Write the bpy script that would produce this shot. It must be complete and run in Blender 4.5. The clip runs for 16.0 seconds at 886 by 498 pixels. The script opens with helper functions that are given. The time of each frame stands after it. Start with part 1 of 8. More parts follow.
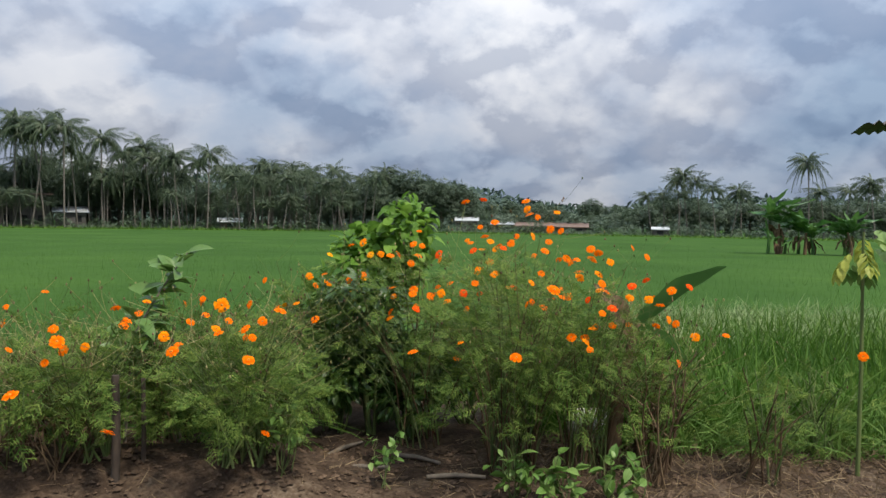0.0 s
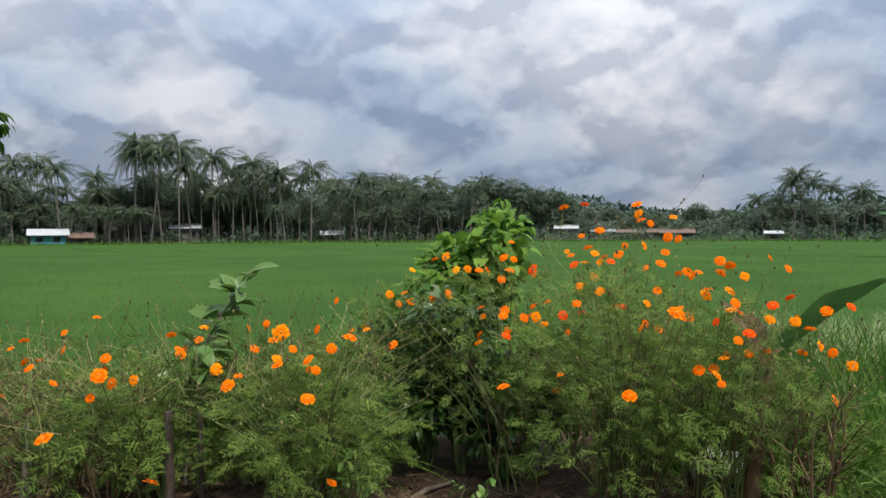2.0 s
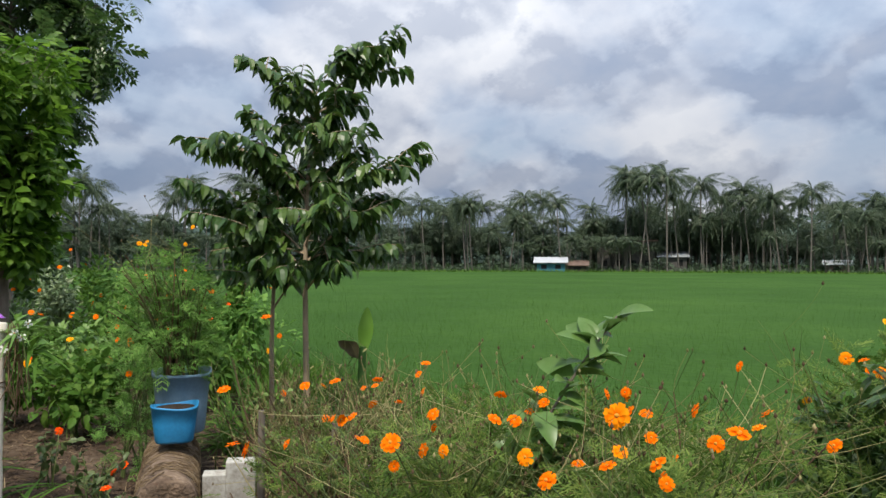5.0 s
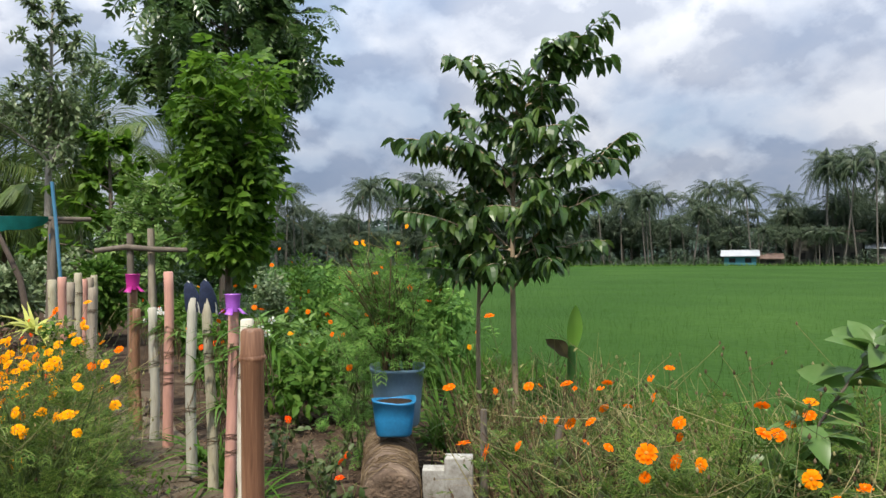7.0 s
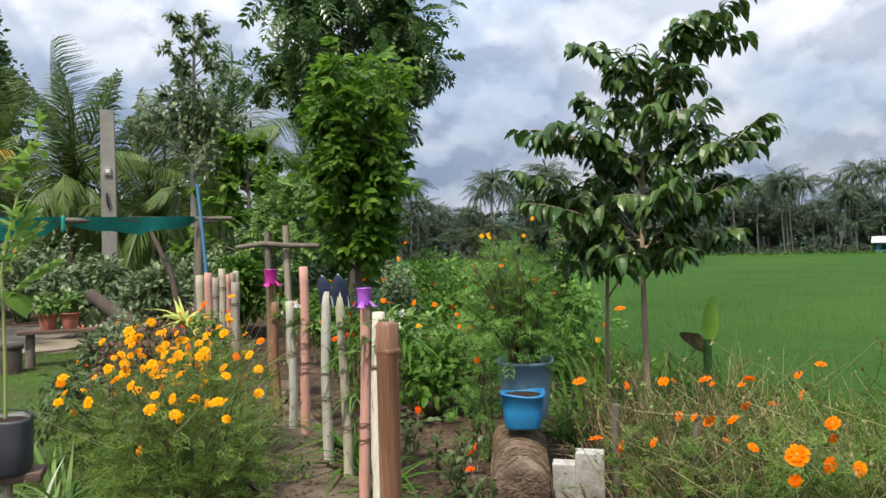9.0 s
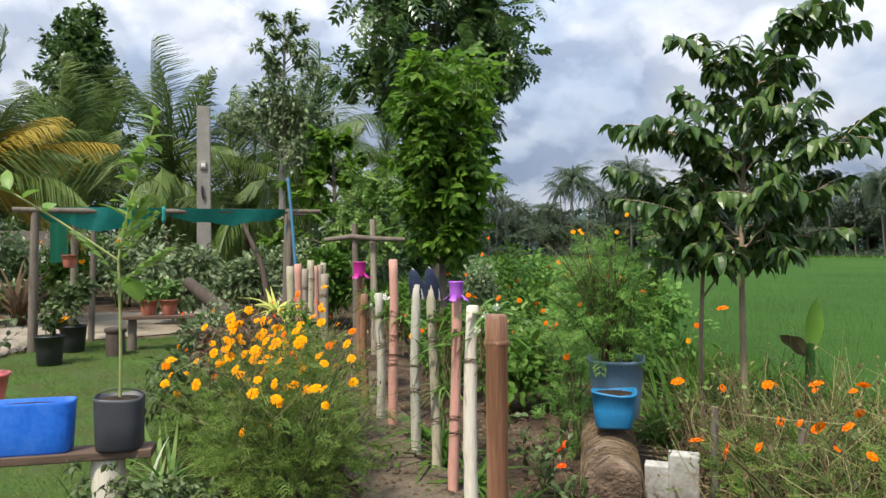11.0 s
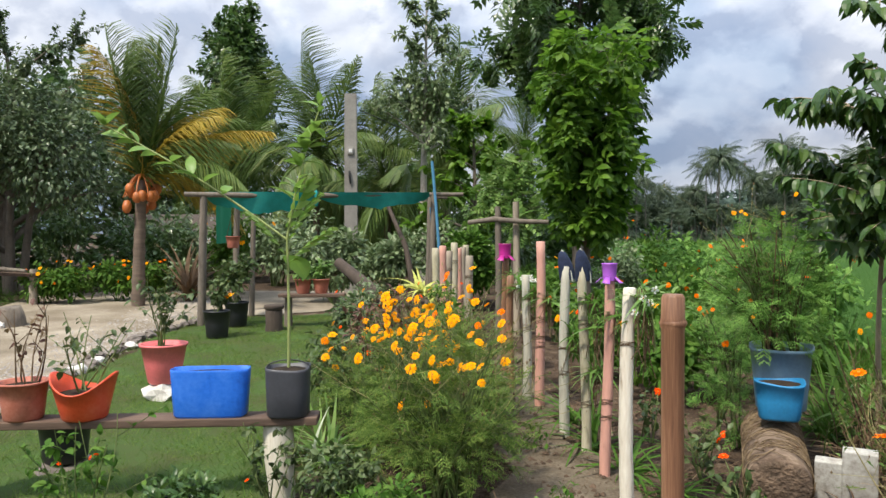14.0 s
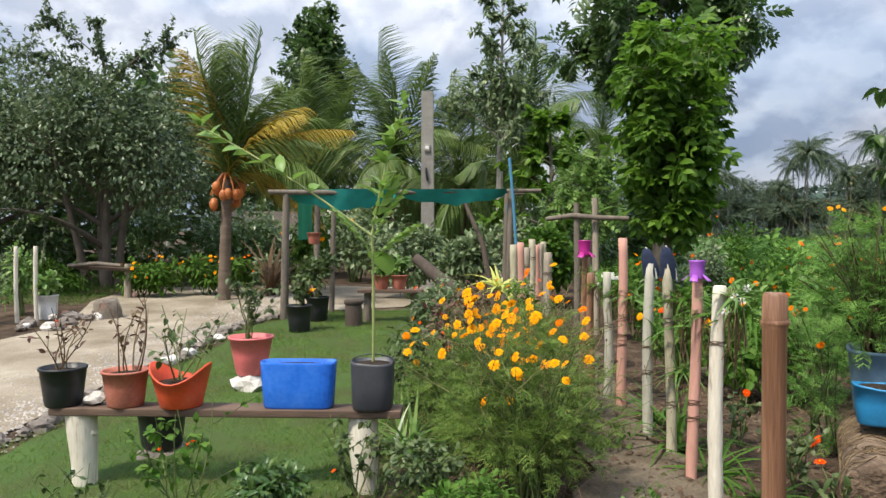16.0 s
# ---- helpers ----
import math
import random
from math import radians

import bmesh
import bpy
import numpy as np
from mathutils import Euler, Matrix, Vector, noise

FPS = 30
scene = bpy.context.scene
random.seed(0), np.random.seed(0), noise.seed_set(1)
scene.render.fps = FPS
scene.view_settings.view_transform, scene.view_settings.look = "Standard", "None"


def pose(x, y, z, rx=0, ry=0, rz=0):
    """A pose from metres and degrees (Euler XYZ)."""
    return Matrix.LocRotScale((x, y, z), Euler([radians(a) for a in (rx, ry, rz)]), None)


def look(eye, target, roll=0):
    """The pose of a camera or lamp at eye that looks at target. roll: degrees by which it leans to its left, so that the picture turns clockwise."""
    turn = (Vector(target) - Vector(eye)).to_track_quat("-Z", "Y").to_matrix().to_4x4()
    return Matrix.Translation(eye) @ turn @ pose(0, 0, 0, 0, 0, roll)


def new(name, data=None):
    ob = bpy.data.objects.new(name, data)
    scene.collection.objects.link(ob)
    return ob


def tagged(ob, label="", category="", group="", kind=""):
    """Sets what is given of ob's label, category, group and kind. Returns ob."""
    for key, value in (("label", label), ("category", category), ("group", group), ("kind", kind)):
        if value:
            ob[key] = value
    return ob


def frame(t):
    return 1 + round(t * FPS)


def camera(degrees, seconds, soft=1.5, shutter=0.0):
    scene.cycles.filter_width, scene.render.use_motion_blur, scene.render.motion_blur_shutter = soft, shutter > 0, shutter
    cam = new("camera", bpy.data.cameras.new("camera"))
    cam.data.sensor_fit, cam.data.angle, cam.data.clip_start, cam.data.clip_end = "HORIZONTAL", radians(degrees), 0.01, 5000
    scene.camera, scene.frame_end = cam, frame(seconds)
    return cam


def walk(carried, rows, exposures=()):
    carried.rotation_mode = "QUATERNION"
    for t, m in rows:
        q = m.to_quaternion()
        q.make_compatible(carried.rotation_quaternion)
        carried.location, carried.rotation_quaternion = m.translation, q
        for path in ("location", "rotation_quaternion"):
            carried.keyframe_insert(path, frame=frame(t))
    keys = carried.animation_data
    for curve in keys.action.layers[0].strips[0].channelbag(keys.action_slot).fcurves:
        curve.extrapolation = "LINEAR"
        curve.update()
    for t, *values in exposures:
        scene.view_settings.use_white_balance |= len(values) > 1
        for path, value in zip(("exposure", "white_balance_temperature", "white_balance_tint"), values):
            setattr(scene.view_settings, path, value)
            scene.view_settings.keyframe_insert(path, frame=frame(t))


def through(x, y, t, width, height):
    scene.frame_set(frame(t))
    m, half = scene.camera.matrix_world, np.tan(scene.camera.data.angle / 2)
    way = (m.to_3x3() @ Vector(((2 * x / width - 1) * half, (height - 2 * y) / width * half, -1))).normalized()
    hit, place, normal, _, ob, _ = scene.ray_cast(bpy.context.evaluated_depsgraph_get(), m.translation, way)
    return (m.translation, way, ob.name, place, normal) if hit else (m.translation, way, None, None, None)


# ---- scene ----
cam = camera(62.1, 16.0)
PATH = [
    (0, (0.789, 4.384, 1.433), (0.702, 6.381, 1.363), 0.9),
    (0.5, (0.801, 4.535, 1.439), (0.643, 6.528, 1.375), 1.2),
    (1, (0.81, 4.602, 1.445), (0.576, 6.586, 1.36), 0.9),
    (1.5, (0.808, 4.738, 1.434), (0.535, 6.717, 1.344), 0.6),
    (2, (0.786, 4.97, 1.438), (0.432, 6.937, 1.392), -0.3),
    (2.5, (0.85, 5.218, 1.419), (0.296, 7.139, 1.394), 0.2),
    (3, (0.954, 5.455, 1.426), (0.158, 7.289, 1.395), 0.8),
    (3.5, (0.914, 5.649, 1.408), (-0.049, 7.402, 1.418), 0.6),
    (4, (0.836, 5.871, 1.42), (-0.26, 7.542, 1.485), 0.7),
    (4.5, (0.785, 6.066, 1.434), (-0.508, 7.591, 1.496), 0.9),
    (5, (0.737, 6.138, 1.445), (-0.728, 7.499, 1.479), 0.1),
    (5.2, (0.705, 6.124, 1.45), (-0.807, 7.433, 1.477), -0.4),
    (7.3, (0.52, 6.009, 1.459), (-1.247, 6.945, 1.476), -0.3),
    (7.5, (0.519, 6.011, 1.459), (-1.264, 6.916, 1.471), -0.3),
    (8, (0.513, 6.012, 1.457), (-1.31, 6.835, 1.461), -0.5),
    (8.5, (0.51, 6.015, 1.457), (-1.349, 6.753, 1.456), -1.1),
    (9, (0.51, 5.997, 1.462), (-1.371, 6.676, 1.468), -1.3),
    (11.5, (0.492, 5.887, 1.452), (-1.465, 6.298, 1.442), 0.0),
    (12, (0.492, 5.864, 1.45), (-1.479, 6.202, 1.433), 0.2),
    (12.5, (0.485, 5.856, 1.449), (-1.495, 6.136, 1.424), 0.3),
    (13, (0.485, 5.848, 1.45), (-1.502, 6.07, 1.413), 0.0),
    (13.5, (0.484, 5.837, 1.448), (-1.509, 5.997, 1.402), -0.3),
    (14, (0.486, 5.815, 1.438), (-1.511, 5.93, 1.393), -0.1),
    (14.5, (0.498, 5.796, 1.443), (-1.5, 5.861, 1.397), 0.1),
    (15, (0.494, 5.788, 1.439), (-1.506, 5.799, 1.394), 0.3),
    (15.5, (0.502, 5.77, 1.441), (-1.497, 5.727, 1.39), 0.2),
    (16, (0.497, 5.766, 1.438), (-1.5, 5.681, 1.384), -0.1),
]
walk(cam, [(t, look(eye, target, roll)) for t, eye, target, roll in PATH], [(0, -0.09), (4, -0.15), (5, -0.1), (7.5, 0.07), (16, 0.2)])

# ---- world and sun ----
SUN_AZ, SUN_EL = radians(135), radians(60)
world = bpy.data.worlds.new("world")
scene.world = world
world.use_nodes = True
wn, wl = world.node_tree.nodes, world.node_tree.links
wn.clear()


w_out, w_bg = wn.new("ShaderNodeOutputWorld"), wn.new("ShaderNodeBackground")
w_sky = wn.new("ShaderNodeTexSky")
w_sky.sky_type = "NISHITA"
w_sky.sun_disc = False
w_sky.sun_elevation, w_sky.sun_rotation = SUN_EL, SUN_AZ
w_tc, w_sep = wn.new("ShaderNodeTexCoord"), wn.new("ShaderNodeSeparateXYZ")
wl.new(w_tc.outputs["Generated"], w_sep.inputs[0])
w_deck = {}
for key, lift in (("low", 0.60), ("high", 0.626)):
    w_den = wn.new("ShaderNodeMath"); w_den.operation = "MAXIMUM"; w_den.inputs[1].default_value = 0.0
    wl.new(w_sep.outputs["Z"], w_den.inputs[0])
    w_add = wn.new("ShaderNodeMath"); w_add.operation = "ADD"; w_add.inputs[1].default_value = lift
    wl.new(w_den.outputs[0], w_add.inputs[0])
    w_cmb = wn.new("ShaderNodeCombineXYZ")
    for i, axis in enumerate("XY"):
        w_div = wn.new("ShaderNodeMath"); w_div.operation = "DIVIDE"
        wl.new(w_sep.outputs[axis], w_div.inputs[0]); wl.new(w_add.outputs[0], w_div.inputs[1])
        wl.new(w_div.outputs[0], w_cmb.inputs[i])
    w_deck[key] = w_cmb


def cloud_noise(scale, detail, rough, dist, shift, deck="low"):
    m = wn.new("ShaderNodeMapping"); m.inputs["Location"].default_value = shift
    wl.new(w_deck[deck].outputs[0], m.inputs[0])
    n = wn.new("ShaderNodeTexNoise")
    for k, v in (("Scale", scale), ("Detail", detail), ("Roughness", rough), ("Distortion", dist)):
        n.inputs[k].default_value = v
    wl.new(m.outputs[0], n.inputs["Vector"])
    return n


def cloud_puff(shift, deck):
    """Rounded heads of cloud, pushed about by a finer noise."""
    m = wn.new("ShaderNodeMapping"); m.inputs["Location"].default_value = shift
    wl.new(w_deck[deck].outputs[0], m.inputs[0])
    n = wn.new("ShaderNodeTexNoise")
    n.inputs["Scale"].default_value, n.inputs["Detail"].default_value, n.inputs["Roughness"].default_value = 6.0, 6.0, 0.58
    wl.new(m.outputs[0], n.inputs["Vector"])
    a = wn.new("ShaderNodeVectorMath"); a.operation = "MULTIPLY_ADD"
    a.inputs[1].default_value = (0.22, 0.22, 0.0)
    wl.new(n.outputs["Color"], a.inputs[0]); wl.new(m.outputs[0], a.inputs[2])
    v = wn.new("ShaderNodeTexVoronoi"); v.feature = "SMOOTH_F1"
    v.inputs["Scale"].default_value, v.inputs["Smoothness"].default_value = 4.6, 0.55
    v.inputs["Detail"].default_value, v.inputs["Roughness"].default_value = 2.0, 0.45
    wl.new(a.outputs[0], v.inputs["Vector"])
    return v


def ramp_of(nodes, links, source, stops):
    r = nodes.new("ShaderNodeValToRGB")
    e = r.color_ramp.elements
    while len(e) < len(stops):
        e.new(0.5)
    for i, (p, c) in enumerate(stops):
        e[i].position = p
        e[i].color = (*c, 1)
    links.new(source, r.inputs[0])
    return r


n_big = cloud_noise(2.3, 8.0, 0.52, 0.15, (3.1, 1.7, 0.0))
n_lump, n_over = cloud_puff((7.3, 2.2, 1.0), "low"), cloud_puff((7.3, 2.2, 1.0), "high")
n_gap = cloud_noise(1.9, 7.0, 0.55, 0.2, (1.4, 8.8, 3.0))
w_edge = wn.new("ShaderNodeMath"); w_edge.operation = "SUBTRACT"
wl.new(n_over.outputs["Distance"], w_edge.inputs[0]); wl.new(n_lump.outputs["Distance"], w_edge.inputs[1])
w_half = wn.new("ShaderNodeMath"); w_half.operation = "MULTIPLY_ADD"
w_half.inputs[1].default_value, w_half.inputs[2].default_value = 2.2, 0.5
wl.new(w_edge.outputs[0], w_half.inputs[0])
r_shade = ramp_of(wn, wl, n_big.outputs["Fac"], [(0.32, (0.32, 0.43, 0.595)), (0.45, (0.455, 0.54, 0.685)), (0.56, (0.645, 0.685, 0.77)), (0.68, (0.75, 0.78, 0.84))])
r_lump = ramp_of(wn, wl, w_half.outputs[0], [(0.22, (0.74, 0.77, 0.83)), (0.50, (0.96, 0.97, 0.99)), (0.80, (1.16, 1.14, 1.11))])
r_gap = ramp_of(wn, wl, n_gap.outputs["Fac"], [(0.60, (0, 0, 0)), (0.74, (0.8, 0.8, 0.8))])
w_mul = wn.new("ShaderNodeMix"); w_mul.data_type = "RGBA"; w_mul.blend_type = "MULTIPLY"; w_mul.inputs[0].default_value = 1.0
wl.new(r_shade.outputs[0], w_mul.inputs[6]); wl.new(r_lump.outputs[0], w_mul.inputs[7])
w_str = wn.new("ShaderNodeVectorMath"); w_str.operation = "SCALE"; w_str.inputs["Scale"].default_value = 0.12
wl.new(w_sky.outputs[0], w_str.inputs[0])
w_mix = wn.new("ShaderNodeMix"); w_mix.data_type = "RGBA"
wl.new(r_gap.outputs[0], w_mix.inputs[0]); wl.new(w_mul.outputs[2], w_mix.inputs[6]); wl.new(w_str.outputs[0], w_mix.inputs[7])
w_up = wn.new("ShaderNodeMath"); w_up.operation = "MAXIMUM"; w_up.inputs[1].default_value = 0.0
wl.new(w_sep.outputs["Z"], w_up.inputs[0])
w_grad = wn.new("ShaderNodeMath"); w_grad.operation = "MULTIPLY_ADD"
w_grad.inputs[1].default_value, w_grad.inputs[2].default_value = 2.2, 0.78
wl.new(w_up.outputs[0], w_grad.inputs[0])
w_lit = wn.new("ShaderNodeVectorMath"); w_lit.operation = "SCALE"
wl.new(w_mix.outputs[2], w_lit.inputs[0]); wl.new(w_grad.outputs[0], w_lit.inputs["Scale"])
wl.new(w_lit.outputs[0], w_bg.inputs[0])
w_bg.inputs[1].default_value = 0.85
wl.new(w_bg.outputs[0], w_out.inputs[0])

sun = new("sun", bpy.data.lights.new("sun", "SUN"))
sun.data.energy, sun.data.angle, sun.data.color = 4.9, radians(6), (1.0, 0.93, 0.80)
sun.matrix_world = look((0, 0, 60), (0 - 60 * math.sin(SUN_AZ) / math.tan(SUN_EL), 0 - 60 * math.cos(SUN_AZ) / math.tan(SUN_EL), 0))

# ---- materials ----


def material(name, build):
    m = bpy.data.materials.new(name)
    m.use_nodes = True
    nt = m.node_tree
    nt.nodes.clear()
    out = nt.nodes.new("ShaderNodeOutputMaterial")
    nt.links.new(build(nt.nodes, nt.links), out.inputs[0])
    return m


def leaf_mat(name, dark, mid, light, gloss=0.45, through=0.3, spread=1.0, patch=2.0, spec=0.3):
    """Leaf: hue by leaf and by patch, thin enough to let some light through."""
    def build(n, l):
        geo, tc = n.new("ShaderNodeNewGeometry"), n.new("ShaderNodeTexCoord")
        no = n.new("ShaderNodeTexNoise"); no.inputs["Scale"].default_value = patch; no.inputs["Detail"].default_value = 3
        l.new(tc.outputs["Object"], no.inputs["Vector"])
        mx = n.new("ShaderNodeMath"); mx.operation = "MULTIPLY_ADD"; mx.inputs[1].default_value = 0.55 * spread
        l.new(geo.outputs["Random Per Island"], mx.inputs[0])
        half = n.new("ShaderNodeMath"); half.operation = "MULTIPLY"; half.inputs[1].default_value = 0.5
        l.new(no.outputs["Fac"], half.inputs[0]); l.new(half.outputs[0], mx.inputs[2])
        r = ramp_of(n, l, mx.outputs[0], [(0.12, dark), (0.5, mid), (0.85, light)])
        p = n.new("ShaderNodeBsdfPrincipled"); p.inputs["Roughness"].default_value = gloss
        p.inputs["Specular IOR Level"].default_value = spec
        l.new(r.outputs[0], p.inputs["Base Color"])
        t = n.new("ShaderNodeBsdfTranslucent"); l.new(r.outputs[0], t.inputs[0])
        m = n.new("ShaderNodeMixShader"); m.inputs[0].default_value = through
        l.new(p.outputs[0], m.inputs[1]); l.new(t.outputs[0], m.inputs[2])
        return m.outputs[0]
    return material(name, build)


def plain_mat(name, stops, scale=8.0, rough=0.7, metal=0.0, bump=0.3, fine=60.0, stretch=(1, 1, 1), detail=6.0, depth=0.01, spec=0.5):
    """Two scales of noise drive colour, a finer one drives relief."""
    def build(n, l):
        tc, mp = n.new("ShaderNodeTexCoord"), n.new("ShaderNodeMapping")
        mp.inputs["Scale"].default_value = stretch
        l.new(tc.outputs["Object"], mp.inputs[0])
        oi = n.new("ShaderNodeObjectInfo")
        a = n.new("ShaderNodeTexNoise"); a.inputs["Scale"].default_value = scale; a.inputs["Detail"].default_value = detail; a.inputs["Roughness"].default_value = 0.6
        b = n.new("ShaderNodeTexNoise"); b.inputs["Scale"].default_value = fine; b.inputs["Detail"].default_value = 4
        l.new(mp.outputs[0], a.inputs["Vector"]); l.new(mp.outputs[0], b.inputs["Vector"])
        s = n.new("ShaderNodeMath"); s.operation = "MULTIPLY_ADD"; s.inputs[1].default_value = 0.35
        l.new(b.outputs["Fac"], s.inputs[0])
        h = n.new("ShaderNodeMath"); h.operation = "MULTIPLY"; h.inputs[1].default_value = 0.72
        l.new(a.outputs["Fac"], h.inputs[0]); l.new(h.outputs[0], s.inputs[2])
        r = ramp_of(n, l, s.outputs[0], stops)
        p = n.new("ShaderNodeBsdfPrincipled"); p.inputs["Roughness"].default_value = rough; p.inputs["Metallic"].default_value = metal
        p.inputs["Specular IOR Level"].default_value = spec
        l.new(r.outputs[0], p.inputs["Base Color"])
        bp = n.new("ShaderNodeBump"); bp.inputs["Strength"].default_value = bump; bp.inputs["Distance"].default_value = depth
        l.new(s.outputs[0], bp.inputs["Height"]); l.new(bp.outputs[0], p.inputs["Normal"])
        return p.outputs[0]
    return material(name, build)


def g3(a, k=0.55, m=1.5):
    """Dark, middle and light stops round one colour."""
    return [(0.3, tuple(c * k for c in a)), (0.52, a), (0.74, tuple(min(1, c * m) for c in a))]


SOIL = plain_mat("soil", [(0.3, (0.020, 0.013, 0.009)), (0.5, (0.050, 0.033, 0.022)), (0.62, (0.092, 0.064, 0.043)), (0.78, (0.19, 0.145, 0.105))], 4.0, 0.98, bump=1.0, fine=45, depth=0.04, spec=0.15)
ROAD = plain_mat("road", [(0.3, (0.10, 0.080, 0.056)), (0.46, (0.195, 0.158, 0.112)), (0.58, (0.265, 0.222, 0.165)), (0.72, (0.39, 0.345, 0.27))], 1.1, 0.95, bump=1.0, fine=70, spec=0.2)
LAWN = plain_mat("lawn_soil", [(0.3, (0.075, 0.055, 0.034)), (0.46, (0.055, 0.070, 0.024)), (0.60, (0.050, 0.088, 0.024)), (0.75, (0.08, 0.130, 0.034))], 2.2, 0.95, bump=0.6, fine=70, spec=0.1, depth=0.02)
PADDY = plain_mat("rice_canopy", [(0.3, (0.023, 0.056, 0.011)), (0.5, (0.034, 0.079, 0.016)), (0.72, (0.055, 0.111, 0.022))], 0.12, 1.0, bump=1.0, fine=6.0, depth=0.15, spec=0.05)
RICE = leaf_mat("rice_leaf", (0.038, 0.088, 0.015), (0.056, 0.118, 0.020), (0.094, 0.172, 0.032), 0.7, 0.4, 0.8, 0.15, 0.06)
WEED = leaf_mat("weed_leaf", (0.041, 0.101, 0.014), (0.068, 0.152, 0.019), (0.135, 0.225, 0.041), 0.6, 0.35, 1.0, 0.8, 0.15)
TURF = leaf_mat("turf_leaf", (0.060, 0.122, 0.020), (0.120, 0.212, 0.037), (0.225, 0.285, 0.078), 0.8, 0.35, 1.1, 3.0, 0.05)
STRAW = leaf_mat("straw", (0.080, 0.052, 0.028), (0.187, 0.128, 0.072), (0.324, 0.243, 0.144), 0.8, 0.1)
COSMOS = leaf_mat("cosmos_leaf", (0.052, 0.105, 0.020), (0.102, 0.180, 0.034), (0.22, 0.29, 0.068), 0.6, 0.42, 1.2, 5.0, 0.12)
MARIGOLD = leaf_mat("marigold_leaf", (0.068, 0.155, 0.030), (0.124, 0.260, 0.052), (0.228, 0.384, 0.090), 0.6, 0.42, 1.2, 3.0, 0.12)
STEM = leaf_mat("cosmos_stem", (0.045, 0.075, 0.022), (0.10, 0.14, 0.045), (0.20, 0.23, 0.085), 0.6, 0.1, 1.0, 3.0, 0.2)
DRYSTEM = leaf_mat("dry_stem", (0.045, 0.028, 0.018), (0.11, 0.07, 0.042), (0.24, 0.17, 0.10), 0.8, 0.05, 1.0, 3.0, 0.1)
SEEDSTEM = leaf_mat("seed_stalk", (0.11, 0.105, 0.035), (0.22, 0.205, 0.08), (0.44, 0.38, 0.19), 0.7, 0.1, 1.0, 3.0, 0.15)
ORANGE = leaf_mat("orange_petal", (0.90, 0.13, 0.001), (1.0, 0.21, 0.002), (1.0, 0.30, 0.006), 0.8, 0.35, 0.8, 2.0, 0.05)
RED = leaf_mat("red_petal", (0.85, 0.06, 0.004), (0.95, 0.10, 0.006), (1.0, 0.15, 0.008), 0.8, 0.35, 0.8, 2.0, 0.05)
YELLOW = leaf_mat("yellow_petal", (0.95, 0.30, 0.002), (1.0, 0.42, 0.005), (1.0, 0.55, 0.015), 0.8, 0.35, 0.8, 2.0, 0.05)
AMBER = leaf_mat("amber_petal", (0.95, 0.22, 0.002), (1.0, 0.30, 0.004), (1.0, 0.40, 0.010), 0.8, 0.35, 0.8, 2.0, 0.05)
WHITEP = leaf_mat("white_petal", (0.6, 0.6, 0.55), (0.75, 0.75, 0.7), (0.85, 0.85, 0.8), 0.6, 0.3)
EYE_M = plain_mat("flower_eye", [(0.3, (0.30, 0.10, 0.01)), (0.6, (0.62, 0.30, 0.02))], 200, 0.9)
# far grove: distance haze mixed into the leaf and frond colours, lighter and greyer
FARLEAF_HAZE = leaf_mat("hazed_far_leaf", (0.058, 0.090, 0.060), (0.088, 0.126, 0.080), (0.12, 0.156, 0.095), 0.5, 0.3, 1.0, 0.15, 0.35)
FARPALM_HAZE = leaf_mat("hazed_far_frond", (0.044, 0.072, 0.044), (0.076, 0.112, 0.064), (0.13, 0.165, 0.09), 0.42, 0.3, 1.0, 0.3, 0.4)
# hill foliage tinted bluish to stand in for the air between
HILL_HAZE = leaf_mat("hazed_hill_leaf", (0.030, 0.055, 0.045), (0.045, 0.075, 0.058), (0.065, 0.10, 0.07), 0.8, 0.1, 1.0, 0.05)
FROND = leaf_mat("palm_frond", (0.056, 0.108, 0.022), (0.105, 0.168, 0.038), (0.20, 0.235, 0.066), 0.45, 0.35, 1.0, 0.8, 0.3)
OLDFROND = leaf_mat("yellow_frond", (0.20, 0.14, 0.02), (0.36, 0.26, 0.035), (0.46, 0.37, 0.07), 0.5, 0.3)
GLOSSY = leaf_mat("glossy_leaf", (0.028, 0.068, 0.016), (0.050, 0.107, 0.022), (0.105, 0.168, 0.034), 0.36, 0.3, 1.0, 1.2, 0.4)
DARKTREE = leaf_mat("dark_tree_leaf", (0.034, 0.075, 0.020), (0.060, 0.118, 0.030), (0.110, 0.175, 0.046), 0.32, 0.35, 1.0, 0.8, 0.55)
BRIGHT = leaf_mat("bright_leaf", (0.042, 0.100, 0.011), (0.082, 0.174, 0.017), (0.185, 0.322, 0.038), 0.45, 0.52, 1.0, 0.9, 0.25)
GREY_LEAF = leaf_mat("grey_green_leaf", (0.076, 0.125, 0.050), (0.140, 0.202, 0.084), (0.295, 0.353, 0.192), 0.4, 0.3, 1.0, 0.8, 0.35)
PALE = leaf_mat("pale_leaf", (0.07, 0.15, 0.03), (0.13, 0.24, 0.05), (0.27, 0.38, 0.12), 0.4, 0.35)
LIME = leaf_mat("citrus_leaf", (0.054, 0.117, 0.023), (0.102, 0.196, 0.043), (0.210, 0.300, 0.105), 0.35, 0.35, 1.0, 2.0, 0.3)
BANANA = leaf_mat("banana_leaf", (0.034, 0.096, 0.026), (0.060, 0.150, 0.036), (0.115, 0.225, 0.055), 0.35, 0.3, 1.0, 1.5)
BARK = plain_mat("bark", g3((0.14, 0.115, 0.09)), 10, 0.95, bump=0.9, fine=60, stretch=(1, 1, 0.3))
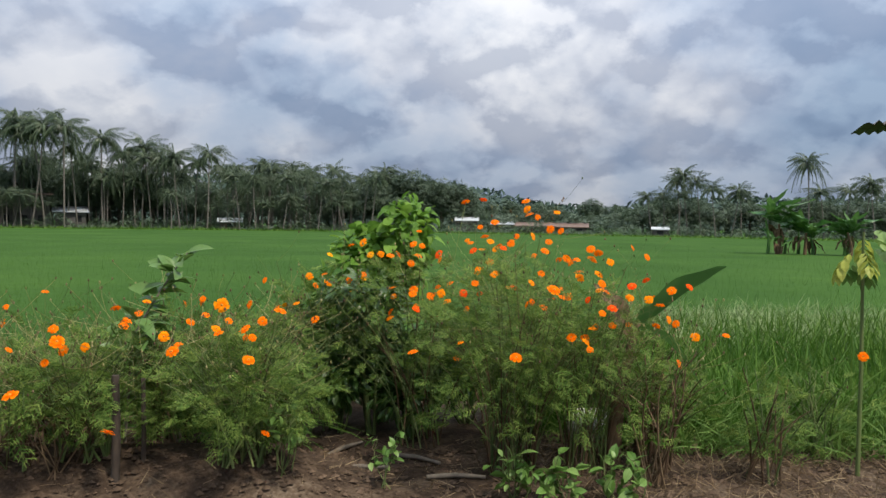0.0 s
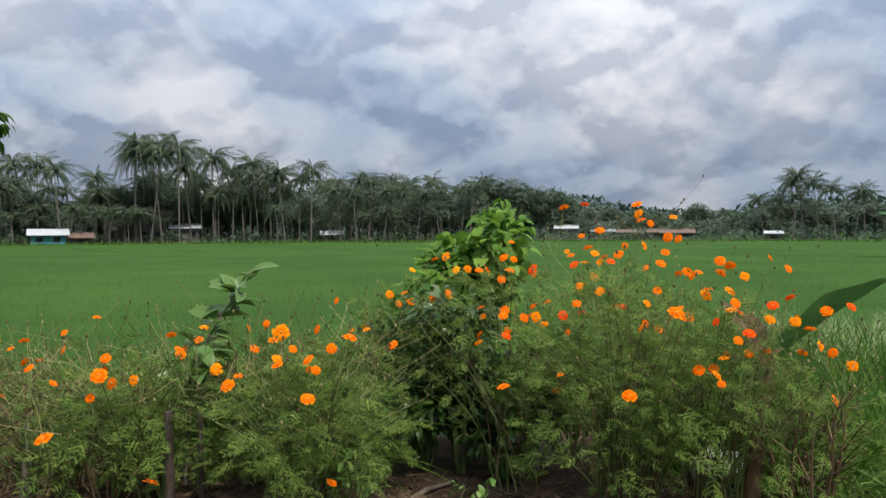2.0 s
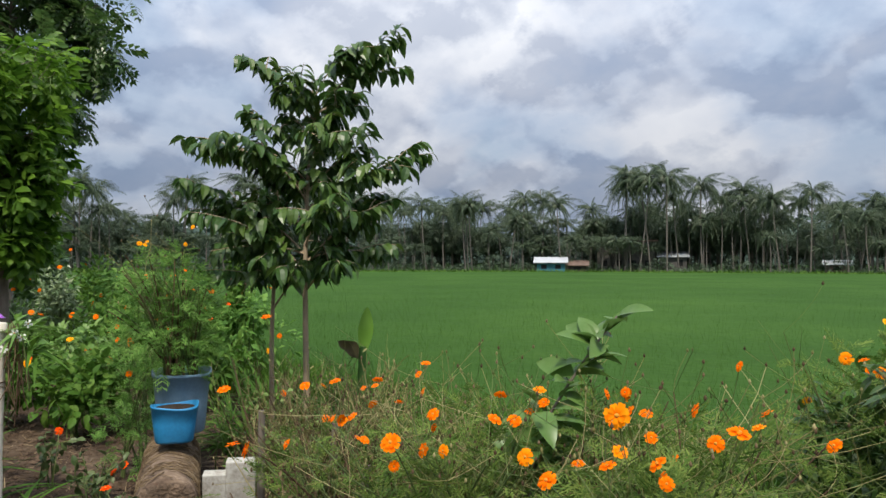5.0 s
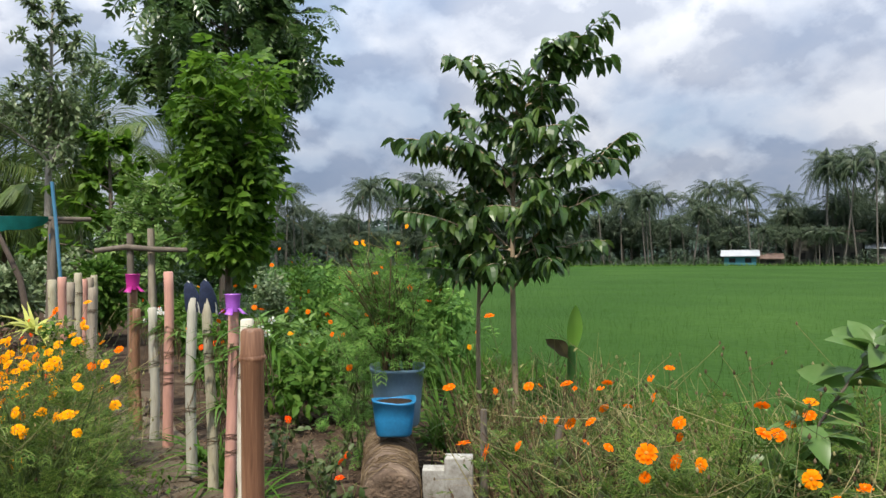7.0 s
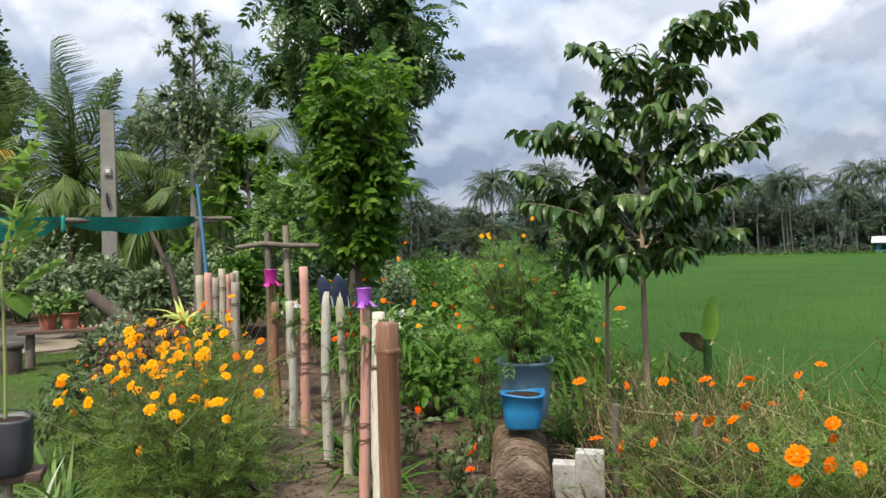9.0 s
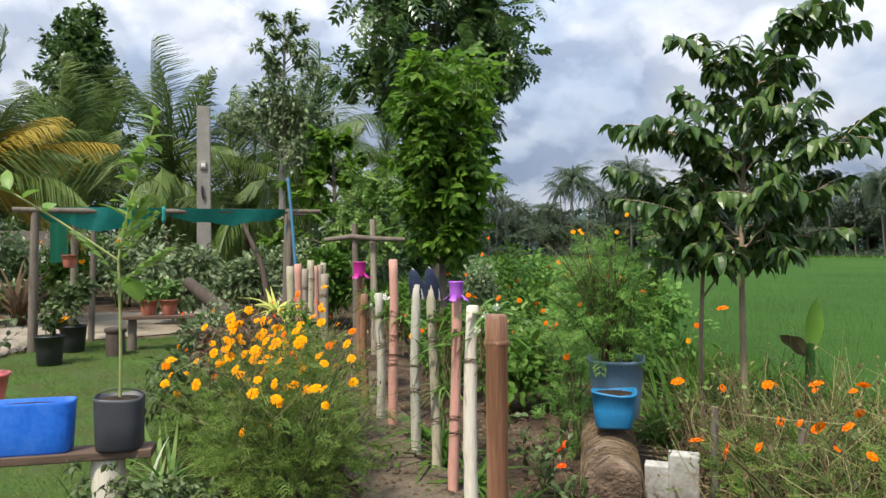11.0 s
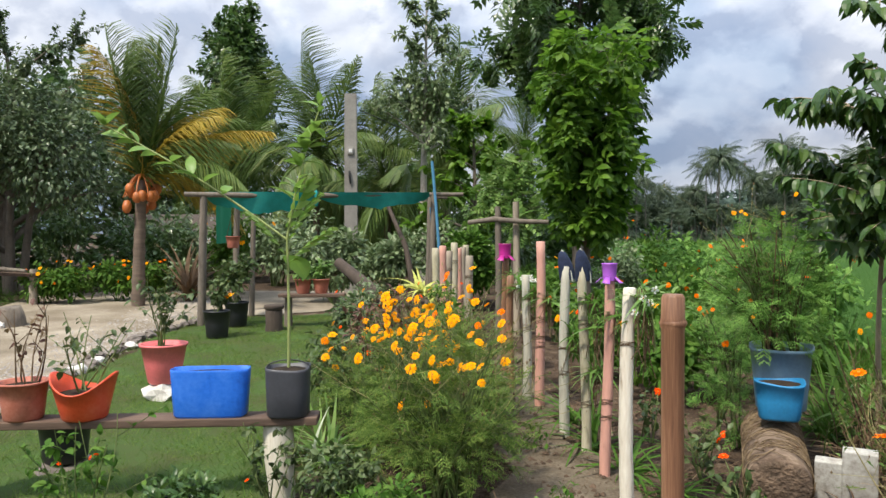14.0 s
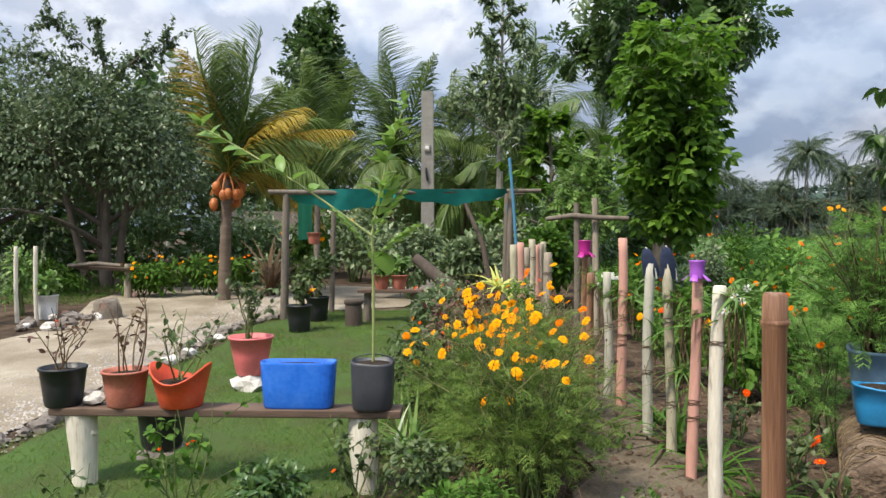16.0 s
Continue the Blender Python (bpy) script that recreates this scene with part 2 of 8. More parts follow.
DARKBARK = plain_mat("dark_bark", g3((0.055, 0.04, 0.03)), 10, 0.95, bump=0.9, fine=60, stretch=(1, 1, 0.3))
PALEBARK = plain_mat("pale_bark", g3((0.36, 0.33, 0.29), 0.6, 1.5), 8, 0.9, bump=0.8, fine=50, stretch=(1, 1, 0.4))
PALMBARK = plain_mat("palm_bark", g3((0.13, 0.095, 0.07)), 3, 0.95, bump=0.9, fine=14, stretch=(0.4, 0.4, 2.5))
POSTWOOD = plain_mat("weathered_post", g3((0.30, 0.25, 0.19)), 7, 0.85, bump=0.7, fine=50, stretch=(2, 2, 0.25))
PEELED = plain_mat("peeled_wood", [(0.32, (0.24, 0.17, 0.11)), (0.46, (0.58, 0.52, 0.42)), (0.8, (0.78, 0.74, 0.63))], 5, 0.75, bump=0.6, fine=40, stretch=(2, 2, 0.35))
TANWOOD = plain_mat("tan_wood", [(0.32, (0.16, 0.13, 0.08)), (0.46, (0.36, 0.32, 0.22)), (0.8, (0.56, 0.51, 0.38))], 5, 0.8, bump=0.7, fine=40, stretch=(2, 2, 0.35))
PINKWOOD = plain_mat("pink_wood", g3((0.52, 0.27, 0.21), 0.75, 1.25), 6, 0.75, bump=0.5, fine=40, stretch=(2, 2, 0.3))
GREENWOOD = plain_mat("lichen_wood", g3((0.40, 0.38, 0.31), 0.55, 1.4), 8, 0.85, bump=0.6, fine=40, stretch=(2, 2, 0.3))
BAMBOO = plain_mat("bamboo", [(0.3, (0.085, 0.038, 0.02)), (0.5, (0.20, 0.095, 0.05)), (0.74, (0.38, 0.21, 0.12))], 7, 0.5, bump=0.4, fine=60, stretch=(6, 6, 0.2))
CONCRETE = plain_mat("concrete", g3((0.24, 0.225, 0.20), 0.65, 1.35), 3, 0.9, bump=0.5, fine=40)

FARBARK = plain_mat("grey_palm_bark", g3((0.13, 0.115, 0.10)), 2, 0.95, bump=0.6, fine=8, stretch=(0.4, 0.4, 2.5))
YOUNGBARK = plain_mat("young_bark", g3((0.30, 0.23, 0.155), 0.6, 1.4), 12, 0.9, bump=0.6, fine=60, stretch=(1, 1, 0.3))
VINE = leaf_mat("vine_leaf", (0.06, 0.13, 0.016), (0.12, 0.24, 0.03), (0.22, 0.36, 0.06), 0.5, 0.4, 1.0, 1.5, 0.2)

# ---- mesh helpers ----


class Geo:
    """Gathers pieces of mesh as arrays, each with its material slot."""

    def __init__(self):
        self.v, self.f, self.n = [], [], 0

    def add(self, v, f, slot=0):
        v, f = np.asarray(v, float).reshape(-1, 3), np.asarray(f, int)
        self.v.append(v)
        self.f.append((f + self.n, slot))
        self.n += len(v)
        return self

    def stamp(self, proto, mats, slot=0):
        """proto (verts, faces) at each of the N poses (N, 3, 4)."""
        v, f = proto
        if len(mats) == 0:
            return self
        k = len(v)
        out = np.einsum("nij,kj->nki", mats[:, :, :3], v) + mats[:, None, :, 3]
        faces = (f[None] + (np.arange(len(mats)) * k)[:, None, None]).reshape(-1, f.shape[1])
        return self.add(out.reshape(-1, 3), faces, slot)

    def tube(self, pts, radii, n=6, slot=0, cap=True):
        pts = np.asarray(pts, float)
        radii = np.broadcast_to(np.asarray(radii, float), (len(pts),))
        t = np.gradient(pts, axis=0)
        t /= np.linalg.norm(t, axis=1)[:, None] + 1e-9
        ref = np.array([0.13, 1, 0.07]) if abs(t[0, 2]) > 0.6 else np.array([0.0, 0.05, 1])
        x = np.cross(ref, t); x /= np.linalg.norm(x, axis=1)[:, None] + 1e-9
        y = np.cross(t, x)
        a = np.arange(n) * 2 * np.pi / n
        ring = pts[:, None] + radii[:, None, None] * (np.cos(a)[None, :, None] * x[:, None] + np.sin(a)[None, :, None] * y[:, None])
        i, j = np.meshgrid(np.arange(len(pts) - 1), np.arange(n), indexing="ij")
        j2 = (j + 1) % n
        f = np.stack([i * n + j, i * n + j2, (i + 1) * n + j2, (i + 1) * n + j], -1).reshape(-1, 4)
        self.add(ring.reshape(-1, 3), f, slot)
        if cap:
            for at in (0, len(pts) - 1):
                c = np.vstack([ring[at], pts[at]])
                o = np.arange(n)
                tri = np.stack([o, (o + 1) % n, np.full(n, n)], -1)
                self.add(c, tri if at else tri[:, ::-1], slot)
        return self

    def lathe(self, prof, n=24, slot=0, at=(0, 0, 0)):
        """A profile of (radius, height) turned round the z axis."""
        p = np.asarray(prof, float)
        a = np.arange(n) * 2 * np.pi / n
        v = np.stack([p[:, 0, None] * np.cos(a), p[:, 0, None] * np.sin(a), np.repeat(p[:, 1, None], n, 1)], -1) + np.array(at)
        i, j = np.meshgrid(np.arange(len(p) - 1), np.arange(n), indexing="ij")
        j2 = (j + 1) % n
        return self.add(v.reshape(-1, 3), np.stack([i * n + j, i * n + j2, (i + 1) * n + j2, (i + 1) * n + j], -1).reshape(-1, 4), slot)

    def box(self, lo, hi, slot=0, bevel=0.0):
        bm = bmesh.new()
        bmesh.ops.create_cube(bm, size=1)
        lo, hi = Vector(lo), Vector(hi)
        for vv in bm.verts:
            vv.co = Vector([lo[k] + (vv.co[k] + 0.5) * (hi[k] - lo[k]) for k in range(3)])
        if bevel:
            bmesh.ops.bevel(bm, geom=bm.edges[:], offset=bevel, segments=2, affect="EDGES", profile=0.7)
        bmesh.ops.triangulate(bm, faces=bm.faces[:])
        bm.verts.index_update()
        self.add([vv.co[:] for vv in bm.verts], [[q.index for q in ff.verts] for ff in bm.faces], slot)
        bm.free()
        return self

    def moved(self, m):
        m = np.array(m)
        self.v = [v @ m[:3, :3].T + m[:3, 3] for v in self.v]
        return self

    def mesh(self, name, mats, smooth=True):
        me = bpy.data.meshes.new(name)
        v = np.concatenate(self.v)
        me.vertices.add(len(v))
        me.vertices.foreach_set("co", v.astype(np.float32).ravel())
        loops = np.concatenate([f.ravel() for f, _ in self.f])
        tot = np.concatenate([np.full(len(f), f.shape[1]) for f, _ in self.f])
        slot = np.concatenate([np.full(len(f), s) for f, s in self.f])
        me.loops.add(len(loops))
        me.loops.foreach_set("vertex_index", loops.astype(np.int32))
        me.polygons.add(len(tot))
        me.polygons.foreach_set("loop_start", np.concatenate([[0], np.cumsum(tot)[:-1]]).astype(np.int32))
        me.polygons.foreach_set("loop_total", tot.astype(np.int32))
        for m in (mats if isinstance(mats, (list, tuple)) else [mats]):
            me.materials.append(m)
        me.polygons.foreach_set("material_index", slot.astype(np.int32))
        me.polygons.foreach_set("use_smooth", np.full(len(tot), smooth))
        me.update(calc_edges=True)
        me.validate()
        return me


def part(name, geo, mats, parent=None, label="", smooth=True):
    """One mesh object, under a thing or a part."""
    ob = new(name, geo if isinstance(geo, bpy.types.Mesh) else geo.mesh(name, mats, smooth))
    if parent:
        ob.parent = parent
    return tagged(ob, label) if label else ob


def thing(name, m, label, category, group="", kind=""):
    ob = new(name)
    ob.matrix_world = m
    ob.empty_display_size = 0.1
    return tagged(ob, label, category, group, kind)


def poses(pos, way, scale, roll=None, rng=None, width=None):
    """N poses (N, 3, 4): y along way, z upwards as far as it can, turned by roll."""
    pos, y = np.asarray(pos, float), np.asarray(way, float)
    y = y / (np.linalg.norm(y, axis=1)[:, None] + 1e-9)
    up = np.tile([0.0, 0.0, 1.0], (len(y), 1))
    steep = np.abs(y[:, 2]) > 0.97
    up[steep] = [1.0, 0.1, 0]
    x = np.cross(y, up); x /= np.linalg.norm(x, axis=1)[:, None] + 1e-9
    z = np.cross(x, y)
    if roll is not None:
        c, s = np.cos(roll)[:, None], np.sin(roll)[:, None]
        x, z = x * c + z * s, z * c - x * s
    sc = np.broadcast_to(np.asarray(scale, float), (len(y),))[:, None]
    wd = sc if width is None else np.broadcast_to(np.asarray(width, float), (len(y),))[:, None]
    return np.stack([x * wd, y * sc, z * sc, pos], -1)


def blade_proto(segs=3, w=0.03, bend=0.5, tip=0.05):
    """A strip of unit length along y, bowing down in z."""
    t = np.linspace(0, 1, segs + 1)
    ww = w * np.maximum(np.minimum(1, 3 * t + 0.5) * (1 - t ** 2), tip)
    yy, zz = t * (1 - 0.25 * bend * t), -bend * t ** 2
    v = np.concatenate([np.stack([-ww, yy, zz], -1), np.stack([ww, yy, zz], -1)])
    i = np.arange(segs)
    k = segs + 1
    return v, np.stack([i, i + k, i + k + 1, i + 1], -1)


def leaf_proto(segs=5, w=0.2, bend=0.35, fold=0.25, peak=0.45, wavy=0.0, sharp=1.0):
    """A leaf of unit length: two halves folded along the midrib."""
    t = np.linspace(0, 1, segs + 1)
    e = math.log(0.5) / math.log(peak)
    ww = w * np.sin(np.pi * np.clip(t, 0, 1) ** e) ** (0.75 * sharp) + 0.004
    yy, zz = t * (1 - 0.2 * bend * t), -bend * t ** 2
    edge = zz + fold * ww + wavy * np.sin(t * 14)
    v = np.concatenate([np.stack([-ww, yy, edge], -1), np.stack([0 * ww, yy, zz], -1), np.stack([ww, yy, edge], -1)])
    i, k = np.arange(segs), segs + 1
    f = np.concatenate([np.stack([i, i + k, i + k + 1, i + 1], -1), np.stack([i + k, i + 2 * k, i + 2 * k + 1, i + k + 1], -1)])
    return v, f


def merge(protos):
    v, f, n = [], [], 0
    for a, b in protos:
        v.append(a); f.append(b + n); n += len(a)
    return np.concatenate(v), np.concatenate(f)


def moved_proto(proto, mats):
    v, f = proto
    g = Geo().stamp(proto, mats)
    return np.concatenate(g.v), np.concatenate([q for q, _ in g.f])


def pinnate_proto(pairs=6, w=0.1, length=0.45, bend=0.5, spread=0.9, start=0.15, lw=0.25, end=True, droop=0.0, segs=3):
    """A compound leaf: leaflets in pairs along a bowed stalk, unit length."""
    t = np.linspace(start, 0.93, pairs)
    base = np.stack([0 * t, t * (1 - 0.2 * bend * t), -bend * t ** 2], -1)
    size = length * (0.65 + 0.5 * np.sin(np.pi * (t - start) / (1.05 - start)))
    lp = leaf_proto(segs, lw, 0.25, 0.2)
    both = []
    for s in (-1, 1):
        way = np.stack([np.full(pairs, s * spread), np.full(pairs, 0.55), -2 * bend * t * 0.4 - droop], -1)
        both.append(moved_proto(lp, poses(base, way, size)))
    if end:
        both.append(moved_proto(lp, poses([[0, 0.8, -bend * 0.8]], [[0, 1, -bend - droop]], [length])))
    ts = np.linspace(0, 0.95, 5)
    stalk = np.stack([0 * ts, ts * (1 - 0.2 * bend * ts), -bend * ts ** 2 - 0.005], -1)
    k = np.arange(4)
    sv = np.concatenate([stalk + [-w * 0.12, 0, 0], stalk + [w * 0.12, 0, 0]])
    both.append((sv, np.stack([k, k + 5, k + 6, k + 1], -1)))
    return merge(both)


def fern_proto(pairs=5, seed=1):
    """A finely cut leaf, as of cosmos or marigold: flat lacy side sprays on a bowed stalk."""
    r = np.random.RandomState(seed)
    bl = blade_proto(1, 0.2, 0.15, 0.25)
    pos, way, size = [], [], []
    for i in range(pairs):
        for s in (-1, 1):
            t = 0.12 + 0.8 * (i + r.uniform(-0.2, 0.2)) / pairs
            ln = 0.48 * (1 - 0.8 * abs(t - 0.30)) * r.uniform(0.75, 1.15)
            d = np.array([s * r.uniform(0.7, 1.0), r.uniform(0.45, 0.8), r.uniform(-0.22, 0.1)])
            b = np.array([0.03 * math.sin(5 * t + seed), t, -0.4 * t * t])
            pos.append(b); way.append(d); size.append(ln)
            for q, sd in ((0.3, 1), (0.45, -1), (0.65, 1)):
                pos.append(b + d / np.linalg.norm(d) * ln * q)
                way.append(d + sd * np.array([-0.75 * s, 0.85, r.uniform(-0.15, 0.15)])); size.append(ln * r.uniform(0.35, 0.6))
    pos.append([0, 0, 0]); way.append([0, 1, -0.3]); size.append(1.0)
    wd = np.maximum(np.array(size) * 0.72, 0.14)
    wd[-1] = 0.10
    return moved_proto(bl, poses(pos, way, size, width=wd))


FERN, FERN2 = fern_proto(4, 1), fern_proto(5, 2)
BLADE, BLADE1 = blade_proto(3, 0.018, 0.45), blade_proto(2, 0.022, 0.3)
LEAF, LEAFW, LEAFN = leaf_proto(4, 0.19, 0.35), leaf_proto(4, 0.27, 0.3), leaf_proto(3, 0.11, 0.4)
LEAF2 = leaf_proto(2, 0.24, 0.3)


def leaf_parts(parent, proto, mats, mat, name="leaf", smooth=True):
    """Each leaf an object of its own on one shared mesh."""
    me = Geo().add(*proto).mesh(name, mat, smooth)
    for m in mats:
        ob = new(name, me)
        ob.parent = parent
        ob.matrix_basis = Matrix([list(row) for row in m] + [[0, 0, 0, 1]])


def unit(rng, n, zlo=-1.0, zhi=1.0):
    z, a = rng.uniform(zlo, zhi, n), rng.uniform(0, 2 * np.pi, n)
    r = np.sqrt(np.maximum(0, 1 - z * z))
    return np.stack([r * np.cos(a), r * np.sin(a), z], -1)


def arc(p0, p1, sag=0.0, n=6, side=(0, 0, 0)):
    t = np.linspace(0, 1, n)[:, None]
    return np.asarray(p0, float) * (1 - t) + np.asarray(p1, float) * t + 4 * t * (1 - t) * (np.array([0, 0, -sag]) + np.asarray(side, float))


# ---- ground, field, road, lawn ----


def ground_z(x, y):
    """Garden soil, rising a little towards the trees, falling into the field."""
    x, y = np.asarray(x, float), np.asarray(y, float)
    rise = 0.022 * np.clip(-x - 4, 0, 10)
    field = np.clip((y - 10.3) / 1.2, 0, 1)
    ends = np.clip((x + 2.9) / 0.6, 0, 1) * np.clip((0.25 - x) / 0.5, 0, 1)
    ridge = 0.22 * np.exp(-((y - 8.2) / 0.42) ** 2) * ends
    return rise * (1 - field) - 0.38 * field + ridge


def bumps(x, y, s=1.0):
    return 0.5 * np.sin(1.7 * s * x + 0.6 * np.sin(2.3 * s * y)) * np.sin(2.1 * s * y + 1.1) + 0.3 * np.sin(5.3 * s * x + 2) * np.sin(4.7 * s * y + 0.4 * x)


def sheet(xs, ys, zf):
    x, y = np.meshgrid(xs, ys, indexing="xy")
    v = np.stack([x, y, zf(x, y)], -1).reshape(-1, 3)
    nx = len(xs)
    i, j = np.meshgrid(np.arange(nx - 1), np.arange(len(ys) - 1), indexing="xy")
    a = (j * nx + i).ravel()
    return v, np.stack([a, a + 1, a + nx + 1, a + nx], -1)


def graded(lo, hi, a, b, step):
    """Fine steps between a and b, growing ones out to lo and hi."""
    fine = list(np.arange(a, b + 1e-6, step))
    out, s, p = [], step, a
    while p > lo:
        s *= 1.35; p -= s; out.append(max(p, lo))
    left = out[::-1]
    out, s, p = [], step, b
    while p < hi:
        s *= 1.35; p += s; out.append(min(p, hi))
    return np.array(left + fine + out)


gx, gy = graded(-1500, 1500, -8, 4, 0.09), graded(-1500, 1500, 2, 10.5, 0.09)
near = lambda x, y: np.exp(-((x + 2) / 9) ** 2 - ((y - 6) / 7) ** 2)
v, f = sheet(gx, gy, lambda x, y: ground_z(x, y) + near(x, y) * np.clip((y - 3.2) / 2.2, 0, 1) * (0.022 * bumps(x, y, 1.6) + 0.012 * bumps(x + 3, y - 2, 5.1)))
tagged(part("ground", Geo().add(v, f), SOIL), "bare dark brown garden soil with loose crumbs", "ground", kind="structure")

FIELD_Y = 11.2
fx, fy = graded(-700, 400, -14, 10, 0.5), graded(FIELD_Y, 420, FIELD_Y, 22, 0.4)
v, f = sheet(fx, fy, lambda x, y: np.where(y < FIELD_Y + 0.6, -0.3, -0.02) + 0.02 * bumps(x, y, 1.3))
tagged(part("rice_field", Geo().add(v, f), PADDY), "wide green rice field of young even plants", "rice field", kind="structure")


def blades(name, n, place, length, mat, label, category, seed, proto=BLADE, lean=0.35, wide=1.0):
    """Upright blades of grass over an area; place(rng, n) gives their feet."""
    rng = np.random.RandomState(seed)
    pos = place(rng, n)
    way = unit(rng, len(pos), 0.75, 1.0)
    way[:, :2] *= lean / 0.35
    ln = length[0] + (length[1] - length[0]) * rng.rand(len(pos)) ** 1.3
    g = Geo().stamp(proto, poses(pos, way, ln, rng.uniform(0, 6.28, len(pos)), width=ln * wide))
    return tagged(part(name, g, mat, smooth=False), label, category, kind="stuff")


def field_feet(lo, hi, x0, x1):
    def place(rng, n):
        y = lo * (hi / lo) ** rng.rand(n)
        x = 0.5 + (y - 5) * rng.uniform(x0, x1, n)
        return np.stack([x, y, np.full(n, -0.3)], -1)
    return place


blades("rice_plants", 125000, field_feet(FIELD_Y + 0.1, 60, -2.6, 0.75), (0.34, 0.50), RICE, "upright bright green young rice leaves", "rice", 5, blade_proto(1, 0.022, 0.25), 0.22, 0.9)

# ---- flowers and bushes ----


def flower_mesh(name, petal, seed, rings=((8, 1.0, 0.12), (6, 0.72, 0.45))):
    r = np.random.RandomState(seed)
    g = Geo()
    for n, size, lift in rings:
        for i in range(n):
            a = 2 * np.pi * (i + r.uniform(-0.15, 0.15)) / n + (0.4 if lift > 0.3 else 0)
            t = np.array([0.12, 0.5, 0.86, 1.0])
            w = np.array([0.07, 0.22, 0.29, 0.17]) * size
            ln = size * r.uniform(0.88, 1.05)
            z = lift * np.sin(t * 1.6) * 0.8 - 0.12 * t ** 3
            rows = [np.stack([t * ln * (1 - 0.05 * (q == 0) * (t > 0.95)), q * w, z + 0.05 * abs(q)], -1) for q in (-1, 0, 1)]
            v = np.concatenate(rows)
            c, s = math.cos(a), math.sin(a)
            v = np.stack([v[:, 0] * c - v[:, 1] * s, v[:, 0] * s + v[:, 1] * c, v[:, 2]], -1)
            k = np.arange(3)
            g.add(v, np.concatenate([np.stack([k, k + 1, k + 5, k + 4], -1), np.stack([k + 4, k + 5, k + 9, k + 8], -1)]))
    return g.mesh(name, petal)


EYE_MESH = Geo().lathe([(0.001, 0.30), (0.13, 0.27), (0.19, 0.16), (0.17, 0.0), (0.07, -0.18), (0.02, -0.22)], 7).mesh("flower_centre", EYE_M)


FLOWERS = {"orange": [flower_mesh("flower", ORANGE, s) for s in (1, 2, 3)], "red": [flower_mesh("flower", RED, s) for s in (4, 5)],
           "yellow": [flower_mesh("flower", YELLOW, s) for s in (6, 7)], "amber": [flower_mesh("flower", AMBER, s) for s in (9, 10)], "white": [flower_mesh("flower", WHITEP, 8, ((5, 1.0, 0.2),))]}


def bloom(parent, at, size, colour, face, rng):
    ms = FLOWERS[colour]
    ob = new("flower", ms[rng.randint(len(ms))])
    z = Vector(face).normalized()
    x = z.orthogonal().normalized()
    q = Matrix((x, z.cross(x), z)).transposed().to_4x4()
    ob.matrix_world = Matrix.Translation(at) @ q @ Matrix.Rotation(rng.uniform(0, 6), 4, "Z") @ Matrix.Scale(size, 4)
    ob.parent = parent
    ob.matrix_parent_inverse = parent.matrix_world.inverted()
    eye = new("flower_centre", EYE_MESH)
    eye.parent = ob
    return ob


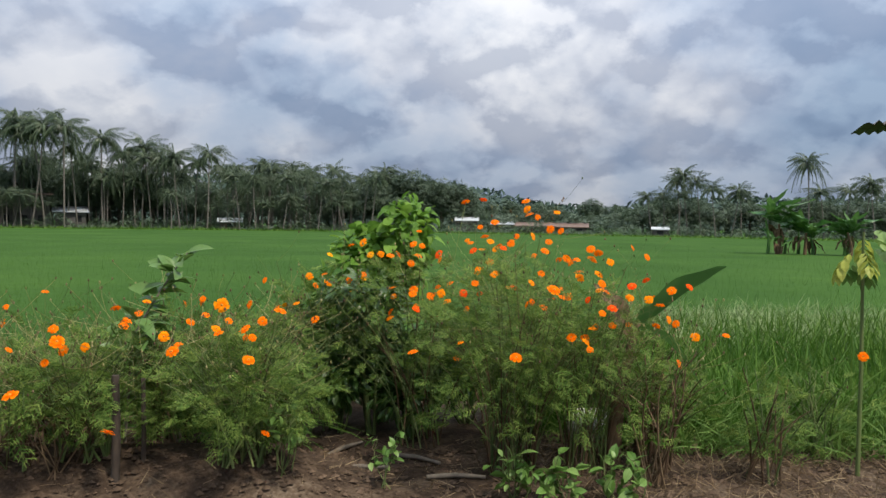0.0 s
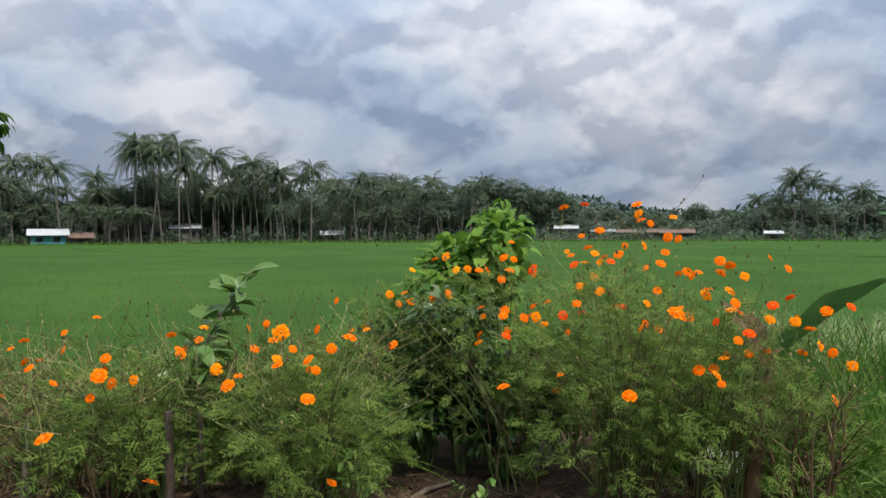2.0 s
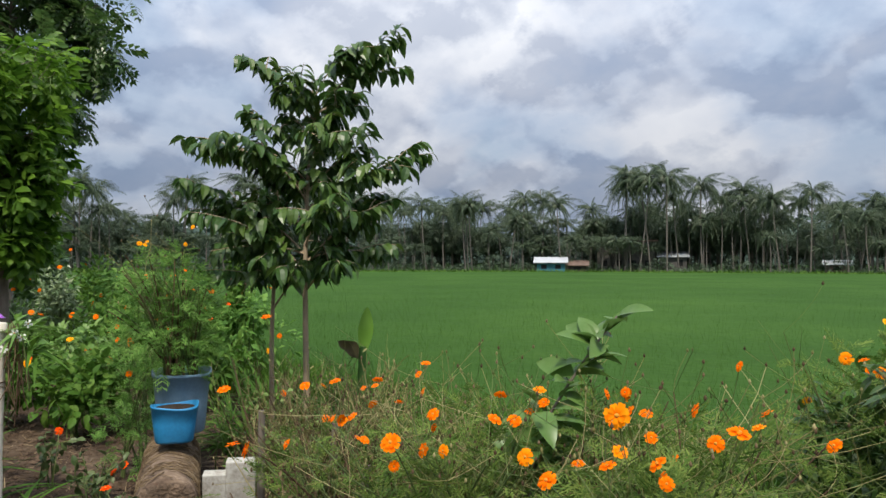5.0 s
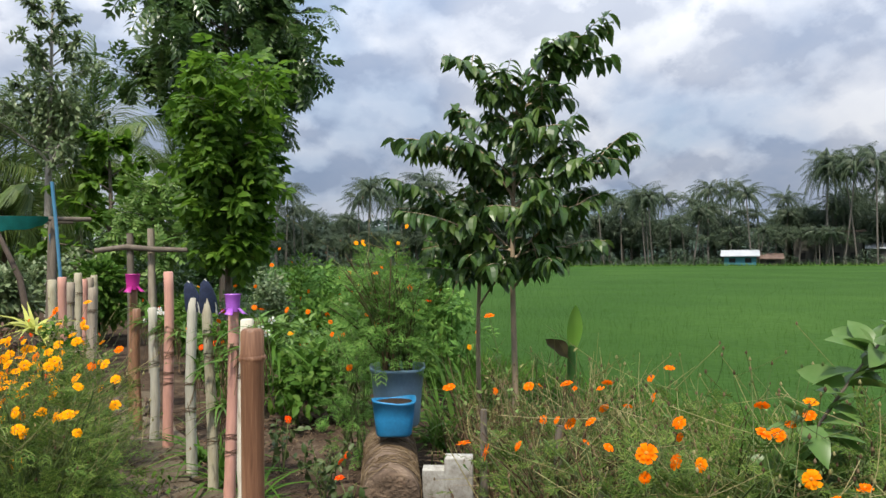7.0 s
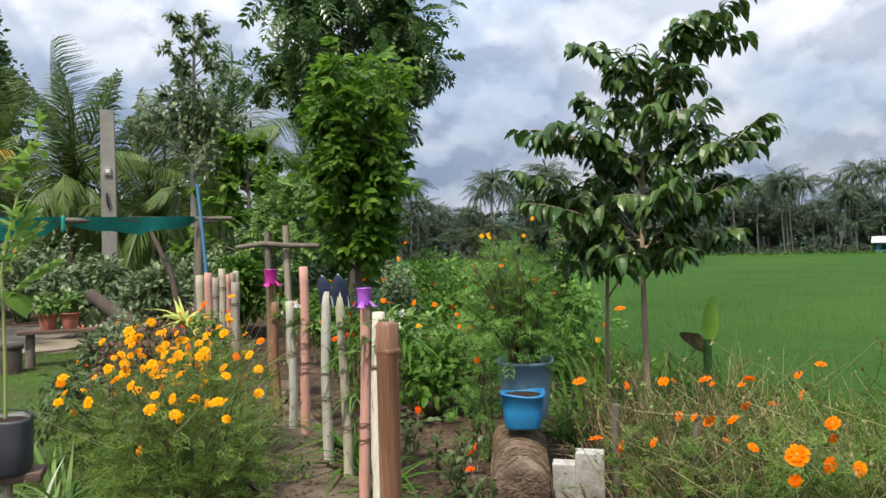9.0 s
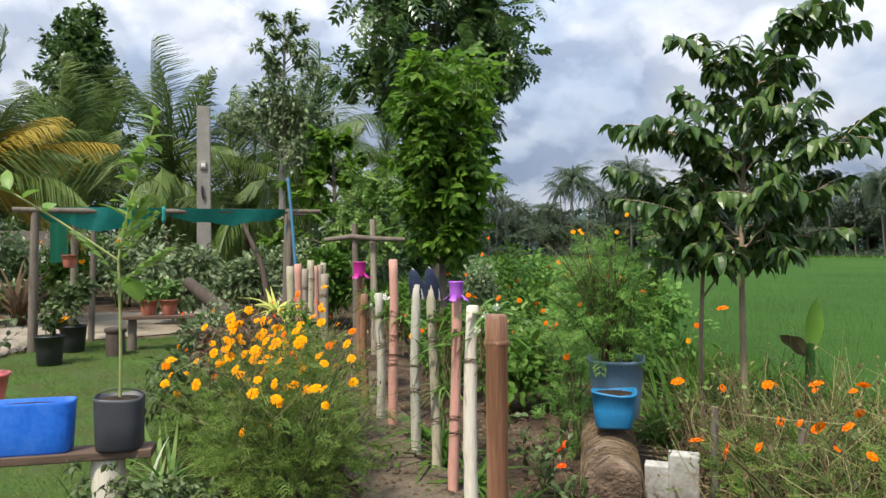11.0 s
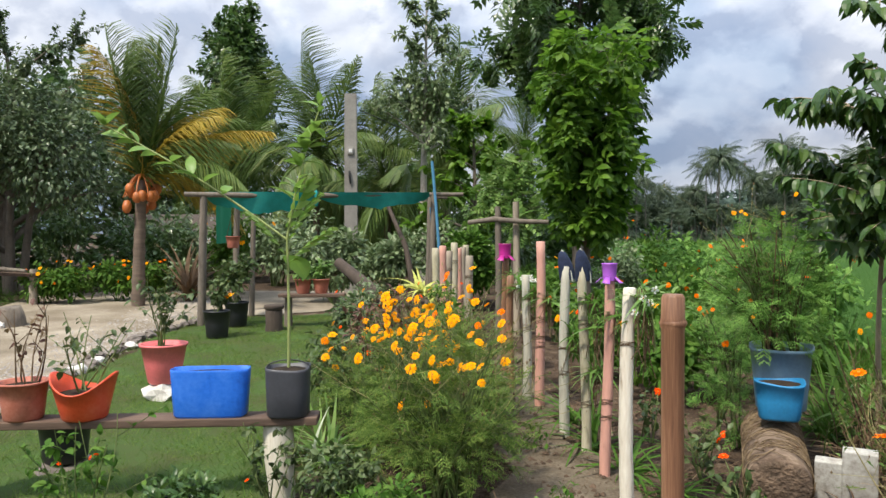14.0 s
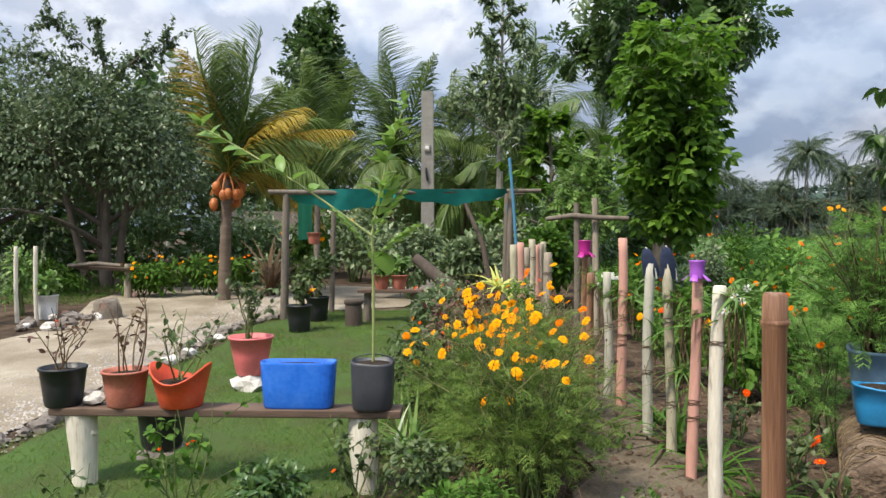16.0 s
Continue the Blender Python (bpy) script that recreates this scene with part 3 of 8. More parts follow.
def cosmos(base, height, spread, stems, leaves, blooms, seed, colours=("orange",), fixed=(), label="", size=0.027, leaf=0.13, low=0.15, lean=(0, 0), bare=0.0, leafmat=COSMOS, buds=1.0, name="cosmos_plant", category="cosmos plant", group="cosmos plants", thick=1.0):
    """A bushy annual: stems from one foot, finely cut leaves, flower heads on thin stalks.
    fixed: heads at known places, (x, y, z, size)."""
    rng = np.random.RandomState(seed)
    bz = float(ground_z(base[0], base[1]))
    foot = np.array([base[0], base[1], bz])
    top = thing(name, Matrix.Translation(foot), label or "bushy cosmos plant with feathery leaves and orange flowers", category, group)
    st, lf = Geo(), Geo()
    pos, way, sz = [], [], []
    tips = []
    for i in range(stems):
        a, rr = rng.uniform(0, 2 * np.pi), math.sqrt(rng.rand())
        h = height * rng.uniform(0.62, 1.0) * (1 - 0.30 * rr * rr)
        end = np.array([lean[0] + spread * rr * math.cos(a), lean[1] + spread * rr * math.sin(a), h])
        bend = np.array([0.25 * end[0], 0.25 * end[1], -0.12 * h * rr])
        p = arc(0.06 * unit(rng, 1, 0, 0.1)[0] * (1 + 2 * spread), end, 0, 7, -bend * 0.5)
        st.tube(p, np.linspace(0.0065, 0.0022, 7) * thick * (0.8 + 0.5 * height), 4, 1 if rng.rand() < bare else 0, False)
        tips.append(end)
        for _ in range(3):
            k = rng.randint(2, 6)
            tip = p[k] + np.array([rng.uniform(-1, 1), rng.uniform(-1, 1), rng.uniform(0.4, 1.3)]) * 0.2 * height
            st.tube(arc(p[k], tip, 0.01, 4), np.linspace(0.0028, 0.0014, 4) * thick, 3, 0, False)
            tips.append(tip)
    tips = np.array(tips)
    centre = np.array([lean[0] * 0.55, lean[1] * 0.55, height * 0.4])
    leaves = int(leaves * 0.82)
    u = unit(rng, leaves, -0.75, 1.0)
    rad = rng.rand(leaves) ** 0.45
    pos = centre + u * rad[:, None] * np.array([spread * 0.95, spread * 0.95, height * 0.48])
    pos[:, :2] += np.array(lean) * 0.5 * (pos[:, 2:3] / height - 0.4)
    keep = pos[:, 2] > low * height * rng.uniform(0.5, 1.5, leaves)
    pos, u = pos[keep], u[keep]
    w = u * [1, 1, 0.35] + rng.normal(0, 0.42, u.shape) + [0, 0, 0.12]
    half = len(pos) // 2
    lf.stamp(FERN, poses(pos[:half], w[:half], rng.uniform(0.5, 1.15, half) * leaf, rng.normal(0, 0.45, half)))
    lf.stamp(FERN2, poses(pos[half:], w[half:], rng.uniform(0.5, 1.15, len(pos) - half) * leaf, rng.normal(0, 0.45, len(pos) - half)))
    heads = []
    up = tips[np.argsort(-0.7 * tips[:, 2] - 0.8 * rng.rand(len(tips)) * height + 0.25 * tips[:, 1])]
    for i in range(min(blooms, len(up))):
        t = up[i]
        e = t + np.array([rng.normal(0, 0.06), rng.normal(0, 0.06), rng.uniform(0.06, 0.2)])
        st.tube(arc(t, e, 0.01, 4), 0.0014 * thick, 3, 0, False)
        heads.append((e, size * rng.uniform(0.72, 1.1)))
    for i in range(int(buds * len(up) * 0.8)):
        t = up[rng.randint(len(up))]
        e = t + np.array([rng.normal(0, 0.17), rng.normal(0, 0.17), rng.uniform(0.02, 0.26)])
        k = 2 if rng.rand() < 0.6 else 0
        st.tube(arc(t, e, 0.01, 4, (rng.normal(0, 0.01), rng.normal(0, 0.01), 0)), 0.0013 * thick, 3, k, False)
        st.tube([e, e + [0, 0, 0.006], e + [0, 0, 0.016]], [0.002, 0.006, 0.001], 5, k if rng.rand() < 0.6 else 1, False)
    for x, y, z, s in fixed:
        e = np.array([x, y, z]) - foot
        near_tip = np.array([e[0] * 0.55, e[1] * 0.55, e[2] * 0.55])
        st.tube(arc([0, 0, 0], near_tip, -0.03, 4), 0.004, 4, 0, False)
        st.tube(arc(near_tip, e, -0.02, 5), 0.002, 3, 0, False)
        heads.append((e, s))
    part("stem", st, [STEM, DRYSTEM, SEEDSTEM], top, smooth=True)
    part("foliage", lf, leafmat, top, smooth=False)
    for e, s in heads:
        face = np.array([0.35 * e[0] + rng.normal(0, 0.4), 0.3 * e[1] - 0.4 + rng.normal(0, 0.45), rng.uniform(0.15, 1.1)])
        face[0] += 0.5 * (base[0] < -2.7)
        bloom(top, foot + e, s, colours[rng.randint(len(colours))], face, rng)
    return top


OR = ("orange", "orange", "orange", "orange", "amber")
ORR = ("orange", "amber", "orange", "red", "orange")
DEAD = []
# the row along the field
ROW = "sprawling cosmos plant with feathery leaves and orange flowers in bare soil"
cosmos((-0.38, 8.05), 0.72, 0.44, 28, 820, 9, 11, OR, ((-0.43, 7.88, 1.02, 0.038), (-0.22, 8.17, 0.96, 0.036), (-0.21, 7.60, 0.81, 0.030), (-0.20, 7.84, 0.41, 0.026)), ROW, low=0.36)
cosmos((-1.2, 8.05), 0.76, 0.42, 24, 520, 7, 12, OR, ((-1.09, 7.61, 0.87, 0.036), (-0.67, 7.87, 0.79, 0.034), (-1.19, 7.84, 0.79, 0.03), (-0.79, 7.48, 0.50, 0.034)), ROW, low=0.3)
cosmos((-1.55, 7.95), 0.72, 0.45, 18, 130, 4, 13, OR, ((-1.15, 7.37, 0.68, 0.036), (-1.67, 7.42, 0.77, 0.034)), ROW, low=0.3, bare=0.3)
cosmos((-2.15, 8.0), 0.64, 0.46, 20, 110, 4, 14, OR, ((-2.15, 7.61, 0.67, 0.034), (-2.39, 7.90, 1.18, 0.028), (-2.51, 7.75, 0.84, 0.034)), ROW, bare=0.8, buds=0.7)
cosmos((-2.2, 8.5), 0.62, 0.5, 18, 90, 3, 15, OR, (), ROW, bare=0.8, buds=0.7)
cosmos((-1.5, 8.4), 0.82, 0.5, 22, 230, 4, 16, OR, (), ROW, bare=0.6, buds=1.0)
cosmos((-2.85, 8.6), 0.66, 0.5, 16, 60, 2, 17, OR, (), ROW, bare=0.9, buds=0.6)
cosmos((-3.35, 8.85), 0.66, 0.45, 16, 50, 2, 19, OR, (), ROW, bare=0.9, buds=0.6)
cosmos((-0.5, 8.6), 0.95, 0.5, 32, 600, 8, 18, OR, (), ROW, bare=0.2, buds=1.4)
cosmos((-0.95, 8.5), 0.9, 0.45, 26, 420, 7, 10, OR, (), ROW, bare=0.3, buds=1.4)
cosmos((-2.3, 8.25), 0.5, 0.36, 14, 60, 2, 9, OR, (), ROW, bare=0.9, buds=0.5)
# the tall clump over the dark hollow
TALL = "tall dense cosmos clump covered in orange flowers"
cosmos((1.02, 8.6), 1.40, 0.58, 60, 1350, 36, 21, ORR, ((0.48, 8.12, 0.77, 0.03), (1.0, 7.98, 0.78, 0.033), (1.17, 7.92, 1.12, 0.036)), TALL, 0.028, 0.12, low=0.36, lean=(-0.05, -0.1), bare=0.6, thick=0.42, buds=0.8)
cosmos((1.45, 8.65), 1.28, 0.48, 54, 900, 28, 22, ORR, (), TALL, 0.028, 0.12, low=0.36, bare=0.6, thick=0.42, buds=0.8)
cosmos((0.45, 9.1), 1.42, 0.58, 26, 1200, 26, 23, OR, ((0.72, 9.44, 1.58, 0.033),), TALL, 0.028, 0.12, low=0.62, lean=(-0.1, -0.1), bare=0.3, thick=0.6, buds=0.8)
cosmos((-0.3, 9.4), 1.3, 0.52, 18, 1150, 10, 24, ("orange", "yellow", "amber"), (), TALL, 0.028, 0.12, low=0.6, thick=0.6, buds=0.8)
cosmos((1.0, 9.3), 1.42, 0.6, 40, 1150, 24, 25, ORR, (), TALL, 0.028, 0.12, low=0.35, thick=0.6, buds=0.8)
cosmos((1.85, 8.75), 0.85, 0.42, 34, 420, 9, 26, OR, (), "thin cosmos plant with bare dark lower stems", 0.028, 0.12, bare=0.8, low=0.45)
# dead stalks among the row
for i, (x, y, h) in enumerate(((-1.95, 7.9, 0.55), (-2.5, 8.35, 0.6), (-1.6, 8.1, 0.5), (-3.2, 8.7, 0.6), (-2.1, 8.6, 0.6), (-2.75, 8.75, 0.65), (-1.3, 7.95, 0.45), (-3.6, 8.5, 0.5))):
    DEAD.append((x, y, h, i))
# the yellow bushes by the fence
YEL = "bushy cosmos plant full of golden yellow flowers"
cosmos((-3.3, 6.05), 0.98, 0.46, 52, 900, 40, 31, ("yellow",), (), YEL, 0.030, 0.125, 0.26)
cosmos((-4.6, 5.62), 0.8, 0.38, 26, 420, 14, 34, ("yellow", "amber"), (), YEL, 0.031, 0.125, 0.2)
cosmos((-4.1, 6.0), 1.0, 0.52, 44, 900, 38, 32, ("yellow",), (), YEL, 0.033, 0.125, 0.05)
cosmos((-5.0, 6.2), 1.0, 0.5, 34, 800, 30, 33, ("yellow", "yellow", "orange"), (), YEL, 0.033, 0.125, 0.05)
# ---- trees ----


def palm_frond(rng, length, droop, pairs=16, lw=0.035, ll=0.32, hang=0.5):
    """One frond from the origin along y: verts and faces."""
    t = np.linspace(0, 1, pairs)
    y, z = length * (t - 0.18 * droop * t ** 2), length * (0.45 * t - droop * t ** 2)
    mid = np.stack([0 * t, y, z], -1)
    tang = np.gradient(mid, axis=0)
    tang /= np.linalg.norm(tang, axis=1)[:, None]
    bl = blade_proto(2, lw, hang, 0.12)
    size = length * ll * (0.35 + 0.75 * np.sin(np.pi * np.clip(t * 0.9 + 0.08, 0, 1))) * rng.uniform(0.85, 1.1, pairs)
    res = []
    for s in (-1, 1):
        way = tang * 1.35 + np.array([s * 0.8, 0, 0]) + np.stack([rng.normal(0, 0.12, pairs), rng.normal(0, 0.12, pairs), -0.1 - hang * 0.25 - rng.rand(pairs) * 0.4], -1)
        res.append(moved_proto(bl, poses(mid, way, size, width=np.full(pairs, length))))
    k = np.arange(pairs - 1)
    w = 0.012 * length * (1.1 - t)[:, None] * [[1, 0, 0]]
    res.append((np.concatenate([mid - w, mid + w]), np.stack([k, k + pairs, k + pairs + 1, k + 1], -1)))
    return merge(res)


def frond_pose(at, az, el):
    return np.array(pose(*at, math.degrees(el), 0, math.degrees(az)))[None, :3]


def palm_meshes(seed, height, crown, fronds=28, pairs=18, lean=1.0):
    rng = np.random.RandomState(seed)
    p = arc((0, 0, 0), (lean * rng.uniform(-1, 1), lean * rng.uniform(-1, 1), height), 0, 8, (0.2 * rng.uniform(-1, 1), 0.2 * rng.uniform(-1, 1), 0))
    tr = Geo().tube(p, np.linspace(0.10, 0.065, 8), 7)
    cr = Geo()
    for i in range(fronds):
        q = i / fronds
        fr = palm_frond(rng, crown * rng.uniform(0.78, 1.08), 0.95 + 0.45 * q + rng.uniform(-0.2, 0.2), pairs, 0.017, 0.24, 0.9)
        cr.stamp(fr, frond_pose(p[-1], i * 2.4 + rng.uniform(-0.5, 0.5), 1.3 - 1.6 * q + rng.uniform(-0.25, 0.25)))
    return tr.mesh("trunk", FARBARK), cr.mesh("crown", FARPALM_HAZE, False)


FAR = (0.6, 5.8)


def far_spot(yaw, dist):
    a = radians(yaw)
    x, y = FAR[0] - dist * math.sin(a), FAR[1] + dist * math.cos(a)
    return x, y


palm_kinds = [palm_meshes(60 + i, 10.4, 3.3, lean=1.3) for i in range(6)]
rng = np.random.RandomState(77)


def far_palm(yaw, top, dist):
    """A palm whose crown tops out at so many metres."""
    x, y = far_spot(yaw, dist)
    tr, cr = palm_kinds[rng.randint(6)]
    s = max(0.2, (top + 0.4) / max(q.co.z for q in cr.vertices))
    ob = thing("coconut_palm", pose(x, y, -0.4, 0, 0, rng.uniform(0, 360)) @ Matrix.Diagonal((max(s, 0.8), max(s, 0.8), max(s, 0.3), 1)), "tall coconut palm in the grove beyond the rice field", "palm tree", "grove palms")
    part("trunk", tr, None, ob)
    part("crown", cr, None, ob)


PX = 115 / 1303
for px, h in ((20, 172), (45, 178), (105, 180), (175, 158), (245, 152), (262, 140), (315, 142), (362, 128), (435, 95), (512, 106), (450, 92), (610, 104), (590, 98), (640, 100), (560, 92), (655, 98), (70, 165), (210, 140), (285, 135), (340, 122), (400, 108), (480, 95), (130, 150), (420, 100), (15, 160)):
    far_palm(2.5 + math.degrees(math.atan((784 - px) / 1303)), h * PX * rng.uniform(0.85, 0.97) + 1.4, 112 + rng.uniform(-3, 4))
for px, h in ((1225, 96), (1180, 62), (1275, 72), (1300, 70), (1440, 112), (1500, 70), (1540, 72), (1565, 76), (1205, 60), (1160, 58), (1250, 84), (1320, 60), (1470, 66), (1210, 88)):
    far_palm(2.5 + math.degrees(math.atan((784 - px) / 1303)), 1.12 * h * PX * rng.uniform(0.97, 1.03) + 1.4, 112 + rng.uniform(-3, 6))
for i in range(40):
    yaw = rng.uniform(36, 76)
    far_palm(yaw, (134 + 22 * rng.uniform(-1, 1) - 25 * math.exp(-((yaw - 41.5) / 3) ** 2)) * PX + 1.4, 114 + rng.uniform(-4, 12))
for i in range(44):
    yaw = rng.uniform(6, 36)
    far_palm(yaw, rng.uniform(84, 118) * PX + 1.4, 116 + rng.uniform(0, 10))
for i in range(70):
    yaw = rng.uniform(8, 78)
    far_palm(rng.uniform(6, 78), rng.uniform(26, 56) * PX + 1.4, 110 + rng.uniform(0, 6))
    far_palm(yaw, rng.uniform(55, 92) * (1.2 if yaw > 44 else 1.0) * PX + 1.4, 113 + rng.uniform(0, 9))


def crown_geo(rng, n, size, leaf=LEAF2, ls=0.5, lumps=9, flat=0.8, fill=0.5):
    """Leaves on the outside of a heap of uneven lumps."""
    g = Geo()
    c = unit(rng, lumps, -0.5, 1.0) * (rng.rand(lumps, 1) ** 0.5) * np.array(size) * 0.62
    r = rng.uniform(0.32, 0.55, lumps)
    pick = rng.randint(lumps, size=n)
    u = unit(rng, n)
    pos = c[pick] + u * (r[pick] * (fill + (1 - fill) * rng.rand(n)))[:, None] * np.array(size)
    way = u + rng.normal(0, 0.5, u.shape) + [0, 0, -0.15]
    g.stamp(leaf, poses(pos, way, ls * rng.uniform(0.7, 1.3, n), rng.normal(0, 0.5, n)))
    return g


FARL = merge([moved_proto(blade_proto(1, 0.13, 0.3, 0.3), poses([[0, 0, 0]] * 4, [[-0.8, 0.6, 0], [-0.2, 1, 0.2], [0.4, 0.9, -0.2], [0.9, 0.5, 0.1]], [0.8, 1.0, 0.9, 0.7]))])
far_kinds = [crown_geo(np.random.RandomState(90 + i), 2300, (3.2, 3.2, 3.4), FARL, 0.5, 18).mesh("crown", FARLEAF_HAZE, False) for i in range(5)]
far_trunk = Geo().tube([(0, 0, -6), (0.1, 0, -3), (0, 0.1, 0)], [0.25, 0.2, 0.1], 6).mesh("trunk", BARK)


def far_tree(yaw, top, dist, wide=1.0):
    x, y = far_spot(yaw, dist)
    ob = thing("broadleaf_tree", pose(x, y, -0.4, 0, 0, rng.uniform(0, 360)), "dark broadleaf tree in the grove beyond the rice field", "tree", "grove trees")
    s = top / 8.6
    for nm, me in (("trunk", far_trunk), ("crown", far_kinds[rng.randint(5)])):
        p = part(nm, me, None, ob)
        p.matrix_world = ob.matrix_world @ Matrix.Translation((0, 0, top - 3.1 * s)) @ Matrix.Diagonal((wide * max(s, 0.8), wide * max(s, 0.8), s, 1))


for px, h, w in ((715, 108, 1.3), (690, 92, 1.2), (745, 98, 1.2), (780, 90, 1.2), (812, 88, 1.0), (828, 70, 0.9), (660, 86, 1.2), (620, 82, 1.1)):
    far_tree(2.5 + math.degrees(math.atan((784 - px) / 1303)), h * PX + 1.4, 122 + rng.uniform(-2, 4), w)
for i in range(26):
    far_tree(rng.uniform(24, 37), rng.uniform(70, 95) * PX + 1.4, 121 + rng.uniform(-1, 3), 1.1)
for i in range(120):
    yaw = rng.uniform(4, 78)
    far_tree(yaw, rng.uniform(48, 78) * (1.15 if yaw > 26 else 1) * PX + 1.4, 124 + rng.uniform(-4, 10), 1.2)
for i in range(34):
    yaw = rng.uniform(-34, -12)
    far_tree(yaw, rng.uniform(40, 64) * PX + 1.4, 124 + rng.uniform(-4, 10), 1.2)
for i in range(26):
    far_tree(rng.uniform(-14, 3), rng.uniform(30, 46) * 0.19 + 1.4, 240 + rng.uniform(-10, 30), 1.5)
g = Geo()
n = 20000
yw = np.radians(rng.uniform(-36, 80, n))
ds = 110 + rng.rand(n) * 9
hz = (0.9 + 1.5 * np.clip(0.5 + 0.5 * np.sin(yw * 61) + 0.4 * np.sin(yw * 143 + 1), 0, 1.2)) * rng.rand(n) ** 1.3
hz = hz * np.where((np.abs(np.degrees(yw) + 3) < 6) | (np.abs(np.degrees(yw) - 32.5) < 4), 0.85, 1.0)
g.stamp(FARL, poses(np.stack([FAR[0] - ds * np.sin(yw), FAR[1] + ds * np.cos(yw), hz - 0.3], -1), unit(rng, n, -0.3, 1), rng.uniform(0.3, 0.6, n), rng.normal(0, 0.7, n)))
n = 16000
yw = np.radians(rng.uniform(-36, 80, n))
ds = 121 + rng.rand(n) * 6
g.stamp(FARL, poses(np.stack([FAR[0] - ds * np.sin(yw), FAR[1] + ds * np.cos(yw), 4.6 * rng.rand(n) * (0.8 + 0.2 * np.sin(yw * 50))], -1), unit(rng, n, -0.3, 1), rng.uniform(0.6, 1.3, n), rng.normal(0, 0.7, n)))
tagged(part("undergrowth", g, FARLEAF_HAZE, smooth=False), "low dark bushes along the far edge of the field", "undergrowth", kind="stuff")
g = Geo()
n = 16000
yw = np.radians(rng.uniform(-36, 80, n))
ds = 104 + rng.rand(n) * 6
g.stamp(BLADE1, poses(np.stack([FAR[0] - ds * np.sin(yw), FAR[1] + ds * np.cos(yw), np.full(n, -0.3)], -1), unit(rng, n, 0.6, 1), rng.uniform(0.5, 1.0, n), rng.normal(0, 0.7, n), width=np.full(n, 3.0)))
tagged(part("far_bank_grass", g, WEED, smooth=False), "light green grass on the bank at the far edge of the field", "grass", kind="stuff")
# wooded hill far behind, its bluish haze carried by the leaf colour
yv = np.radians(np.linspace(-45, 110, 90))
hh = 26 + 9 * np.sin(yv * 7) + 5 * np.sin(yv * 19 + 1)
v = []
for q, r0 in ((0.0, 560), (0.55, 590), (0.9, 640), (1.0, 720)):
    v.append(np.stack([FAR[0] - r0 * np.sin(yv), FAR[1] + r0 * np.cos(yv), hh * q - 1 + 2.2 * rng.rand(90) * (q > 0)], -1))
k = np.arange(89)
f = np.concatenate([np.stack([r * 90 + k, r * 90 + k + 1, (r + 1) * 90 + k + 1, (r + 1) * 90 + k], -1) for r in range(3)])
hill = Geo().add(np.concatenate(v), f)
n = 9000
a = rng.uniform(yv[0], yv[-1], n); rr = rng.rand(n)
hp = np.stack([FAR[0] - (560 + 130 * rr) * np.sin(a), FAR[1] + (560 + 130 * rr) * np.cos(a), np.interp(a, yv, hh) * np.interp(rr, [0, .25, .6, 1], [0, .55, .9, 1]) + rng.rand(n) * 3], -1)
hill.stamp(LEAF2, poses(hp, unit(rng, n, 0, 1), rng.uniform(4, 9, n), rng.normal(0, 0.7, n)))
tagged(part("wooded_hill", hill, HILL_HAZE), "low wooded hills on the horizon", "hill", kind="structure")


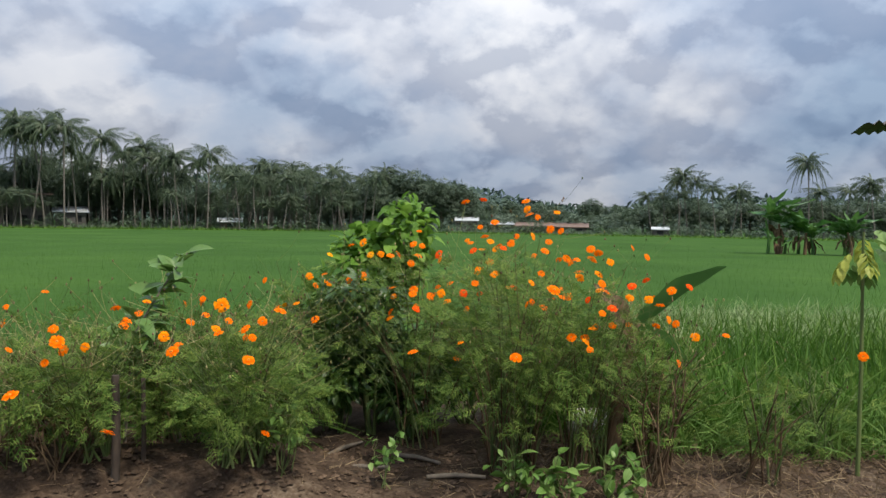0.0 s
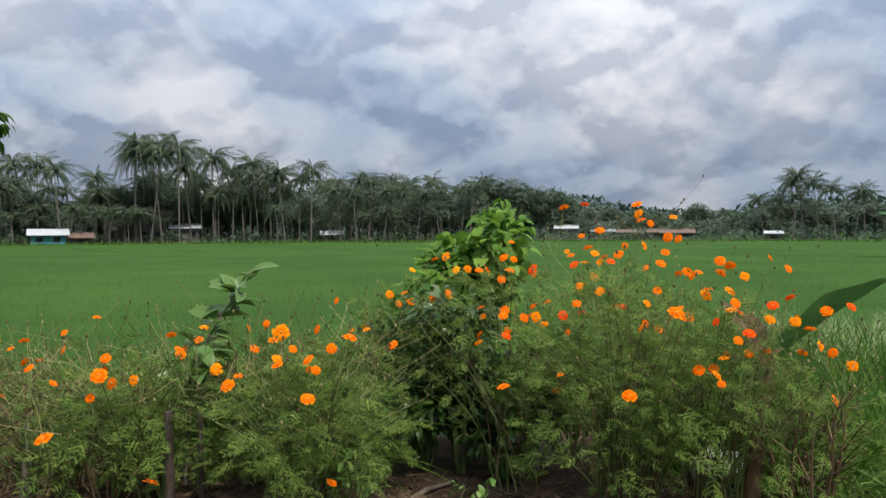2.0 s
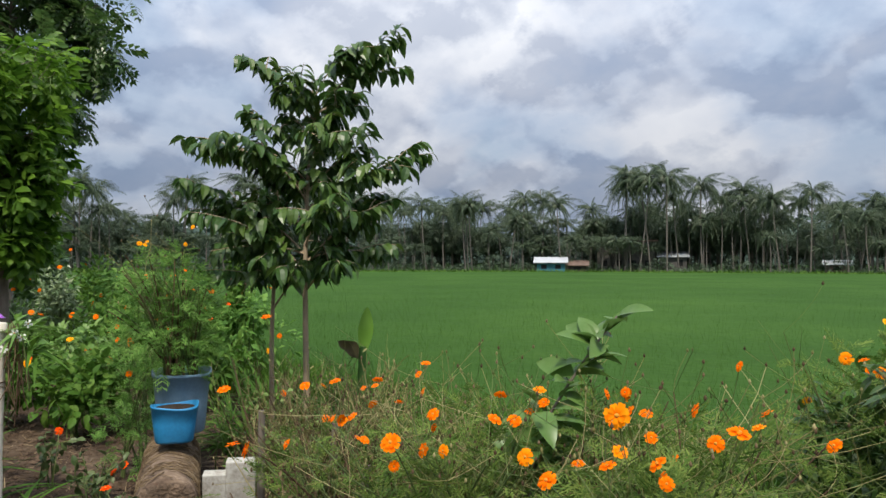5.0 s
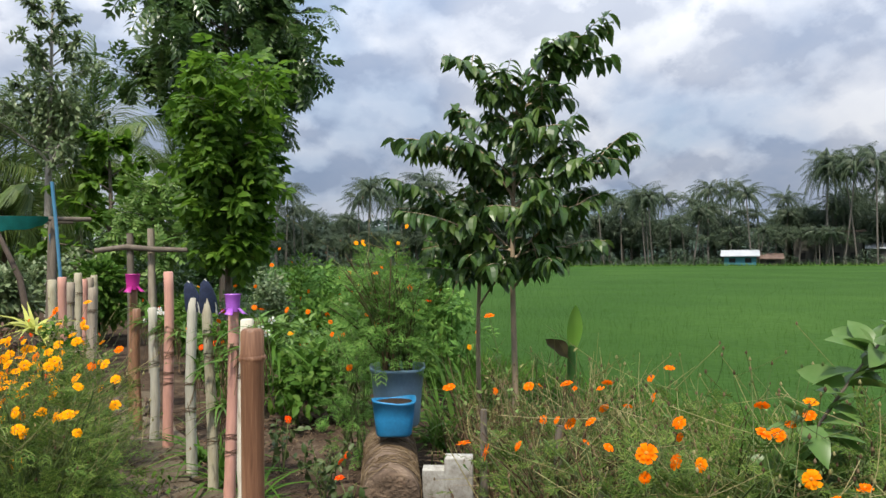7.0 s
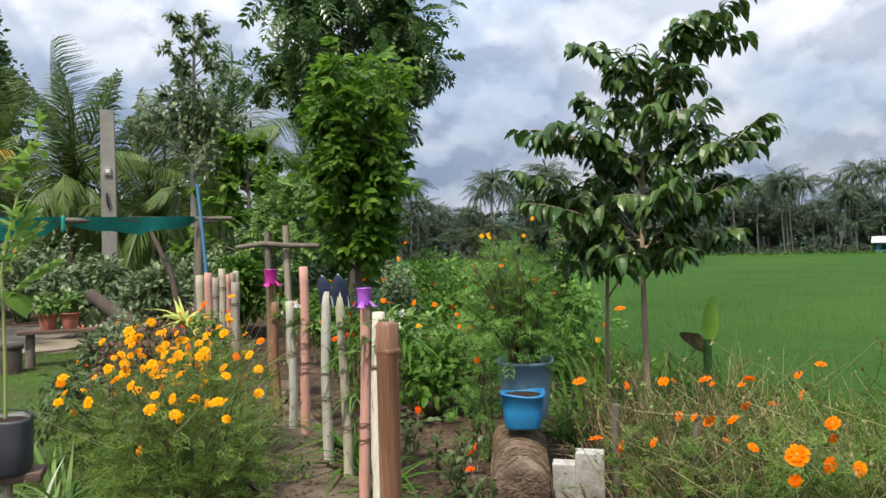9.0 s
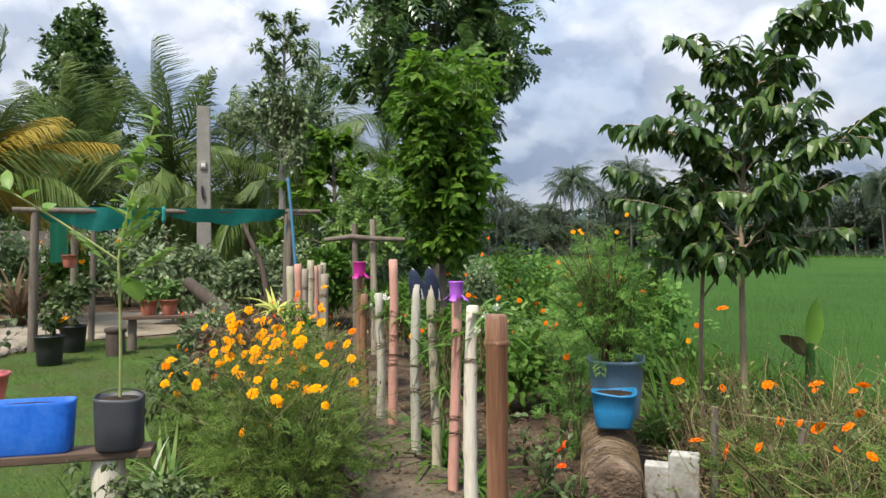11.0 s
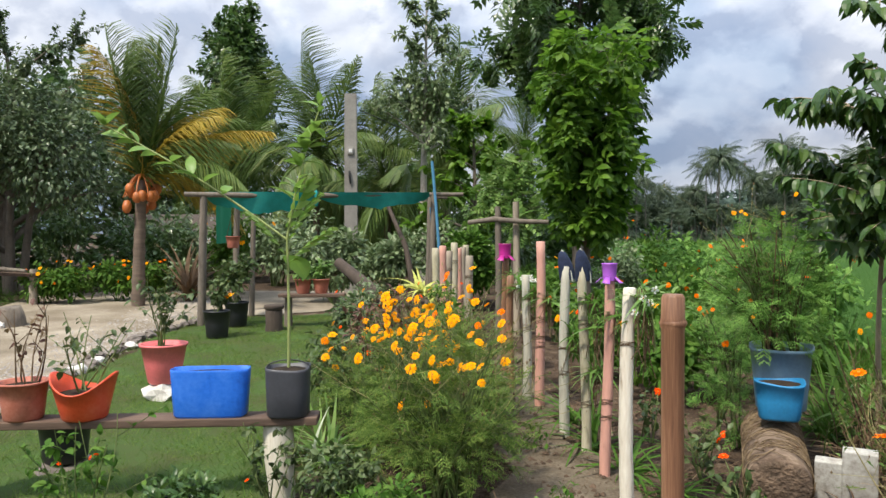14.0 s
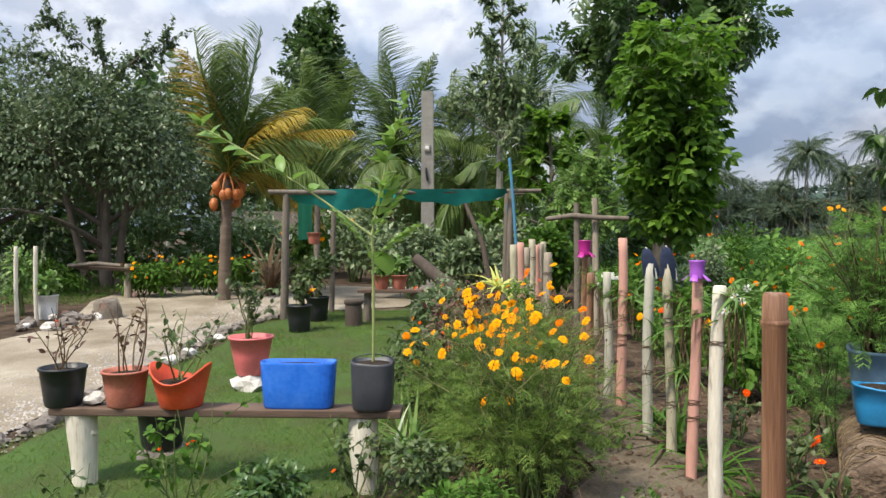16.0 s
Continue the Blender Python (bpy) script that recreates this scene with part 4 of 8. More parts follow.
def limb_tree(name, at, seed, height, trunk_r, limbs, label, category, leafproto, leafmat, bark, leaves, ls, spread, first=0.3, droop=0.2, twig=6, group="", lean=(0, 0), tilt=0.7, extra=None, taper=0.8, out=0.1, forks=()):
    """Tapered trunk, limbs, twigs, and leaves set along the twigs."""
    r = np.random.RandomState(seed)
    z0 = float(ground_z(at[0], at[1]))
    top = thing(name, Matrix.Translation((at[0], at[1], z0)), label, category, group)
    wood, lf = Geo(), Geo()
    t = np.linspace(0, 1, 10)
    tp = np.stack([lean[0] * t ** 1.4 + 0.03 * height * np.sin(t * 5 + seed) * t * 0.5, lean[1] * t ** 1.4 + 0.02 * height * np.sin(t * 4 + 2 * seed) * t * 0.5, height * t], -1)
    wood.tube(tp, trunk_r * (1.05 - t) ** 0.8 + 0.004, 8)
    for fx, fy, fh in forks:
        wood.tube(arc((0.3 * fx, 0.3 * fy, -0.1), (fx, fy, fh), 0, 8, (-0.08 * fx + 0.05, -0.05 * fy, 0)), np.linspace(trunk_r * 0.8, 0.03, 8), 8)
    P, W = [], []
    for i in range(limbs):
        q = first + (0.97 - first) * (i + r.rand()) / limbs
        b = np.array([np.interp(q, t, tp[:, k]) for k in range(3)])
        az = i * 2.4 + r.uniform(-0.4, 0.4)
        ln = spread * (1.15 - taper * (q - first) / (1 - first)) * r.uniform(0.7, 1.1)
        e = b + np.array([math.cos(az), math.sin(az), r.uniform(0.25, tilt)]) * ln
        lp = arc(b, e, -0.08 * ln, 6)
        wood.tube(lp, np.linspace(trunk_r * (1.1 - q) * 0.6 + 0.004, 0.003, 6), 5, 0, False)
        for j in range(twig):
            s = r.uniform(0.3, 1.0)
            tb = np.array([np.interp(s, np.linspace(0, 1, 6), lp[:, k]) for k in range(3)])
            d = (e - b) / ln * 0.6 + r.normal(0, 0.55, 3)
            te = tb + d * ln * 0.38 * r.uniform(0.6, 1.2)
            tw = arc(tb, te, 0.03 * ln, 4)
            wood.tube(tw, [0.005, 0.004, 0.003, 0.002], 3, 0, False)
            m = max(1, int(leaves / (limbs * twig)))
            u = r.uniform(out, 1.0, m)
            P.append(np.stack([np.interp(u, np.linspace(0, 1, 4), tw[:, k]) for k in range(3)], -1))
            W.append(np.tile((te - tb) / (np.linalg.norm(te - tb) + 1e-6), (m, 1)) * 0.5 + r.normal(0, 0.6, (m, 3)) + [0, 0, -droop])
    P, W = np.concatenate(P), np.concatenate(W)
    lf.stamp(leafproto, poses(P, W, ls * r.uniform(0.7, 1.25, len(P)), r.normal(0, 0.4, len(P))))
    if extra:
        fill = crown_geo(r, extra[0], extra[1], leafproto, ls, 14, fill=0.55).moved(Matrix.Translation((0, 0, extra[2])))
        lf.add(fill.v[0], fill.f[0][0])
    part("trunk", wood, bark, top)
    part("crown", lf, leafmat, top, smooth=False)
    return top


def fruit_tree(at, seed, height, trunk_r, limbs, reach, first, leaf, own=(), scale=1.0, label="slender young fruit tree with drooping dark glossy leaves"):
    """Thin trunk, arching limbs, and leaves hanging in two ranks along every twig.
    own: limbs of known form, (height, dx, dy, rise)."""
    r = np.random.RandomState(seed)
    top = thing("young_tree", Matrix.Translation((at[0], at[1], float(ground_z(*at)) + 1.45 * (1 - scale))) @ Matrix.Scale(scale, 4), label, "tree", "garden trees")
    wood, P, W, Z = Geo(), [], [], []
    t = np.linspace(0, 1, 10)
    tp = np.stack([0.03 * np.sin(t * 5 + seed) * t, 0.03 * np.sin(t * 4 + seed) * t, height * t], -1)
    wood.tube(np.vstack([[[0, 0, -0.3]], tp]), np.append(trunk_r * 1.1, trunk_r * (1.05 - t) ** 0.7 + 0.004), 9)

    def ranks(line, s0):
        d = np.diff(line, axis=0)
        ln = np.linalg.norm(d, axis=1).sum()
        n = max(4, int(ln * (1 - s0) / 0.024))
        u = s0 + (1 - s0) * (np.arange(n) + r.uniform(-0.2, 0.2, n)) / n
        k = np.linspace(0, 1, len(line))
        pos = np.stack([np.interp(u, k, line[:, i]) for i in range(3)], -1)
        run = (line[-1] - line[0]) / (np.linalg.norm(line[-1] - line[0]) + 1e-9)
        side = np.cross(run, [0, 0, 1]); side /= np.linalg.norm(side) + 1e-9
        sg = np.where(np.arange(n) % 2, 1.0, -1.0)[:, None]
        P.append(pos)
        W.append(run * 0.45 + side * sg * 0.75 + np.array([0, 0, -0.35]) + r.normal(0, 0.22, (n, 3)))
        Z.append(leaf * r.uniform(0.75, 1.15, n) * np.where(u > 0.93, 0.7, 1.0))

    rows = [(first + (0.97 - first) * (i + 0.5) / limbs, i * 2.4 + r.uniform(-0.3, 0.3), None) for i in range(limbs)]
    rows += [(h / height, 0, (dx, dy, dz)) for h, dx, dy, dz in own]
    for q, az, known in rows:
        b = np.array([np.interp(q, t, tp[:, k]) for k in range(3)])
        if known:
            e = b + np.array(known)
        else:
            ln = reach * (1.0 - 0.55 * (q - first) / (1 - first)) * r.uniform(0.6, 1.05)
            e = b + np.array([math.cos(az), math.sin(az), r.uniform(0.35, 0.8) * (0.5 + q)]) * ln
        ln = np.linalg.norm(e - b)
        lp = arc(b, e, -0.10 * ln, 8)
        lp[-1, 2] -= 0.03 * ln
        wood.tube(lp, np.linspace(trunk_r * (1.1 - q) * 0.5 + 0.004, 0.003, 8), 5, 0, False)
        ranks(lp, 0.3)
        for j in range(6 if ln > 0.4 else 3):
            s = r.uniform(0.25, 0.85)
            tb = np.array([np.interp(s, np.linspace(0, 1, 8), lp[:, k]) for k in range(3)])
            d = (e - b) / ln * 0.7 + np.array([r.normal(0, 0.55), r.normal(0, 0.55), r.uniform(-0.35, 0.35)])
            tw = arc(tb, tb + d * ln * r.uniform(0.3, 0.55), -0.04 * ln, 5)
            wood.tube(tw, np.linspace(0.005, 0.002, 5), 4, 0, False)
            ranks(tw, 0.15)
    ranks(tp[6:], 0.2)
    P, W, Z = np.concatenate(P), np.concatenate(W), np.concatenate(Z)
    part("trunk", wood, YOUNGBARK, top)
    part("crown", Geo().stamp(leaf_proto(4, 0.215, 0.6, 0.35, 0.5), poses(P, W, Z, r.normal(0, 0.3, len(P)))), GLOSSY, top, smooth=False)
    return top


fruit_tree((-3.65, 8.93), 3, 2.8, 0.023, 22, 0.78, 0.42, 0.150, ((1.85, 0.40, 0.68, 0.34), (2.0, -0.46, -0.72, 0.36), (2.5, 0.28, 0.44, 0.60), (2.5, -0.24, -0.36, 0.5), (1.45, 0.25, 0.5, 0.05), (1.5, -0.3, -0.45, 0.0), (1.4, 0.3, -0.3, -0.05), (1.6, -0.1, 0.4, -0.1)), 0.89)
fruit_tree((-4.15, 8.95), 4, 2.15, 0.019, 12, 0.68, 0.46, 0.15, ((1.5, -0.35, -0.6, 0.55), (1.3, 0.3, -0.4, 0.0)), 0.89)
limb_tree("leafy_tree", (-8.6, 8.15), 8, 3.6, 0.05, 28, "bushy young tree with bright green compound leaves", "tree", pinnate_proto(3, 0.1, 0.46, 0.35, 0.9, 0.25, 0.25), BRIGHT, BARK, 860, 0.34, 0.22, 0.38, 0.5, 5, "garden trees", tilt=0.5, taper=-2.1, out=0.2)
limb_tree("tall_tree", (-13.4, 9.2), 9, 7.6, 0.11, 24, "tall dark tree with compound leaves rising over the garden", "tree", pinnate_proto(5, 0.1, 0.36, 0.4, 0.9, 0.2, 0.22, segs=2), DARKTREE, BARK, 2200, 0.48, 1.85, 0.45, 0.4, 8, "garden trees", tilt=0.5, out=0.3)
# ---- shrubs, weeds and grass ----


def shrub(at, size, n, proto, mat, ls, label, category="shrub", name="shrub", seed=0, stems=7, z=None, lumps=8, flowers=(), droop=0.1, group="", low=0.35, stemmat=None, fill=0.4):
    """A rounded bush: stems from the foot, leaves over uneven lumps."""
    r = np.random.RandomState(seed)
    z = float(ground_z(*at)) if z is None else z
    top = thing(name, Matrix.Translation((at[0], at[1], z)), label, category, group)
    c = np.array([0, 0, size[2] * (low + 0.5 * (1 - low))])
    half = np.array([size[0], size[1], size[2] * 0.5 * (1 - low) * 1.05])
    lp = unit(r, lumps, -0.8, 1.0) * (r.rand(lumps, 1) ** 0.4) * half * 0.6
    rad = r.uniform(0.34, 0.55, lumps)
    pick = r.randint(lumps, size=n)
    u = unit(r, n)
    pos = c + lp[pick] + u * (rad[pick] * (fill + (1 - fill) * r.rand(n)))[:, None] * half
    way = u + r.normal(0, 0.5, u.shape) + [0, 0, -droop]
    st = Geo()
    for i in range(stems):
        e = c + lp[i % lumps] + r.normal(0, 0.15, 3) * half
        p = arc((0.05 * size[0] * r.normal(), 0.05 * size[1] * r.normal(), -0.02), e, 0, 5, 0.08 * np.array([r.normal() * size[0], r.normal() * size[1], 0]))
        st.tube(p, np.linspace(0.012, 0.003, 5) * max(0.45, size[2]), 4, 0, False)
    part("stem", st, stemmat or STEM, top)
    part("foliage", Geo().stamp(proto, poses(pos, way, ls * r.uniform(0.7, 1.3, n), r.normal(0, 0.5, n))), mat, top, smooth=False)
    for colour, k, fs in flowers:
        for _ in range(k):
            d = unit(r, 1, 0.0, 1.0)[0]
            p = c + d * half * r.uniform(0.85, 1.15)
            bloom(top, Vector(p) + Vector((at[0], at[1], z)), fs * r.uniform(0.8, 1.2), colour, (d[0] + 0.3, d[1] - 0.2, d[2] * 0.5 + 0.2), r)
    return top


def twig_plant(at, height, n, proto, mat, leaves, ls, label, seed, z=None, spread=0.35, name="rose_bush", category="rose bush", flowers=(), stemmat=DRYSTEM, group="", lean=(0, 0), r0=0.006):
    """A thin plant: a few forking canes with scattered leaves."""
    r = np.random.RandomState(seed)
    z = float(ground_z(*at)) if z is None else z
    top = thing(name, Matrix.Translation((at[0], at[1], z)), label, category, group)
    st, P, W, ends = Geo(), [], [], []
    for i in range(n):
        a = r.uniform(0, 6.28)
        e = np.array([spread * math.cos(a) * r.uniform(0.3, 1) + lean[0], spread * math.sin(a) * r.uniform(0.3, 1) + lean[1], height * r.uniform(0.6, 1)])
        p = arc((0.03 * r.normal(), 0.03 * r.normal(), -0.02), e, 0, 6, (r.normal() * 0.03, r.normal() * 0.03, 0))
        st.tube(p, np.linspace(r0, r0 * 0.35, 6), 4, 0, False)
        ends.append(e)
        for k in (2, 3, 4):
            q = p[k] + np.array([r.normal() * 0.5, r.normal() * 0.5, r.uniform(0.2, 0.9)]) * height * 0.3
            st.tube(arc(p[k], q, 0, 4), [r0 * 0.5, r0 * 0.45, r0 * 0.35, r0 * 0.25], 3, 0, False)
            ends.append(q)
            m = max(1, leaves // (3 * n))
            t = r.uniform(0.2, 1, (m, 1))
            P.append(p[k] * (1 - t) + q * t); W.append(r.normal(0, 0.7, (m, 3)) + [0, 0, -0.1])
    P, W = np.concatenate(P), np.concatenate(W)
    part("stem", st, stemmat, top)
    part("foliage", Geo().stamp(proto, poses(P, W, ls * r.uniform(0.6, 1.3, len(P)), r.normal(0, 0.5, len(P)))), mat, top, smooth=False)
    for colour, k, fs in flowers:
        for _ in range(k):
            e = ends[r.randint(len(ends))]
            bloom(top, Vector(e) + Vector((at[0], at[1], z)), fs, colour, (r.normal() * 0.5 + 0.3, r.normal() * 0.5 - 0.2, 0.7), r)
    return top


def tuft(at, height, n, mat, label, seed, wide=1.0, z=None, name="grass_tuft", category="grass", lean=0.9, group="", proto=None, split=False):
    r = np.random.RandomState(seed)
    z = float(ground_z(*at)) if z is None else z
    w = unit(r, n, 0.15, 1.0)
    w[:, :2] *= lean
    ln = height * r.uniform(0.55, 1.15, n)
    ps = poses(r.normal(0, 0.03, (n, 3)) * [1, 1, 0.2], w, ln, r.normal(0, 0.3, n), width=ln * wide)
    if split or n < 40:
        ob = thing(name, Matrix.Translation((at[0], at[1], z)), label, category, group)
        leaf_parts(ob, proto or blade_proto(5, 0.028, 0.65), ps, mat, "leaf", False)
        return ob
    g = Geo().stamp(proto or blade_proto(5, 0.028, 0.65), ps)
    ob = part(name, g, mat, smooth=False)
    ob.matrix_world = Matrix.Translation((at[0], at[1], z))
    return tagged(ob, label, category, group)


def area(x0, x1, y0, y1, skip=None):
    def place(r, n):
        x, y = r.uniform(x0, x1, n), r.uniform(y0, y1, n)
        if skip is not None:
            k = ~skip(x, y)
            x, y = x[k], y[k]
        return np.stack([x, y, ground_z(x, y)], -1)
    return place


# road, lawn, border
def patch(name, outline, mat, lift, label, category, step=0.25, rough=0.01):
    """A piece of ground inside an outline, laid a little over the soil."""
    bm = bmesh.new()
    bm.faces.new([bm.verts.new((x, y, 0)) for x, y in outline])
    xs, ys = [p[0] for p in outline], [p[1] for p in outline]
    for axis, lo, hi in ((0, min(xs), max(xs)), (1, min(ys), max(ys))):
        for q in np.arange(lo + step, hi, step):
            co, no = [0, 0, 0], [0, 0, 0]
            co[axis], no[axis] = q, 1
            bmesh.ops.bisect_plane(bm, geom=bm.verts[:] + bm.edges[:] + bm.faces[:], plane_co=co, plane_no=no)
    for vv in bm.verts:
        vv.co.z = float(ground_z(vv.co.x, vv.co.y)) + lift + rough * float(bumps(vv.co.x, vv.co.y, 1.9))
    me = bpy.data.meshes.new(name)
    bm.to_mesh(me); bm.free()
    me.materials.append(mat)
    for pg in me.polygons:
        pg.use_smooth = True
    return tagged(new(name, me), label, category, kind="structure")


patch("road", [(6, 2.35), (-4.6, 2.5), (-9.2, 2.45), (-10.8, 3.0), (-11.6, 5.2), (-14.6, 5.6), (-15.2, 1.0), (-14.6, -1.2), (-12.0, -0.9), (-9.3, 0.2), (-5, -0.6), (6, -0.8)], ROAD, 0.014, "pale dirt and gravel road with tyre tracks", "road", 0.6)
EDGE = [(x, float(np.interp(-x, [-5, 1.5, 3.6, 5.0, 6.0, 8.5, 11.2], [4.2, 4.75, 5.0, 5.15, 5.3, 5.6, 5.4])) + 0.10 * math.sin(x * 3.1) + 0.05 * math.sin(x * 8.7)) for x in np.arange(-11.2, 5.1, 0.3)]
ROADSIDE = [(x, float(np.interp(-x, [-5, 4.6, 9.2, 10.6], [2.72, 2.8, 2.78, 3.3])) + 0.06 * math.sin(x * 2.3) + 0.05 * math.sin(x * 6.1)) for x in np.arange(5.0, -10.7, -0.3)]
patch("lawn", ROADSIDE + EDGE, LAWN, 0.022, "short green lawn beside the road", "lawn", 0.5)


DRYPATH = plain_mat("dry_path_soil", [(0.3, (0.050, 0.037, 0.025)), (0.48, (0.100, 0.077, 0.053)), (0.62, (0.150, 0.120, 0.084)), (0.78, (0.24, 0.198, 0.145))], 2.6, 0.97, bump=1.0, fine=55, depth=0.03, spec=0.12)
patch("garden_path", [(x, 6.36 + 0.10 * math.sin(x * 2.7) + 0.05 * math.sin(x * 7.9)) for x in np.arange(-7.6, -0.9, 0.2)] + [(x, 7.02 + 0.10 * math.sin(x * 3.3 + 1) + 0.05 * math.sin(x * 9.1)) for x in np.arange(-1.0, -7.7, -0.2)], DRYPATH, 0.03, "trodden dry brown earth path beside the fence posts", "path", 0.16, 0.02)


def lawn_feet(r, n):
    x = -1.0 - 9.8 * r.rand(n) ** 0.9
    lim = np.interp(-x, [1.5, 3.6, 5.0, 6.0, 8.5, 11], [4.7, 5.0, 5.15, 5.3, 5.6, 5.4])
    y = 2.62 + 0.1 * np.sin(x * 2.3) + (lim + 0.14 * np.sin(x * 3.1) + 0.22 * np.abs(r.normal(0, 1, n)) - 2.7) * r.rand(n) ** 0.85
    keep = bumps(x * 1.3 + 2, y * 1.3, 2.3) + 0.35 * bumps(x, y, 7.0) + r.normal(0, 0.22, n) > -0.33
    x, y = x[keep], y[keep]
    return np.stack([x, y, ground_z(x, y) + 0.02], -1)


blades("lawn_grass", 120000, lawn_feet, (0.016, 0.062), TURF, "short lawn grass", "grass", 41, blade_proto(1, 0.05, 0.5), 0.9, 1.2)
def on_field(x0, x1, y0, y1, z0):
    def place(r, n):
        p = area(x0, x1, y0, y1)(r, n)
        p[:, 2] = np.maximum(p[:, 2], z0 - 0.4 * (p[:, 1] < 10.3))
        return p
    return place


blades("edge_grass", 9000, area(-9.0, -1.6, 4.85, 5.6), (0.03, 0.13), WEED, "loose grass between the lawn and the garden bed", "grass", 49, BLADE, 1.1, 1.4)
blades("tall_weeds", 26000, on_field(1.6, 9.0, 9.3, 14.0, -0.12), (0.28, 0.75), WEED, "dense tall green weeds at the field's edge", "weeds", 42, BLADE, 0.6, 1.0)
blades("soft_weeds", 12000, area(1.7, 5.0, 9.0, 11.6), (0.2, 0.55), leaf_mat("soft_weed", (0.07, 0.15, 0.025), (0.12, 0.23, 0.045), (0.22, 0.34, 0.09), 0.6, 0.4), "soft pale green weeds before the field", "weeds", 52, BLADE, 0.8, 0.8)
blades("weeds_by_trees", 22000, area(-9.5, -2.2, 9.7, 11.6), (0.15, 0.5), WEED, "green weeds and rank grass under the young trees", "weeds", 43, BLADE, 0.6, 1.0)
blades("grass_behind_flowers", 16000, area(-2.6, 1.9, 9.4, 11.4, lambda x, y: (x > -0.7) & (x < 1.2) & (y < 10.5)), (0.25, 0.6), WEED, "rank green grass behind the flower row", "grass", 44, BLADE, 0.45, 1.0)
blades("field_weeds", 14000, area(-24, -8, 8.6, 12.0), (0.15, 0.6), WEED, "rank weeds along the garden's edge", "weeds", 45, BLADE, 0.6, 1.3)
blades("dry_grass", 9000, area(1.2, 5.5, 7.0, 9.4), (0.06, 0.22), STRAW, "thin dry straw lying over the soil", "dry grass", 46, BLADE, 1.9, 0.8)
blades("soil_litter", 6000, area(-6, 1.3, 5.6, 9.2), (0.03, 0.12), STRAW, "bits of straw and dead leaf on the soil", "litter", 47, blade_proto(1, 0.07, 0.2), 3.0, 1.0)
blades("roadside_grass", 9000, area(-17.5, -11.5, -6.0, -0.9), (0.06, 0.22), WEED, "patchy grass under the old trees across the road", "grass", 54, BLADE, 0.9, 1.6)
blades("path_litter", 2600, area(-7.2, -1.1, 6.3, 7.2), (0.03, 0.09), DRYSTEM, "dead brown leaves and bits of stalk on the path", "litter", 53, blade_proto(1, 0.14, 0.35), 3.0, 1.0)
blades("cut_hay", 9000, on_field(3.0, 8.5, 12.4, 15.2, 0.12), (0.25, 0.5), leaf_mat("pale_hay", (0.10, 0.17, 0.05), (0.19, 0.28, 0.10), (0.36, 0.42, 0.22), 0.7, 0.2), "pale flattened grass stalks", "grass", 48, BLADE, 2.2, 0.9)

def gravel_feet(r, n):
    x = -2.0 - 12.0 * r.rand(n)
    y = 2.45 + 0.16 * r.normal(0, 1, n) - 0.9 * r.rand(n) ** 3
    return np.stack([x, y, ground_z(x, y) + 0.012], -1)


rg = np.random.RandomState(55)
gp = gravel_feet(rg, 5000)
chip = (np.array([[-1, -0.8, 0], [1, -0.6, 0], [0.8, 0.9, 0], [-0.7, 0.8, 0], [0.1, 0, 0.8]]) * 0.5, np.array([[0, 1, 4], [1, 2, 4], [2, 3, 4], [3, 0, 4]]))
tagged(part("gravel", Geo().stamp(chip, poses(gp, unit(rg, 5000, -0.1, 0.1), rg.uniform(0.012, 0.045, 5000))), plain_mat("gravel_chips", g3((0.27, 0.24, 0.21), 0.5, 1.8), 4, 0.9), smooth=False), "loose gravel along the road's edge", "gravel", kind="stuff")

def crumb_feet(r, n):
    x = np.concatenate([r.uniform(-7.5, -0.8, n // 2), r.uniform(-2.5, 3.5, n - n // 2)])
    y = np.concatenate([r.uniform(5.9, 8.4, n // 2), r.uniform(7.2, 9.0, n - n // 2)])
    return np.stack([x, y, ground_z(x, y) + 0.012 * np.clip(bumps(x, y, 1.6), -1, 1) + 0.006 + 0.026 * ((y > 6.36) & (y < 7.02) & (x < -1)) * (x > -7.6)], -1)


CRUMB = plain_mat("soil_crumb", g3((0.085, 0.058, 0.04), 0.45, 2.0), 3, 0.98, bump=0.8, fine=50, spec=0.1)
rg = np.random.RandomState(56)
tagged(part("soil_crumbs", Geo().stamp(chip, poses(crumb_feet(rg, 12000), unit(rg, 12000, -0.15, 0.15), 0.008 + 0.04 * rg.rand(12000) ** 3)), CRUMB, smooth=False), "loose crumbs and clods of brown soil", "soil crumbs", kind="stuff")
# ---- fence of posts ----
FENCE = "fence posts"


